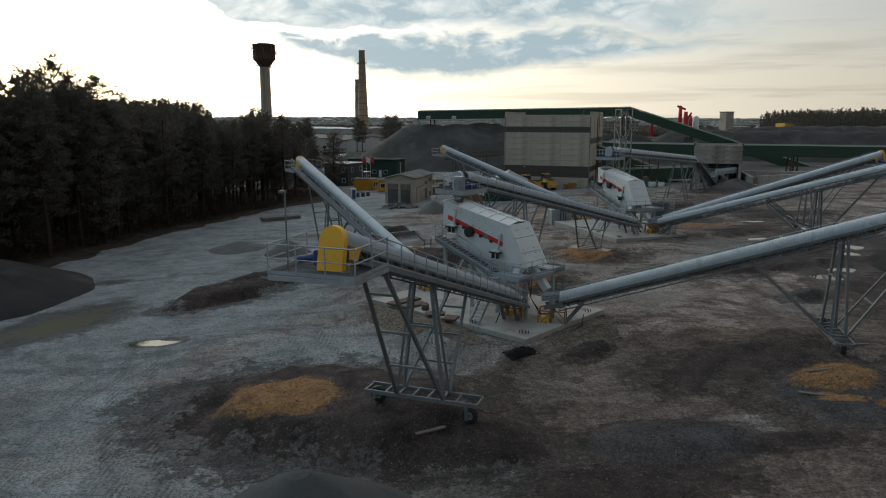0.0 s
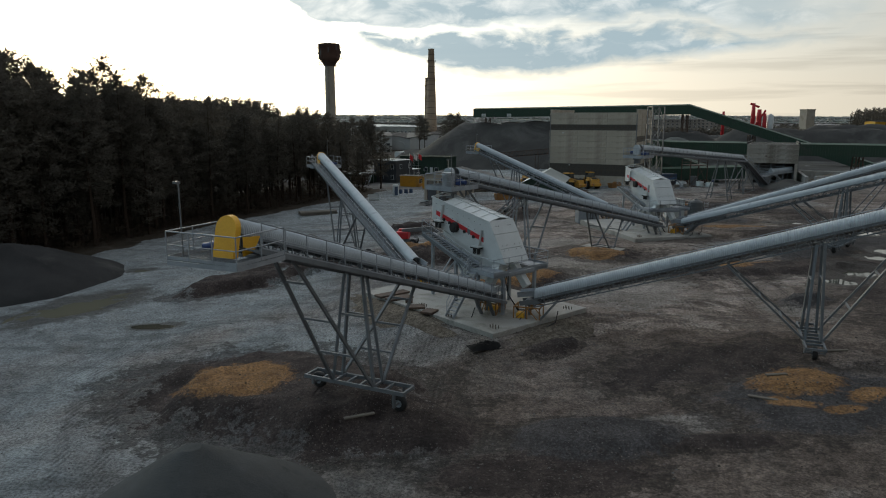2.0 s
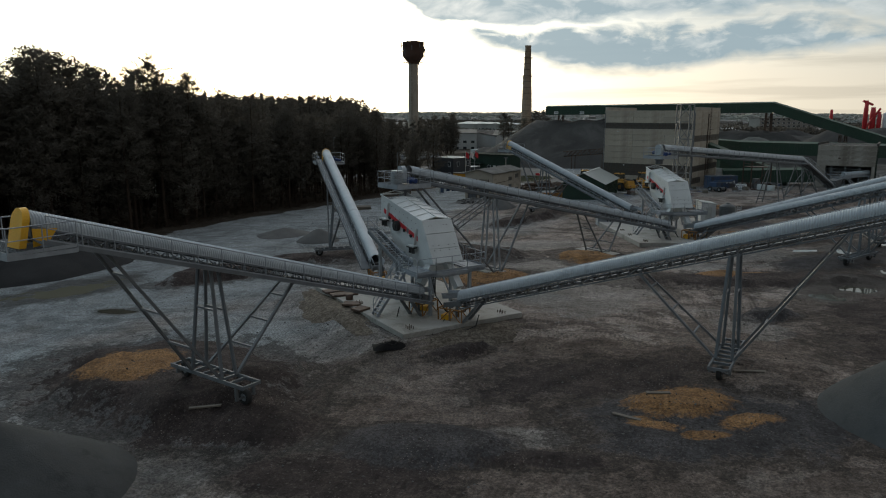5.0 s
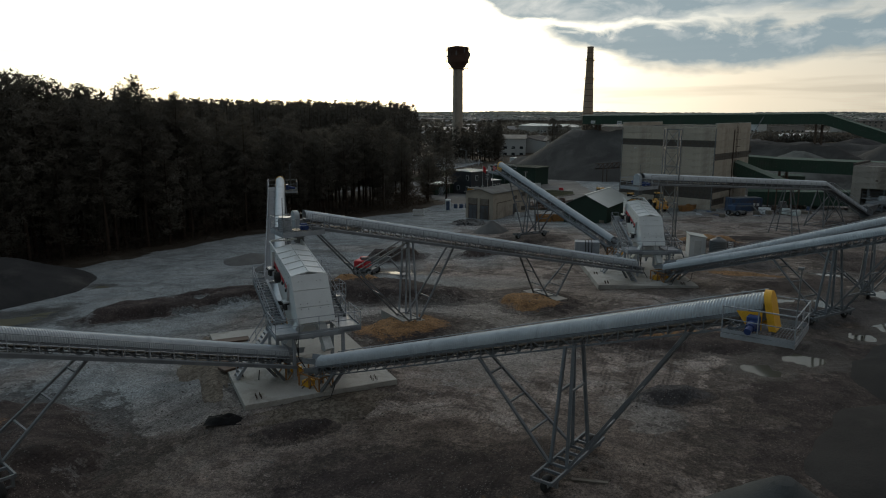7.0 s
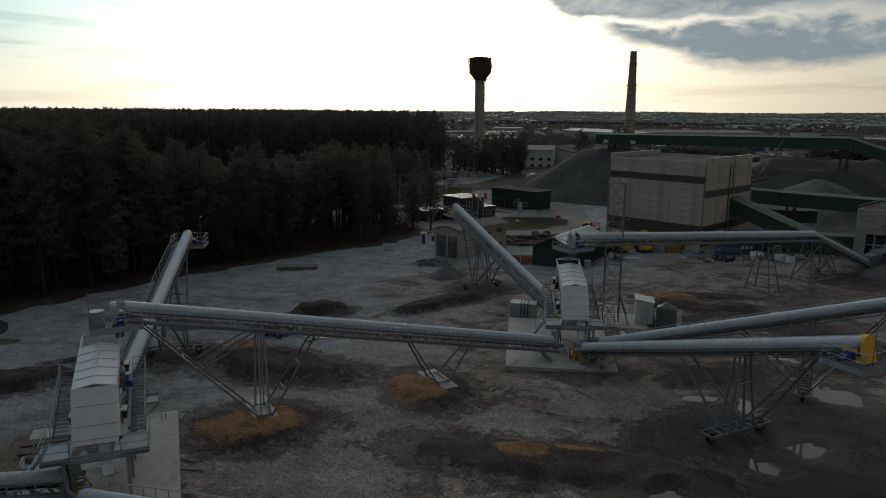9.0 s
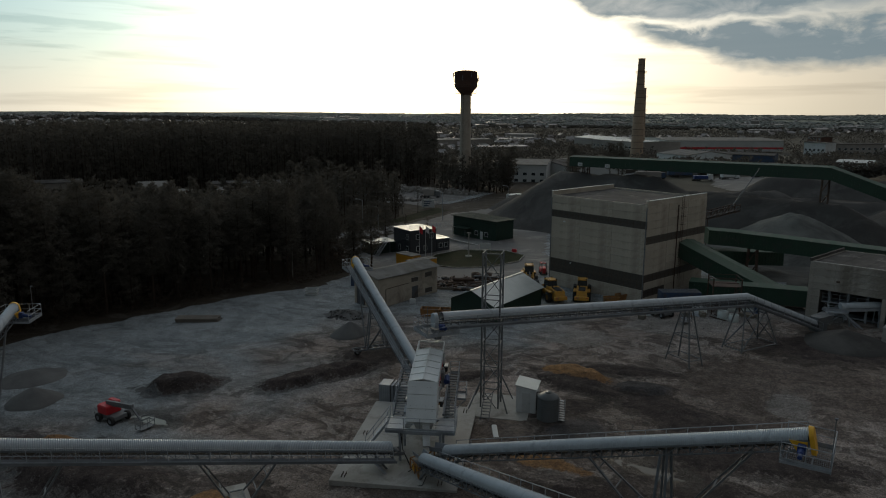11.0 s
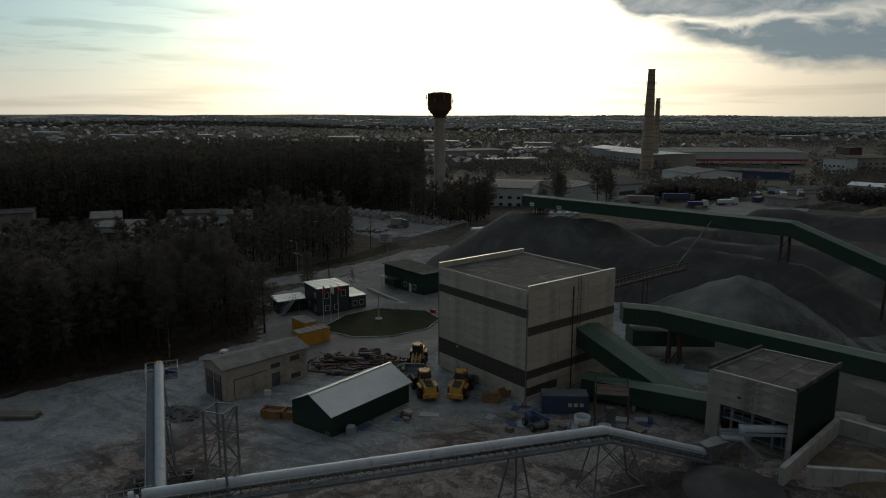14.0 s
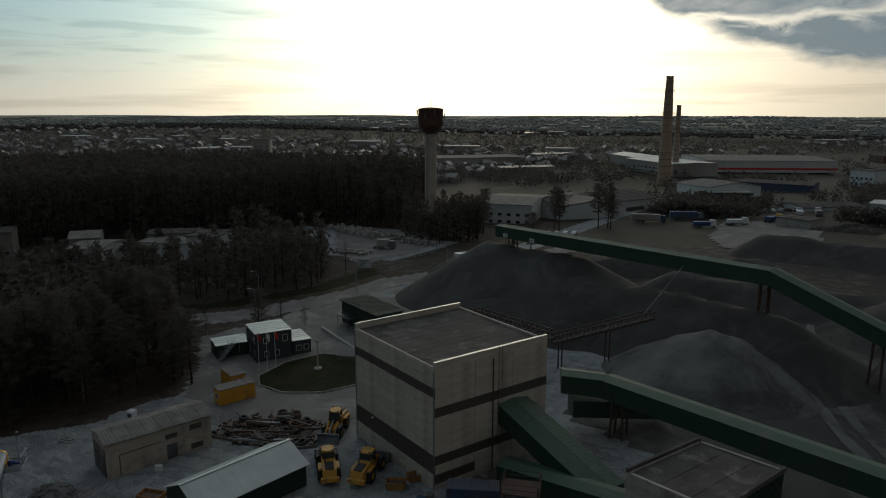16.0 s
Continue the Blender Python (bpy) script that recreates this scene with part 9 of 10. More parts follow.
BIGTYRE = Geo().turned([(0.42, -0.30), (0.72, -0.34), (0.84, -0.26), (0.86, 0.0), (0.84, 0.26), (0.72, 0.34), (0.42, 0.30)], 22)
for i in range(22):
    a = 2 * math.pi * i / 22
    c, s = math.cos(a), math.sin(a)
    BIGTYRE.beam((0.85 * c, 0.85 * s, -0.30), (0.85 * math.cos(a + 0.12), 0.85 * math.sin(a + 0.12), 0.30), 0.08, 0.08)
BIGTYRE = BIGTYRE.mesh("tyre", RUBBER)
BIGRIM = Geo().turned([(0, -0.1), (0.2, -0.14), (0.22, -0.04), (0.4, -0.06), (0.44, -0.28), (0.44, 0.28), (0.4, 0.06), (0.22, 0.04), (0.2, 0.14), (0, 0.1)], 16).mesh("rim", LOADER)


def wheel_loader(x, y, yaw, label):
    """A big articulated wheel loader; x runs forward to the bucket."""
    root = thing("wheel_loader", at(x, y, None, yaw), label, "wheel loader", "wheel loaders")
    g = Geo().prism([(-3.7, 0.75), (-3.85, 1.25), (-3.55, 2.15), (-1.2, 2.45), (-0.4, 2.45), (-0.4, 0.85), (-1.6, 0.6)], -0.85, 0.85)
    part("rear_body", g, LOADER, root, "yellow engine hood")
    part("hood_grille", Geo().prism([(-3.45, 2.21), (-1.9, 2.40), (-1.9, 2.47), (-3.45, 2.29)], -0.55, 0.55), RUBBER, root, "black hood grille")
    part("counterweight", Geo().block(-4.1, -3.6, -1.15, 1.15, 0.75, 1.35, 0.12), LOADER, root)
    for s in (-1, 1):
        part("rear_fender", Geo().block(-2.7, -0.9, *((0.85, 1.35) if s > 0 else (-1.35, -0.85)), 1.75, 1.95, 0.06), LOADER, root)
        part("tail_lamp", Geo().box(-4.13, -4.09, s * 0.85 - 0.12, s * 0.85 + 0.12, 1.1, 1.22), RED, root)
    part("cab", Geo().hexa([(-1.1, -0.72, 1.9), (0.55, -0.72, 1.9), (0.55, 0.72, 1.9), (-1.1, 0.72, 1.9), (-0.95, -0.66, 3.35), (0.40, -0.66, 3.35), (0.40, 0.66, 3.35), (-0.95, 0.66, 3.35)]), GLASS, root, "dark glazed cab")
    g = Geo()
    for px, qx in ((-1.1, -0.95), (0.55, 0.40)):
        for s in (-1, 1):
            g.beam((px, s * 0.74, 1.9), (qx, s * 0.68, 3.35), 0.10)
    part("cab_posts", g, RUBBER, root)
    part("cab_roof", Geo().block(-1.15, 0.6, -0.8, 0.8, 3.35, 3.52, 0.07), LOADER, root, "yellow cab roof")
    g = Geo()
    for s in (-1, 1):
        for px in (-1.1, 0.5):
            g.box(px - 0.06, px + 0.06, s * 0.6 - 0.1, s * 0.6 + 0.1, 3.5, 3.64)
    g.cyl((-1.9, 0.45, 2.4), (-1.9, 0.45, 3.1), 0.08, 8)
    part("roof_lamps", g, RUBBER, root)
    part("front_frame", Geo().block(-0.2, 2.3, -0.6, 0.6, 0.75, 1.7, 0.1), LOADER, root)
    for s in (-1, 1):
        part("lift_arm", Geo().beam((0.9, s * 0.62, 2.15), (3.35, s * 0.62, 0.75), 0.24, 0.42), LOADER, root)
        part("front_fender", Geo().block(0.8, 2.4, *((0.95, 1.4) if s > 0 else (-1.4, -0.95)), 1.78, 1.92, 0.05), RUBBER, root)
    part("tilt_link", Geo().beam((1.0, 0, 2.35), (3.2, 0, 1.45), 0.2, 0.26), STEEL, root)
    g = Geo()
    prof = [(3.3, 0.15), (4.6, 0.05), (4.65, 0.12), (3.75, 0.35), (3.45, 0.9), (3.6, 1.5), (3.4, 1.55), (3.25, 0.9)]
    g.prism(prof, -1.5, 1.5)
    for y0 in (-1.5, 1.44):
        g.prism([(3.3, 0.15), (4.6, 0.05), (4.2, 0.9), (3.6, 1.5), (3.3, 1.4)], y0, y0 + 0.06)
    part("bucket", g, STEEL, root, "worn steel bucket")
    for wx in (-1.8, 1.6):
        for s in (-1, 1):
            wh = piece("wheel", BIGTYRE, root, Matrix.Translation((wx, s * 1.1, 0.86)) @ Euler((math.pi / 2, 0, 0)).to_matrix().to_4x4())
            piece("rim", BIGRIM, wh, Matrix.Identity(4))
    return root


wheel_loader(17.6, 150.2, 137, "yellow wheel loader parked beside the green shed")
wheel_loader(22.4, 152.6, 106, "yellow wheel loader parked against the crusher house")
wheel_loader(10.4, 159.6, -64, "yellow wheel loader with its bucket lowered on the forecourt")


def forklift():
    root = thing("forklift", at(10.1, 168.0, None, -60), "small red forklift by the crusher house", "forklift")
    part("body", Geo().block(-1.2, 0.8, -0.6, 0.6, 0.3, 1.3, 0.12), RED, root)
    g = Geo()
    for px in (-0.9, 0.6):
        for s in (-1, 1):
            g.beam((px, s * 0.55, 1.2), (px * 0.8, s * 0.5, 2.2), 0.07)
    part("overhead_guard", g, RUBBER, root)
    part("guard_roof", Geo().box(-0.75, 0.55, -0.55, 0.55, 2.2, 2.26), RED, root)
    part("mast", Geo().box(0.85, 1.0, -0.45, -0.35, 0.1, 2.5).box(0.85, 1.0, 0.35, 0.45, 0.1, 2.5).box(0.85, 1.0, -0.45, 0.45, 2.4, 2.5), STEEL, root)
    for wx in (-0.8, 0.5):
        for s in (-1, 1):
            piece("wheel", WHEEL_T, root, Matrix.Translation((wx, s * 0.55, 0.36)) @ Euler((math.pi / 2, 0, 0)).to_matrix().to_4x4() @ Matrix.Diagonal((0.7, 0.7, 0.8, 1)))
    return root


forklift()


def skip_bin(x, y, yaw, paint, label, w=2.2, d=1.3, h=1.0):
    root = thing("skip_bin", at(x, y, None, yaw), label, "bin", "skips and boxes")
    t = 0.06
    g = Geo().box(0, w, 0, d, 0, t)
    g.hexa([(0, 0, 0), (w, 0, 0), (w, t, 0), (0, t, 0), (-0.15, -0.15, h), (w + 0.15, -0.15, h), (w + 0.15, t - 0.15, h), (-0.15, t - 0.15, h)])
    g.hexa([(0, d - t, 0), (w, d - t, 0), (w, d, 0), (0, d, 0), (-0.15, d + 0.15 - t, h), (w + 0.15, d + 0.15 - t, h), (w + 0.15, d + 0.15, h), (-0.15, d + 0.15, h)])
    g.hexa([(0, 0, 0), (t, 0, 0), (t, d, 0), (0, d, 0), (-0.15, -0.15, h), (t - 0.15, -0.15, h), (t - 0.15, d + 0.15, h), (-0.15, d + 0.15, h)])
    g.hexa([(w - t, 0, 0), (w, 0, 0), (w, d, 0), (w - t, d, 0), (w + 0.15 - t, -0.15, h), (w + 0.15, -0.15, h), (w + 0.15, d + 0.15, h), (w + 0.15 - t, d + 0.15, h)])
    part("shell", g, paint, root)
    part("load", Geo().block(0.15, w - 0.15, 0.15, d - 0.15, 0.1, h * 0.75, 0.1), RUST, root, "dark scrap load")
    return root


skip_bin(27.0, 150.4, 30, SKIPC, "worn orange steel skip with dark scrap")
skip_bin(28.6, 153.2, 60, SKIPC, "small worn orange steel hopper against the wall", 1.3, 1.0)
skip_bin(3.2, 132.6, 20, SKIPC, "ochre steel box beside the garage", 2.6, 1.5, 1.2)
skip_bin(5.9, 133.7, 20, SKIPC, "ochre steel box beside the shed", 2.2, 1.5, 1.1)


def blue_container():
    root = thing("blue_container", at(35.6, 150.6, None, 28), "dark blue shipping container with a corrugated roof", "container")
    g = Geo().block(0, 6.06, 0, 2.44, 0.1, 2.55, 0.03)
    for i in range(26):
        g.box(0.15 + i * 0.225, 0.26 + i * 0.225, -0.03, 2.47, 0.3, 2.4)
    part("body", g, BLUE2, root)
    g = Geo()
    for i in range(24):
        g.box(0.1 + i * 0.25, 0.24 + i * 0.25, 0.05, 2.39, 2.55, 2.6)
    part("roof_sheet", g, STEEL, root)
    part("door_bar", Geo().box(-0.05, 0, 0.9, 0.95, 0.2, 2.4).box(-0.05, 0, 1.5, 1.55, 0.2, 2.4), STEEL, root)
    for k in range(3):
        part("bar", Geo().box(3.4 + k * 0.75, 3.9 + k * 0.75, -0.045, -0.03, 1.1, 1.6), LIGHTGREY, root, "unreadable pale mark")
    return root


blue_container()


def cage_tower():
    root = thing("stair_tower", at(44.2, 152.4, None, 20), "rusty open steel platform tower", "platform")
    for px in (-2, 2):
        for py in (-1.6, 1.6):
            part("column", Geo().beam((px, py, 0), (px, py, 5.4), 0.16), RUST, root)
    part("deck", Geo().box(-2.1, 2.1, -1.7, 1.7, 4.2, 4.28), RUST, root)
    g = Geo()
    for z in (4.8, 5.4):
        g.rail([(-2, -1.6, z), (2, -1.6, z), (2, 1.6, z), (-2, 1.6, z), (-2, -1.6, z)], 0.04)
    part("guard_rail", g, RUST, root)
    part("brace", Geo().beam((-2, -1.6, 0.2), (2, -1.6, 4.2), 0.08), RUST, root)
    part("brace", Geo().beam((2, -1.6, 0.2), (2, 1.6, 4.2), 0.08), RUST, root)
    part("cabinet", Geo().block(-0.6, 0.6, -0.4, 0.4, 0, 1.9, 0.04), STEEL, root)
    return root


cage_tower()


def concrete_ring(x, y, r, h, mat, label):
    g = Geo().turned([(r, 0), (r, h), (r - 0.14, h), (r - 0.14, 0.05)], 24)
    return solo("concrete_ring", g, mat, at(x, y), label, "ring", "rings and drums")


concrete_ring(41.2, 150.4, 1.05, 0.9, WHITE, "pale round steel ring lying on the ground")
concrete_ring(44.6, 148.8, 0.75, 1.1, PALEROOF, "rolled galvanised sheet drum")
concrete_ring(46.2, 147.6, 0.7, 1.0, PALEROOF, "rolled galvanised sheet drum")
concrete_ring(43.2, 155.0, 0.5, 0.8, RUST, "open rusty steel drum")


TYRES = thing("tyre_heap", at(2.0, 155.0), "worn lorry tyres thrown on the scrap heap", "tyres")


def tyre(x, y, z, r, tilt):
    ob = new("tyre", WHEEL_T)
    ob.parent = TYRES
    ob.matrix_local = TYRES.matrix_world.inverted() @ pose(x, y, z, tilt, 0, x * 57) @ Matrix.Diagonal((r / 0.52, r / 0.52, 1.3, 1))


def scrap_yard():
    rnd = random.Random(77)
    zone = [(-4.8, 149.6), (0.5, 149.0), (8.0, 151.6), (11.0, 154.6), (7.5, 160.0), (1.0, 161.0), (-7.4, 155.0)]
    # long pipes and beams
    for k in range(16):
        x, y = rnd.uniform(-3, 8), rnd.uniform(150.5, 159)
        if not in_poly(x, y, zone):
            continue
        ln, r = rnd.uniform(2.5, 6.0), rnd.uniform(0.12, 0.34)
        a = radians(25 + rnd.gauss(0, 14))
        z = gz(x, y) + r + rnd.choice((0.0, 0.0, 0.25, 0.5))
        d = Vector((math.cos(a), math.sin(a), rnd.uniform(-0.04, 0.06)))
        g = Geo().cyl(d * (-ln / 2), d * (ln / 2), r, 12) if k % 3 else Geo().beam(d * (-ln / 2), d * (ln / 2), r * 1.5, r * 1.5)
        solo("scrap_pipe" if k % 3 else "scrap_beam", g, RUST if k % 4 else STEEL, pose(x, y, z), "rusty steel pipe on the scrap heap" if k % 3 else "rusty steel beam on the scrap heap", "scrap metal", "scrap metal")
    for k in range(22):
        x, y = rnd.uniform(-6, 10), rnd.uniform(150, 160.5)
        if in_poly(x, y, zone):
            tyre(x, y, gz(x, y) + 0.2 + rnd.choice((0, 0.35)), rnd.uniform(0.45, 0.8), rnd.gauss(0, 14))
    concrete_ring(4.5, 157.8, 1.2, 0.9, RUST, "rusty steel ring on the scrap heap")
    concrete_ring(-0.2, 159.3, 0.8, 1.1, RUST, "rusty crusher cone on the scrap heap")
    concrete_ring(2.0, 160.0, 0.8, 1.1, RUST, "rusty crusher cone on the scrap heap")
    g = Geo()
    for k in range(420):
        x, y = rnd.uniform(-7, 11), rnd.uniform(149, 161)
        if not in_poly(x, y, zone):
            continue
        z = gz(x, y) + rnd.uniform(0.02, 0.5)
        a, ln = rnd.uniform(0, 3.1), rnd.uniform(0.3, 1.3)
        g.beam((x, y, z), (x + math.cos(a) * ln, y + math.sin(a) * ln, z + rnd.gauss(0, 0.15)), rnd.uniform(0.08, 0.4), rnd.uniform(0.05, 0.3))
    solo("scrap_heap", g, RUST, pose(0, 0, 0), "tangled heap of rusty scrap iron", "scrap heap", kind="stuff")
    # kerb of boards round the scrap bay
    for p, q in (((-4.6, 149.4), (8.2, 151.4)), ((8.2, 151.4), (11.3, 154.6)), ((11.3, 154.6), (7.6, 160.4))):
        z = gz(*p)
        solo("timber_edge", Geo().beam((0, 0, 0.15), (q[0] - p[0], q[1] - p[1], gz(*q) - z + 0.15), 0.18, 0.4), WOOD, pose(*p, z), "low timber edging of the scrap bay", "edging", "timber edging")


scrap_yard()


def small_debris():
    rnd = random.Random(3)
    # pallets, slabs and blocks near the shed
    for x, y, w, d, h, yaw, m, nm, lb in ((21.6, 142.6, 2.6, 1.3, 0.16, 25, CONC, "concrete_plate", "loose pale concrete plate"), (19.6, 141.8, 1.6, 1.4, 0.25, 60, CONC, "concrete_plate", "broken pale concrete plate"),
                                       (16.6, 133.6, 1.0, 1.0, 1.1, 20, GALV, "cage_tank", "square white cage tank"), (15.0, 132.2, 1.2, 0.9, 0.5, 70, WOOD, "pallet_stack", "low stack of weathered pallets"),
                                       (12.9, 133.0, 1.1, 0.15, 1.3, 50, WHITE, "window_frame", "white window frame leaning by the shed"), (-2.4, 138.6, 1.0, 0.5, 0.8, 30, WHITE, "stone_block", "small white block by the garage"),
                                       (-4.2, 139.6, 2.2, 0.3, 0.12, 76, LIGHTGREY, "plank", "pale plank at the garage wall"), (29.0, 101.2, 2.6, 0.5, 0.15, -62, WHITE, "sheet_stack", "stack of white sheet strips"),
                                       (5.5, 144.5, 1.4, 1.2, 0.5, 10, RUST, "scrap_box", "rusty box by the shed"), (44.0, 152.2, 2.4, 1.3, 0.3, 20, PALEROOF, "sheet_stack", "stack of pale metal sheets"),
                                       (46.5, 151.0, 2.2, 1.5, 0.5, -20, WOOD, "pallet_stack", "stack of weathered pallets"), (24.8, 157.0, 5.0, 0.5, 0.4, -21, RUST, "steel_beam", "dark steel beam along the wall")):
        g = Geo().block(0, w, 0, d, 0, h, min(0.05, h * 0.3, d * 0.2))
        solo(nm, g, m, at(x, y, None, yaw), lb, nm.replace("_", " "), "loose things")
    for x, y, ln, yaw in ((28.0, 81.9, 2.6, -58), (30.1, 82.4, 2.4, -30), (8.0, 57.6, 3.4, 22), (7.0, 58.6, 3.0, 12), (20.6, 36.6, 1.5, -20), (22.2, 39.3, 1.3, 15), (27.5, 44.3, 1.8, 10), (-0.6, 31.9, 1.6, 30)):
        solo("plank", Geo().box(-ln / 2, ln / 2, -0.11, 0.11, 0, 0.07), WOOD, pose(x, y, gz(x, y) + 0.02, 0, 0, yaw), "loose weathered plank on the gravel", "plank", "loose planks")
    # timber stack and crate by the forest
    root = thing("timber_stack", at(-27.5, 117.0, None, 30), "flat stack of grey weathered boards", "timber stack", "loose things")
    bm = Geo().box(-3.2, 3.2, 0, 0.24, 0, 0.12).mesh("board", WOOD)
    for k in range(4):
        for i in range(7):
            piece("board", bm, root, Matrix.Translation((rnd.gauss(0, 0.12), -1.0 + i * 0.29, 0.1 + k * 0.15)))
    root = thing("slatted_crate", at(-22.8, 136.8, None, 15), "pale slatted crate beside the forest", "crate", "loose things")
    for z in (0.1, 0.55, 1.0):
        for y in (0, 1.1):
            part("slat", Geo().box(0, 2.2, y, y + 0.04, z, z + 0.22), LIGHTGREY, root)
        for x in (0, 2.16):
            part("slat", Geo().box(x, x + 0.04, 0.04, 1.1, z, z + 0.22), LIGHTGREY, root)
    part("base", Geo().box(0.05, 2.15, 0.05, 1.1, 0.02, 0.12), WOOD, root)
    root = thing("portable_toilet", at(-19.2, 145.4, None, 20), "white and blue portable toilet cabin", "toilet cabin")
    part("body", Geo().block(0, 1.1, 0, 1.1, 0, 2.1, 0.05), WHITE, root)
    part("roof", Geo().block(-0.04, 1.14, -0.04, 1.14, 2.1, 2.3, 0.12), WHITE, root)
    part("door", Geo().box(0.2, 0.9, -0.04, 0, 0.1, 1.95), BLUE2, root)
    for x, y, r in ((-18.3, 149.2, 0.4), (-17.2, 149.6, 0.42), (-16.2, 150.2, 0.38)):
        solo("barrel", Geo().turned([(0, 0), (r, 0), (r * 1.03, 0.3), (r, 0.45), (r * 1.03, 0.6), (r, 0.9), (0, 0.92)], 16), BLUE2, at(x, y), "blue plastic barrel beside the toilet cabin", "barrel", "barrels")
    # black sheeting at the slab corner
    g = Geo()
    rows = []
    for j in range(13):
        row = []
        for i in range(19):
            u, v = i / 18 * 2 - 1, j / 12 * 2 - 1
            k = max(0, 1 - (u * u + v * v))
            row.append((u * 1.15, v * 0.7, 0.42 * k ** 0.6 * (0.7 + 0.5 * noise.noise((u * 2.2, v * 2.2, 4))) + 0.30 * k * noise.noise((u * 6, v * 6, 1)) - 0.03))
        rows.append(row)
    solo("plastic_sheeting", g.sheet(rows), TARP, at(5.2, 44.3, None, 25), "crumpled heap of black plastic sheeting", "sheeting")
    # steel bits on the first slab
    for x, y, ln, yaw in ((-3.2, 55.6, 3.0, 45), (-2.4, 54.4, 2.2, 40), (-0.6, 51.8, 1.4, 10), (0.6, 50.6, 1.2, 70)):
        solo("steel_grate", Geo().block(-ln / 2, ln / 2, -0.5, 0.5, 0, 0.16, 0.03), RUST, pose(x, y, 0.17, 0, 0, yaw), "rusty steel grating lying on the slab", "grating", "loose things")
    solo("steel_drum", Geo().turned([(0, 0), (0.3, 0), (0.3, 0.42), (0, 0.42)], 14), RUST, pose(-1.4, 53.2, 0.17), "short rusty drum on the slab", "drum")
    # rubble stones on the heap by the garage
    mesh = []
    for k in range(4):
        g = Geo()
        ring = [(0.5 * math.cos(i) * rnd.uniform(0.7, 1.1), 0.5 * math.sin(i) * rnd.uniform(0.7, 1.1)) for i in (0, 1.1, 2.0, 3.1, 4.2, 5.3)]
        g.slab(ring, -0.2, rnd.uniform(0.15, 0.4))
        mesh.append(g.mesh("stone", GRAVEL2))
    root = thing("rubble_cover", at(-8.0, 128.5), "broken stones scattered over a rubble heap", "stones", kind="stuff")
    for k in range(70):
        a, r = rnd.uniform(0, 6.28), rnd.random() ** 0.6
        x, y = 3.6 * r * math.cos(a), 2.3 * r * math.sin(a)
        s = rnd.uniform(0.25, 0.7)
        piece("stone", mesh[k % 4], root, Matrix.Translation((x, y, gz(-8 + x, 128.5 + y) - gz(-8, 128.5) + 0.85 * (1 - r))) @ Euler((rnd.gauss(0, 0.4), rnd.gauss(0, 0.4), a)).to_matrix().to_4x4() @ Matrix.Diagonal((s, s, s, 1)))


small_debris()


def bay_walls():
    for p, q in (((64.4, 145.6), (69.0, 162.4)), ((66.6, 147.2), (78.0, 152.2)), ((69.0, 162.4), (84.0, 158.5))):
        z = gz(*p)
        ln = math.hypot(q[0] - p[0], q[1] - p[1])
        yaw = math.degrees(math.atan2(q[1] - p[1], q[0] - p[0]))
        root = thing("bay_wall", pose(*p, z - 0.2, 0, 0, yaw), "thick cast concrete bay wall", "wall", "bay walls")
        n = int(ln / 2.4)
        blk = Geo().block(0.01, ln / n - 0.01, -0.3, 0.3, 0, 2.2, 0.04).mesh("wall_block", CONC)
        for i in range(n):
            piece("wall_block", blk, root, Matrix.Translation((i * ln / n, 0, 0)))


bay_walls()

# ---- forecourt ----
def flagpoles():
    for k, (x, y) in enumerate(((-19.9, 172.3), (-19.0, 173.5), (-18.1, 174.7))):
        root = thing("flagpole", at(x, y), "white flagpole with a small hanging flag", "flagpole", "flagpoles")
        part("pole", Geo().cyl((0, 0, 0), (0, 0, 7.6), 0.06, 8, 0.035), WHITE, root)
        rows = [[(0.06 + 0.8 * u + 0.05 * math.sin(5 * v + k), 0.12 * math.sin(6 * u + k), 7.4 - 1.3 * v - 0.5 * u) for u in (0, 0.25, 0.5, 0.75, 1)] for v in (0, 0.33, 0.66, 1)]
        part("flag", Geo().sheet(rows), (RED, WHITE, RED)[k], root)


flagpoles()


def street_lamp(x, y, h, yaw, label="grey street lamp with a curved arm"):
    root = thing("street_lamp", at(x, y, None, yaw), label, "street lamp", "street lamps")
    part("pole", Geo().cyl((0, 0, 0), (0, 0, h), 0.10, 8, 0.06), GALV, root)
    part("arm", Geo().rail([(0, 0, h), (0.5, 0, h + 0.35), (1.4, 0, h + 0.5)], 0.05), GALV, root)
    part("lamp_head", Geo().block(1.3, 2.0, -0.15, 0.15, h + 0.42, h + 0.58, 0.04), LIGHTGREY, root)


street_lamp(-58.5, 207.0, 8.0, 200)
street_lamp(-44.3, 193.4, 8.0, 200)
street_lamp(-35.6, 259.6, 7.5, 190)
street_lamp(-43.7, 227.8, 8.5, 190)
street_lamp(-96.0, 172.0, 8.0, 220)


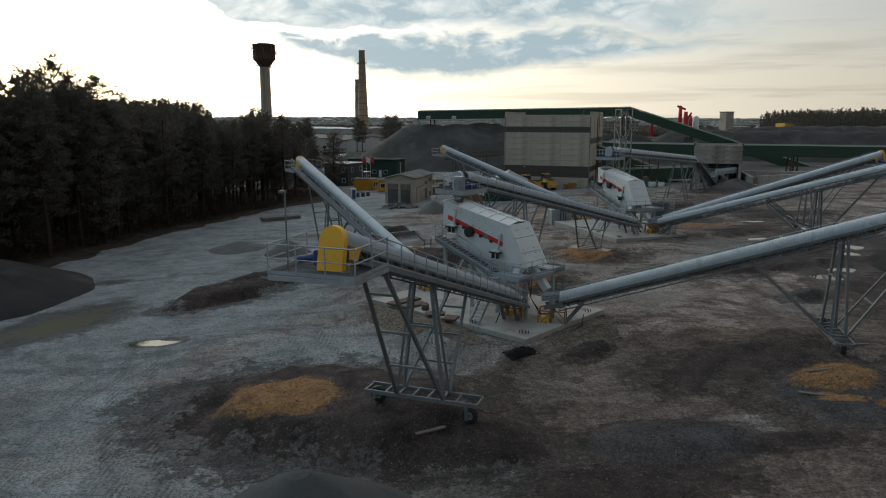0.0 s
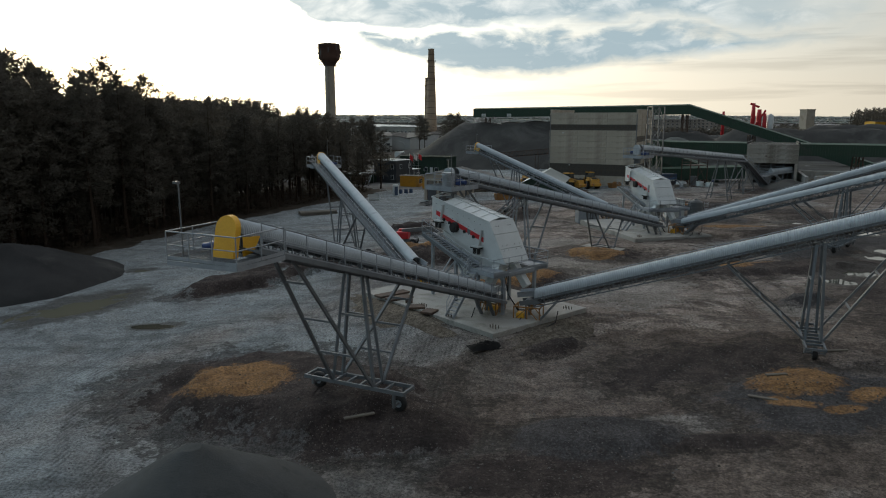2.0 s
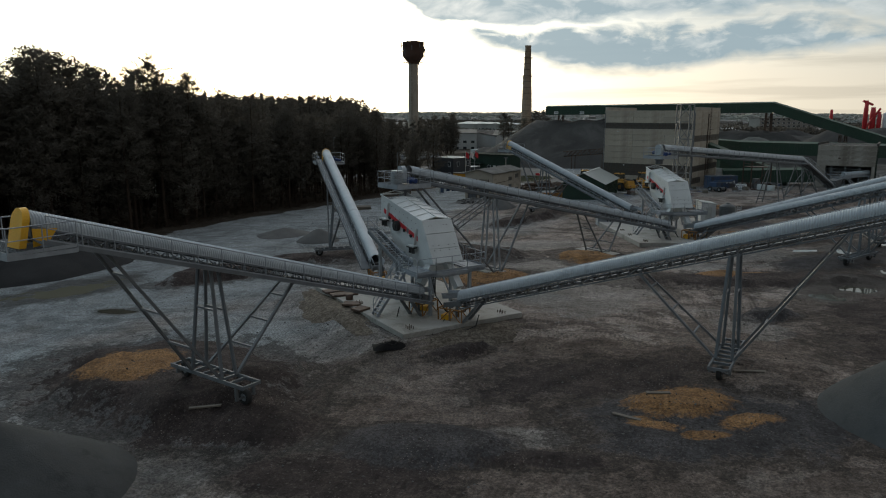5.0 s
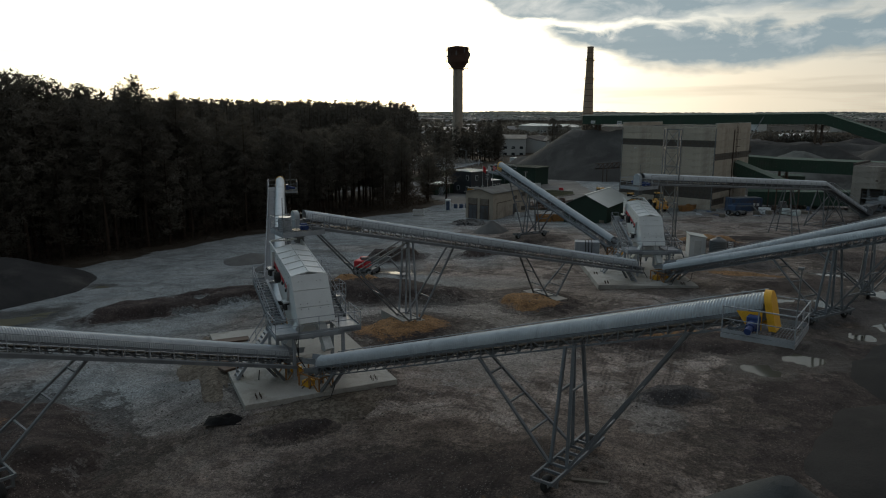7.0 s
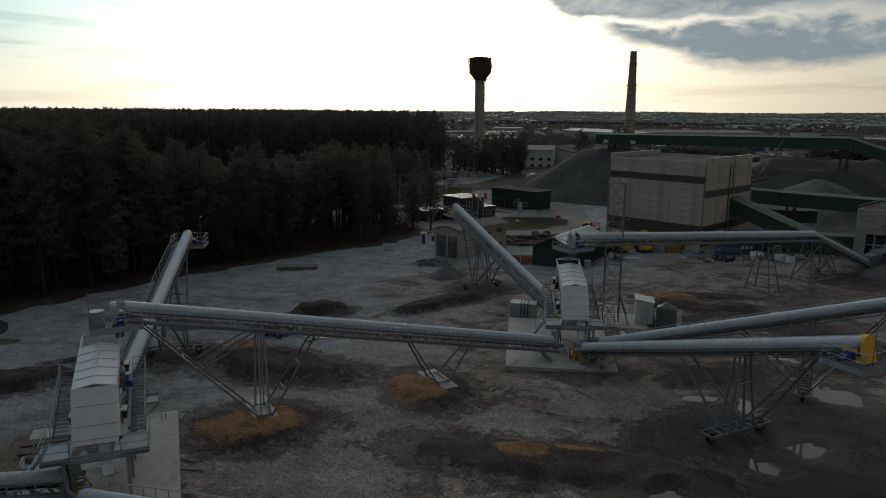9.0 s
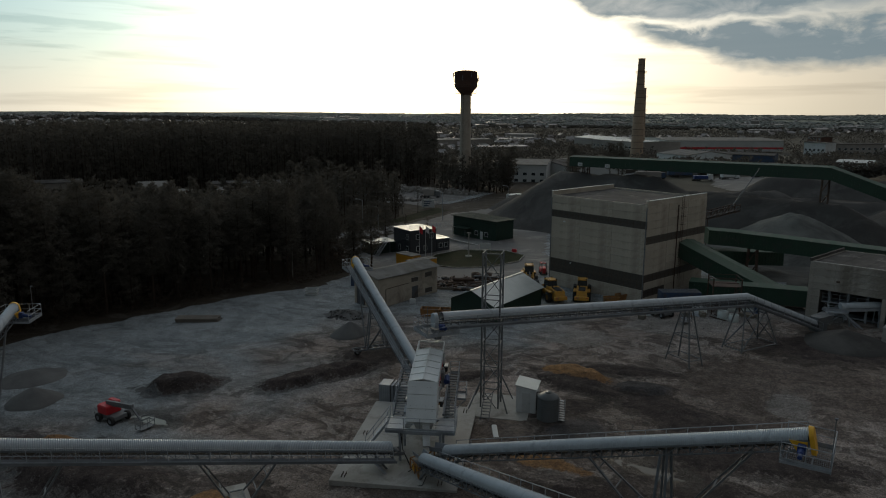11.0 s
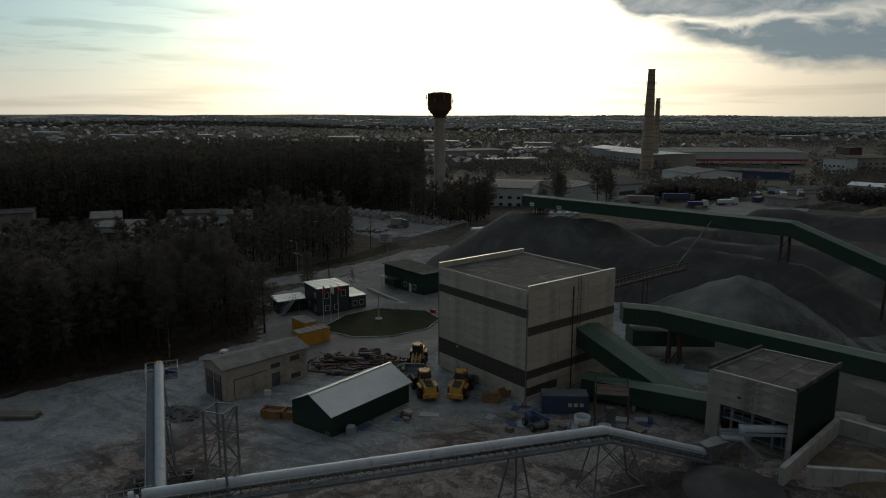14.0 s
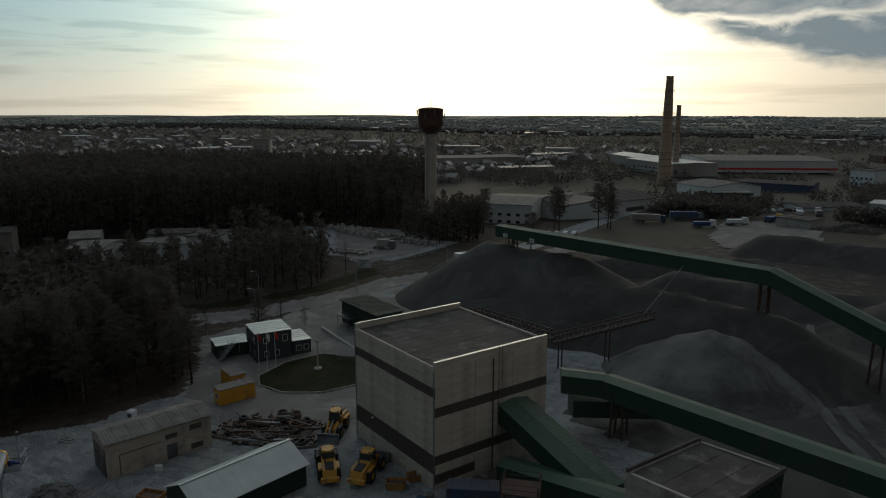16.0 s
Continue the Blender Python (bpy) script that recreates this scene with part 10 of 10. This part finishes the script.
def forecourt_things():
    root = thing("notice_board", at(-9.8, 184.8, None, 25), "blank white notice board on two posts", "board")
    part("panel", Geo().box(-1.3, 1.3, -0.03, 0.03, 0.8, 2.2), WHITE, root)
    for x in (-1.2, 1.2):
        part("post", Geo().cyl((x, 0.05, 0), (x, 0.05, 2.2), 0.05, 8), STEEL, root)
    root = thing("power_pole", at(-10.8, 178.2), "concrete power pole on the lawn", "pole")
    part("pole", Geo().cyl((0, 0, 0), (0, 0, 5.4), 0.16, 8, 0.12), CONC, root)
    part("lamp_head", Geo().box(-0.5, 0.5, -0.12, 0.12, 5.3, 5.5), STEEL, root)
    part("base", Geo().turned([(0, 0), (0.8, 0), (0.7, 0.4), (0, 0.45)], 12), CONC, root)
    root = thing("billboard", at(-63.5, 254.5, -4.2, 20), "white billboard with an unreadable print by the road", "billboard")
    part("panel", Geo().box(-2.2, 2.2, -0.08, 0.08, 1.4, 4.2), WHITE, root)
    for x in (-1.6, 1.6):
        part("post", Geo().cyl((x, 0.1, -0.4), (x, 0.1, 4.0), 0.1, 8), STEEL, root)
    for k in range(3):
        part("bar", Geo().box(-1.6, 1.2 - k * 0.5, -0.1, -0.08, 3.3 - k * 0.7, 3.6 - k * 0.7), BLUE2, root, "unreadable blue print")
    root = thing("barrier_block", at(-3.8, 187.4), "red plastic road barrier", "barrier")
    part("body", Geo().prism([(-0.6, 0), (0.6, 0), (0.5, 0.8), (-0.5, 0.8)], -0.25, 0.25), RED, root)
    root = thing("low_wall", at(-28.0, 197.6, None, -24), "long low dark concrete kerb wall", "kerb wall")
    blk = Geo().block(0.01, 2.39, -0.25, 0.25, 0, 0.75, 0.04).mesh("kerb_block", CONC)
    for i in range(7):
        piece("kerb_block", blk, root, Matrix.Translation((i * 2.4, 0, 0.05)))
    # kerb round the lawn
    pts = [(-17.5, 170), (-19, 178), (-16, 185), (-6, 188), (0, 184), (1.5, 177), (-2, 170), (-8, 166.5), (-14, 167)]
    root = thing("lawn_kerb", pose(-8, 178, 0), "pale concrete kerb round the lawn", "kerb", kind="structure")
    for p, q in zip(pts, pts[1:] + pts[:1]):
        n = max(1, int(math.hypot(q[0] - p[0], q[1] - p[1]) / 1.0))
        for i in range(n):
            a = (p[0] + (q[0] - p[0]) * i / n, p[1] + (q[1] - p[1]) * i / n)
            b = (p[0] + (q[0] - p[0]) * (i + 0.96) / n, p[1] + (q[1] - p[1]) * (i + 0.96) / n)
            part("kerb_stone", Geo().beam((a[0] + 8, a[1] - 178, gz(*a) + 0.14), (b[0] + 8, b[1] - 178, gz(*b) + 0.14), 0.16, 0.3), CONC, root)
    # mesh fence by the gate
    root = thing("gate_fence", at(-38.5, 212.0, None, 70), "light steel mesh fence by the weighbridge", "fence")
    for i in range(7):
        part("fence_post", Geo().cyl((i * 1.6, 0, 0), (i * 1.6, 0, 1.8), 0.04, 6), GALV, root)
    for z in (0.3, 0.7, 1.1, 1.5):
        part("rail", Geo().cyl((0, 0, z), (9.6, 0, z), 0.02, 5), GALV, root)


forecourt_things()


def yard_fence():
    """Mesh fence along the road side of the bag yard."""
    pts = [(-66.0, 261.5), (-61.0, 272.0), (-58.0, 284.0), (-62.0, 298.0)]
    root = thing("yard_fence", pose(-66.0, 261.5, 0), "thin grey mesh fence along the storage yard", "fence")
    for (x0, y0), (x1, y1) in zip(pts, pts[1:]):
        n = max(2, round(math.hypot(x1 - x0, y1 - y0) / 2.5))
        for i in range(n):
            x, y = x0 + (x1 - x0) * i / n, y0 + (y1 - y0) * i / n
            part("fence_post", Geo().cyl((x + 66.0, y - 261.5, gz(x, y) - 0.2), (x + 66.0, y - 261.5, gz(x, y) + 1.9), 0.05, 6), GALV, root)
        for h in (0.3, 1.0, 1.8):
            part("rail", Geo().cyl((x0 + 66.0, y0 - 261.5, gz(x0, y0) + h), (x1 + 66.0, y1 - 261.5, gz(x1, y1) + h), 0.03, 5), GALV, root)


yard_fence()


def bag_store():
    rnd = random.Random(8)
    g = Geo()
    for k in range(260):
        t = rnd.random()
        x, y = -68 - 62 * t + rnd.uniform(-3, 3), 300 + 11 * t + rnd.uniform(-5, 5)
        z = gz(x, y) + rnd.choice((0.1, 0.1, 1.0))
        s = rnd.uniform(0.9, 1.2)
        g.block(x - 0.5 * s, x + 0.5 * s, y - 0.5 * s, y + 0.5 * s, z, z + s, 0.16)
    for k in range(90):
        x, y = rnd.uniform(-110, -78), rnd.uniform(270, 276)
        z = gz(x, y) + 0.1
        g.block(x - 0.5, x + 0.5, y - 0.5, y + 0.5, z, z + 1.0, 0.16)
    solo("bulk_bags", g, WALLS, pose(0, 0, 0), "rows of white bulk bags in the storage yard", "bags", kind="stuff")


bag_store()


def lorry(x, y, yaw, cab, body, label, ln=7.0, tip=False):
    root = thing("lorry", at(x, y, None, yaw), label, "lorry", "parked lorries")
    part("cab", Geo().prism([(0, 0.7), (2.1, 0.7), (2.2, 1.6), (1.9, 3.1), (0, 3.2)], -1.2, 1.2), cab, root)
    part("windscreen", Geo().hexa([(2.02, -1.05, 1.75), (2.05, -1.05, 1.75), (2.05, 1.05, 1.75), (2.02, 1.05, 1.75), (1.86, -1.0, 2.9), (2.0, -1.0, 2.9), (2.0, 1.0, 2.9), (1.86, 1.0, 2.9)]), GLASS, root)
    part("load_body", Geo().block(-ln, -0.3, -1.25, 1.25, 1.1, 2.5 if tip else 3.6, 0.06), body, root)
    part("chassis", Geo().box(-ln, 1.8, -0.5, 0.5, 0.7, 1.1), STEEL, root)
    for wx in (1.3, -ln * 0.6, -ln * 0.6 - 1.3, -ln * 0.6 - 2.6):
        for s in (-1, 1):
            piece("wheel", WHEEL_T, root, Matrix.Translation((wx, s * 1.05, 0.5)) @ Euler((math.pi / 2, 0, 0)).to_matrix().to_4x4())
    return root


lorry(12, 381, 30, WHITE, BLUE, "white tipper lorry parked beyond the stockpile", 6.5, True)
lorry(22, 393, 40, WHITE, WHITE, "white tipper lorry in the lorry yard", 6.5, True)
lorry(33, 408, 60, YELLOW, BLUE, "orange tipper lorry in the lorry yard", 6.5, True)
lorry(-10, 388, 25, BLUE2, WALLS, "curtain-sided lorry beside the warehouse", 12.0)
lorry(-22, 455, 50, BLUE, WALLS, "curtain-sided lorry at the warehouse gate", 12.0)
lorry(2, 402, 30, STEEL, BLUE2, "dark curtain-sided lorry on the road", 12.0)
lorry(70, 472, 60, WHITE, WHITE, "white lorry by the garage", 6.0, True)
lorry(-78, 286, 20, STEEL, WALLS, "dark small lorry in the bag yard", 4.5)
lorry(-37.5, 277.0, 60, LIGHTGREY, WHITE, "white box lorry parked at the stockpile foot", 6.0)


def car(x, y, yaw, paint, label="parked car on the roadside"):
    root = thing("car", at(x, y, None, yaw), label, "car", "parked cars")
    part("body", Geo().prism([(-2.1, 0.3), (2.1, 0.3), (2.15, 0.75), (1.2, 0.95), (0.5, 1.45), (-1.1, 1.48), (-1.9, 0.98), (-2.15, 0.85)], -0.85, 0.85), paint, root)
    part("glazing", Geo().prism([(0.95, 0.98), (0.45, 1.38), (-1.05, 1.41), (-1.6, 0.98)], -0.86, 0.86), GLASS, root)
    for wx in (-1.3, 1.35):
        for s in (-1, 1):
            piece("wheel", WHEEL_T, root, Matrix.Translation((wx, s * 0.72, 0.31)) @ Euler((math.pi / 2, 0, 0)).to_matrix().to_4x4() @ Matrix.Diagonal((0.6, 0.6, 0.6, 1)))
    return root


rc = random.Random(4)
for i in range(12):
    car(4 + i * 3.1, 424 + i * 2.6, 120, rc.choice((WHITE, STEEL, BLUE2, RUBBER, LIGHTGREY)), "parked car in a row by the lorry yard")
for i in range(6):
    car(-30 - i * 3.2, 342 - i * 1.0, 100, rc.choice((WHITE, STEEL, LIGHTGREY)), "parked car in front of the grey hall")


def asphalt_plant():
    root = thing("asphalt_plant", pose(121, 362, 0), "red steel asphalt plant towers far behind", "plant")
    zb = gz(121, 362)
    for k, (x, y, r, h) in enumerate(((0, 0, 1.0, 21.5), (3.2, 1, 1.3, 18.5), (5.6, 0, 0.9, 16.5), (-14, 0, 0.8, 17.5))):
        part("tower", Geo().turned([(0, zb), (r, zb), (r, h * 0.8), (r * 0.7, h), (0, h)], 12, at=(x, y, 0)), RED, root)
    part("elevator", Geo().beam((-0.5, 0, 8), (5.8, 0, 18), 0.8, 0.8), RED, root)
    part("elevator", Geo().beam((-1.6, 0, 21.3), (2.8, 1, 19.6), 0.9, 0.9), RED, root)
    part("white_silo", Geo().turned([(0, zb), (1.6, zb), (1.6, 15.5), (0, 16.5)], 14, at=(8.6, 1, 0)), WHITE, root)
    return root


asphalt_plant()
g = Geo().box(-3.0, 3.0, -3.0, 3.0, -6, 19.0).box(-3.25, 3.25, -3.25, 3.25, 19.0, 19.5)
solo("concrete_silo", g, TOWERC, pose(184, 460, 0, 0, 0, 20), "square grey concrete silo tower far behind", "silo")
hall("low_store", (34, 396), (47, 391), 10, 3.6, CONC, FELT, "low blank concrete store beside the lorry yard", 0.2, zb=0.2)
hall("white_blue_hall", (64, 446), (79, 442), 14, 5.5, PALEROOF, PALEROOF, "pale blue-white hall beyond the lorry yard", 1.0, zb=0.6, windows=6)
hall("white_block", (47, 592), (60, 584), 12, 10.0, WHITE, FELT, "white flat-roofed block among yards", 0.3, zb=0.3, windows=5, rows=2)
hall("brick_block", (46, 846), (58, 828), 12, 6.5, TANKRED, FELT, "red-brown brick block on the edge of town", 0.4, zb=0.3, windows=4, rows=2)
hall("yellow_depot", (290, 600), (300, 604), 10, 13.0, YELLOW, FELT, "yellow depot building at the far wood", 0.4, zb=-2)
lorry(38, 434, 100, WHITE, WHITE, "white lorry parked beside the lorry garage", 6.5, True)
lorry(45, 438, 100, WHITE, STEEL, "white lorry with a grey body by the garage", 6.5, True)
lorry(56, 428, 80, SKIPC, STEEL, "orange-cabbed lorry at the lorry garage", 6.0, True)
lorry(15, 448, 60, LIGHTGREY, WALLS, "pale curtain-sided lorry beside the blue hall", 11.0)
solo("leaning_pole", Geo().cyl((0, 0, 0), (4.4, 7.0, 8.0), 0.14, 8, 0.07), STEEL, pose(39.0, 211.2, 9.6), "long pale pole leaning above the old conveyor", "pole")


def clutter():
    """Pallets, drums, sheets and boxes lying about the crusher house and the sheds."""
    rnd = random.Random(77)
    for x, y, n in ((39.5, 147.5, 7), (43.5, 148.2, 6), (20.0, 141.0, 6), (17.0, 136.5, 5), (47.5, 154.5, 5), (30.0, 151.5, 3), (33.0, 146.0, 4)):
        for i in range(n):
            px, py, yaw = x + rnd.gauss(0, 1.6), y + rnd.gauss(0, 1.1), rnd.uniform(0, 180)
            k = rnd.randrange(4)
            if k == 0:
                solo("scrap_sheet", Geo().hexa([(-0.8, -0.5, 0), (0.8, -0.5, 0), (0.8, 0.5, 0.1), (-0.8, 0.5, 0.06), (-0.8, -0.5, 0.03), (0.8, -0.5, 0.04), (0.8, 0.5, 0.14), (-0.8, 0.5, 0.1)]), rnd.choice((PALEROOF, GALV, BLUE2)), at(px, py, None, yaw), "bent scrap metal sheet lying on the gravel", "scrap sheet", "yard clutter")
            elif k == 1:
                solo("wooden_box", Geo().block(-0.5, 0.5, -0.35, 0.35, 0, rnd.uniform(0.35, 0.8), 0.03), rnd.choice((WOOD, RUST)), at(px, py, None, yaw), "small weathered box among the clutter", "box", "yard clutter")
            elif k == 2:
                solo("steel_drum", Geo().turned([(0, 0), (0.29, 0), (0.3, 0.28), (0.285, 0.3), (0.3, 0.58), (0.285, 0.6), (0.29, 0.88), (0.0, 0.86)], 14), rnd.choice((BLUE2, RUST, STEEL)), at(px, py, None, yaw), "dented steel drum beside the sheds", "drum", "yard clutter")
            else:
                ln = rnd.uniform(1.5, 3.2)
                solo("steel_pipe", Geo().cyl((-ln / 2, 0, 0.08), (ln / 2, 0, 0.10), 0.08, 8), rnd.choice((RUST, STEEL)), at(px, py, None, yaw), "loose rusty pipe lying on the ground", "pipe", "yard clutter")


clutter()


def loose_stones():
    """Stones strewn over the yard, thickest round the slabs and the heaps."""
    rnd = random.Random(91)
    pale, dark = Geo(), Geo()
    spots = [(2, 49, 7, 3), (12, 50, 5, 3), (-6, 33, 7, 4), (24, 37, 6, 3), (11, 31, 8, 4), (22, 44, 7, 4), (5, 43, 8, 4), (30, 58, 8, 5), (-2, 78, 8, 3), (28, 66, 10, 3), (7, 66, 6, 5), (17, 79, 6, 4), (12, 100, 7, 4), (35, 108, 9, 6), (44, 112, 9, 6), (36, 136, 9, 6), (-10, 98, 5, 3), (6, 107, 7, 3), (-20, 68, 6, 4)]
    for i in range(9000):
        if rnd.random() < 0.72:
            x, y, a, b = rnd.choice(spots)
            x, y = x + rnd.gauss(0, a * 0.6), y + rnd.gauss(0, b * 0.7)
        else:
            x, y = rnd.uniform(-30, 60), rnd.uniform(24, 145)
        r = 0.025 + 0.06 * rnd.random() ** 3
        z = gz(x, y)
        ring = [(x + r * math.cos(k * 1.571 + i) * rnd.uniform(0.7, 1.3), y + r * math.sin(k * 1.571 + i) * rnd.uniform(0.7, 1.3), z + r * rnd.uniform(0.1, 0.5)) for k in range(4)]
        g = pale if rnd.random() < 0.45 else dark
        g.add(ring + [(x, y, z + r * rnd.uniform(0.7, 1.1)), (x, y, z - r)], [(k, (k + 1) % 4, 4) for k in range(4)] + [((k + 1) % 4, k, 5) for k in range(4)])
    solo("pale_stones", pale, GRAVEL2, pose(0, 0, 0), "pale loose stones strewn over the yard", "stones", kind="stuff")
    solo("dark_stones", dark, MUD, pose(0, 0, 0), "dark loose stones and clods on the yard", "stones", kind="stuff")


loose_stones()
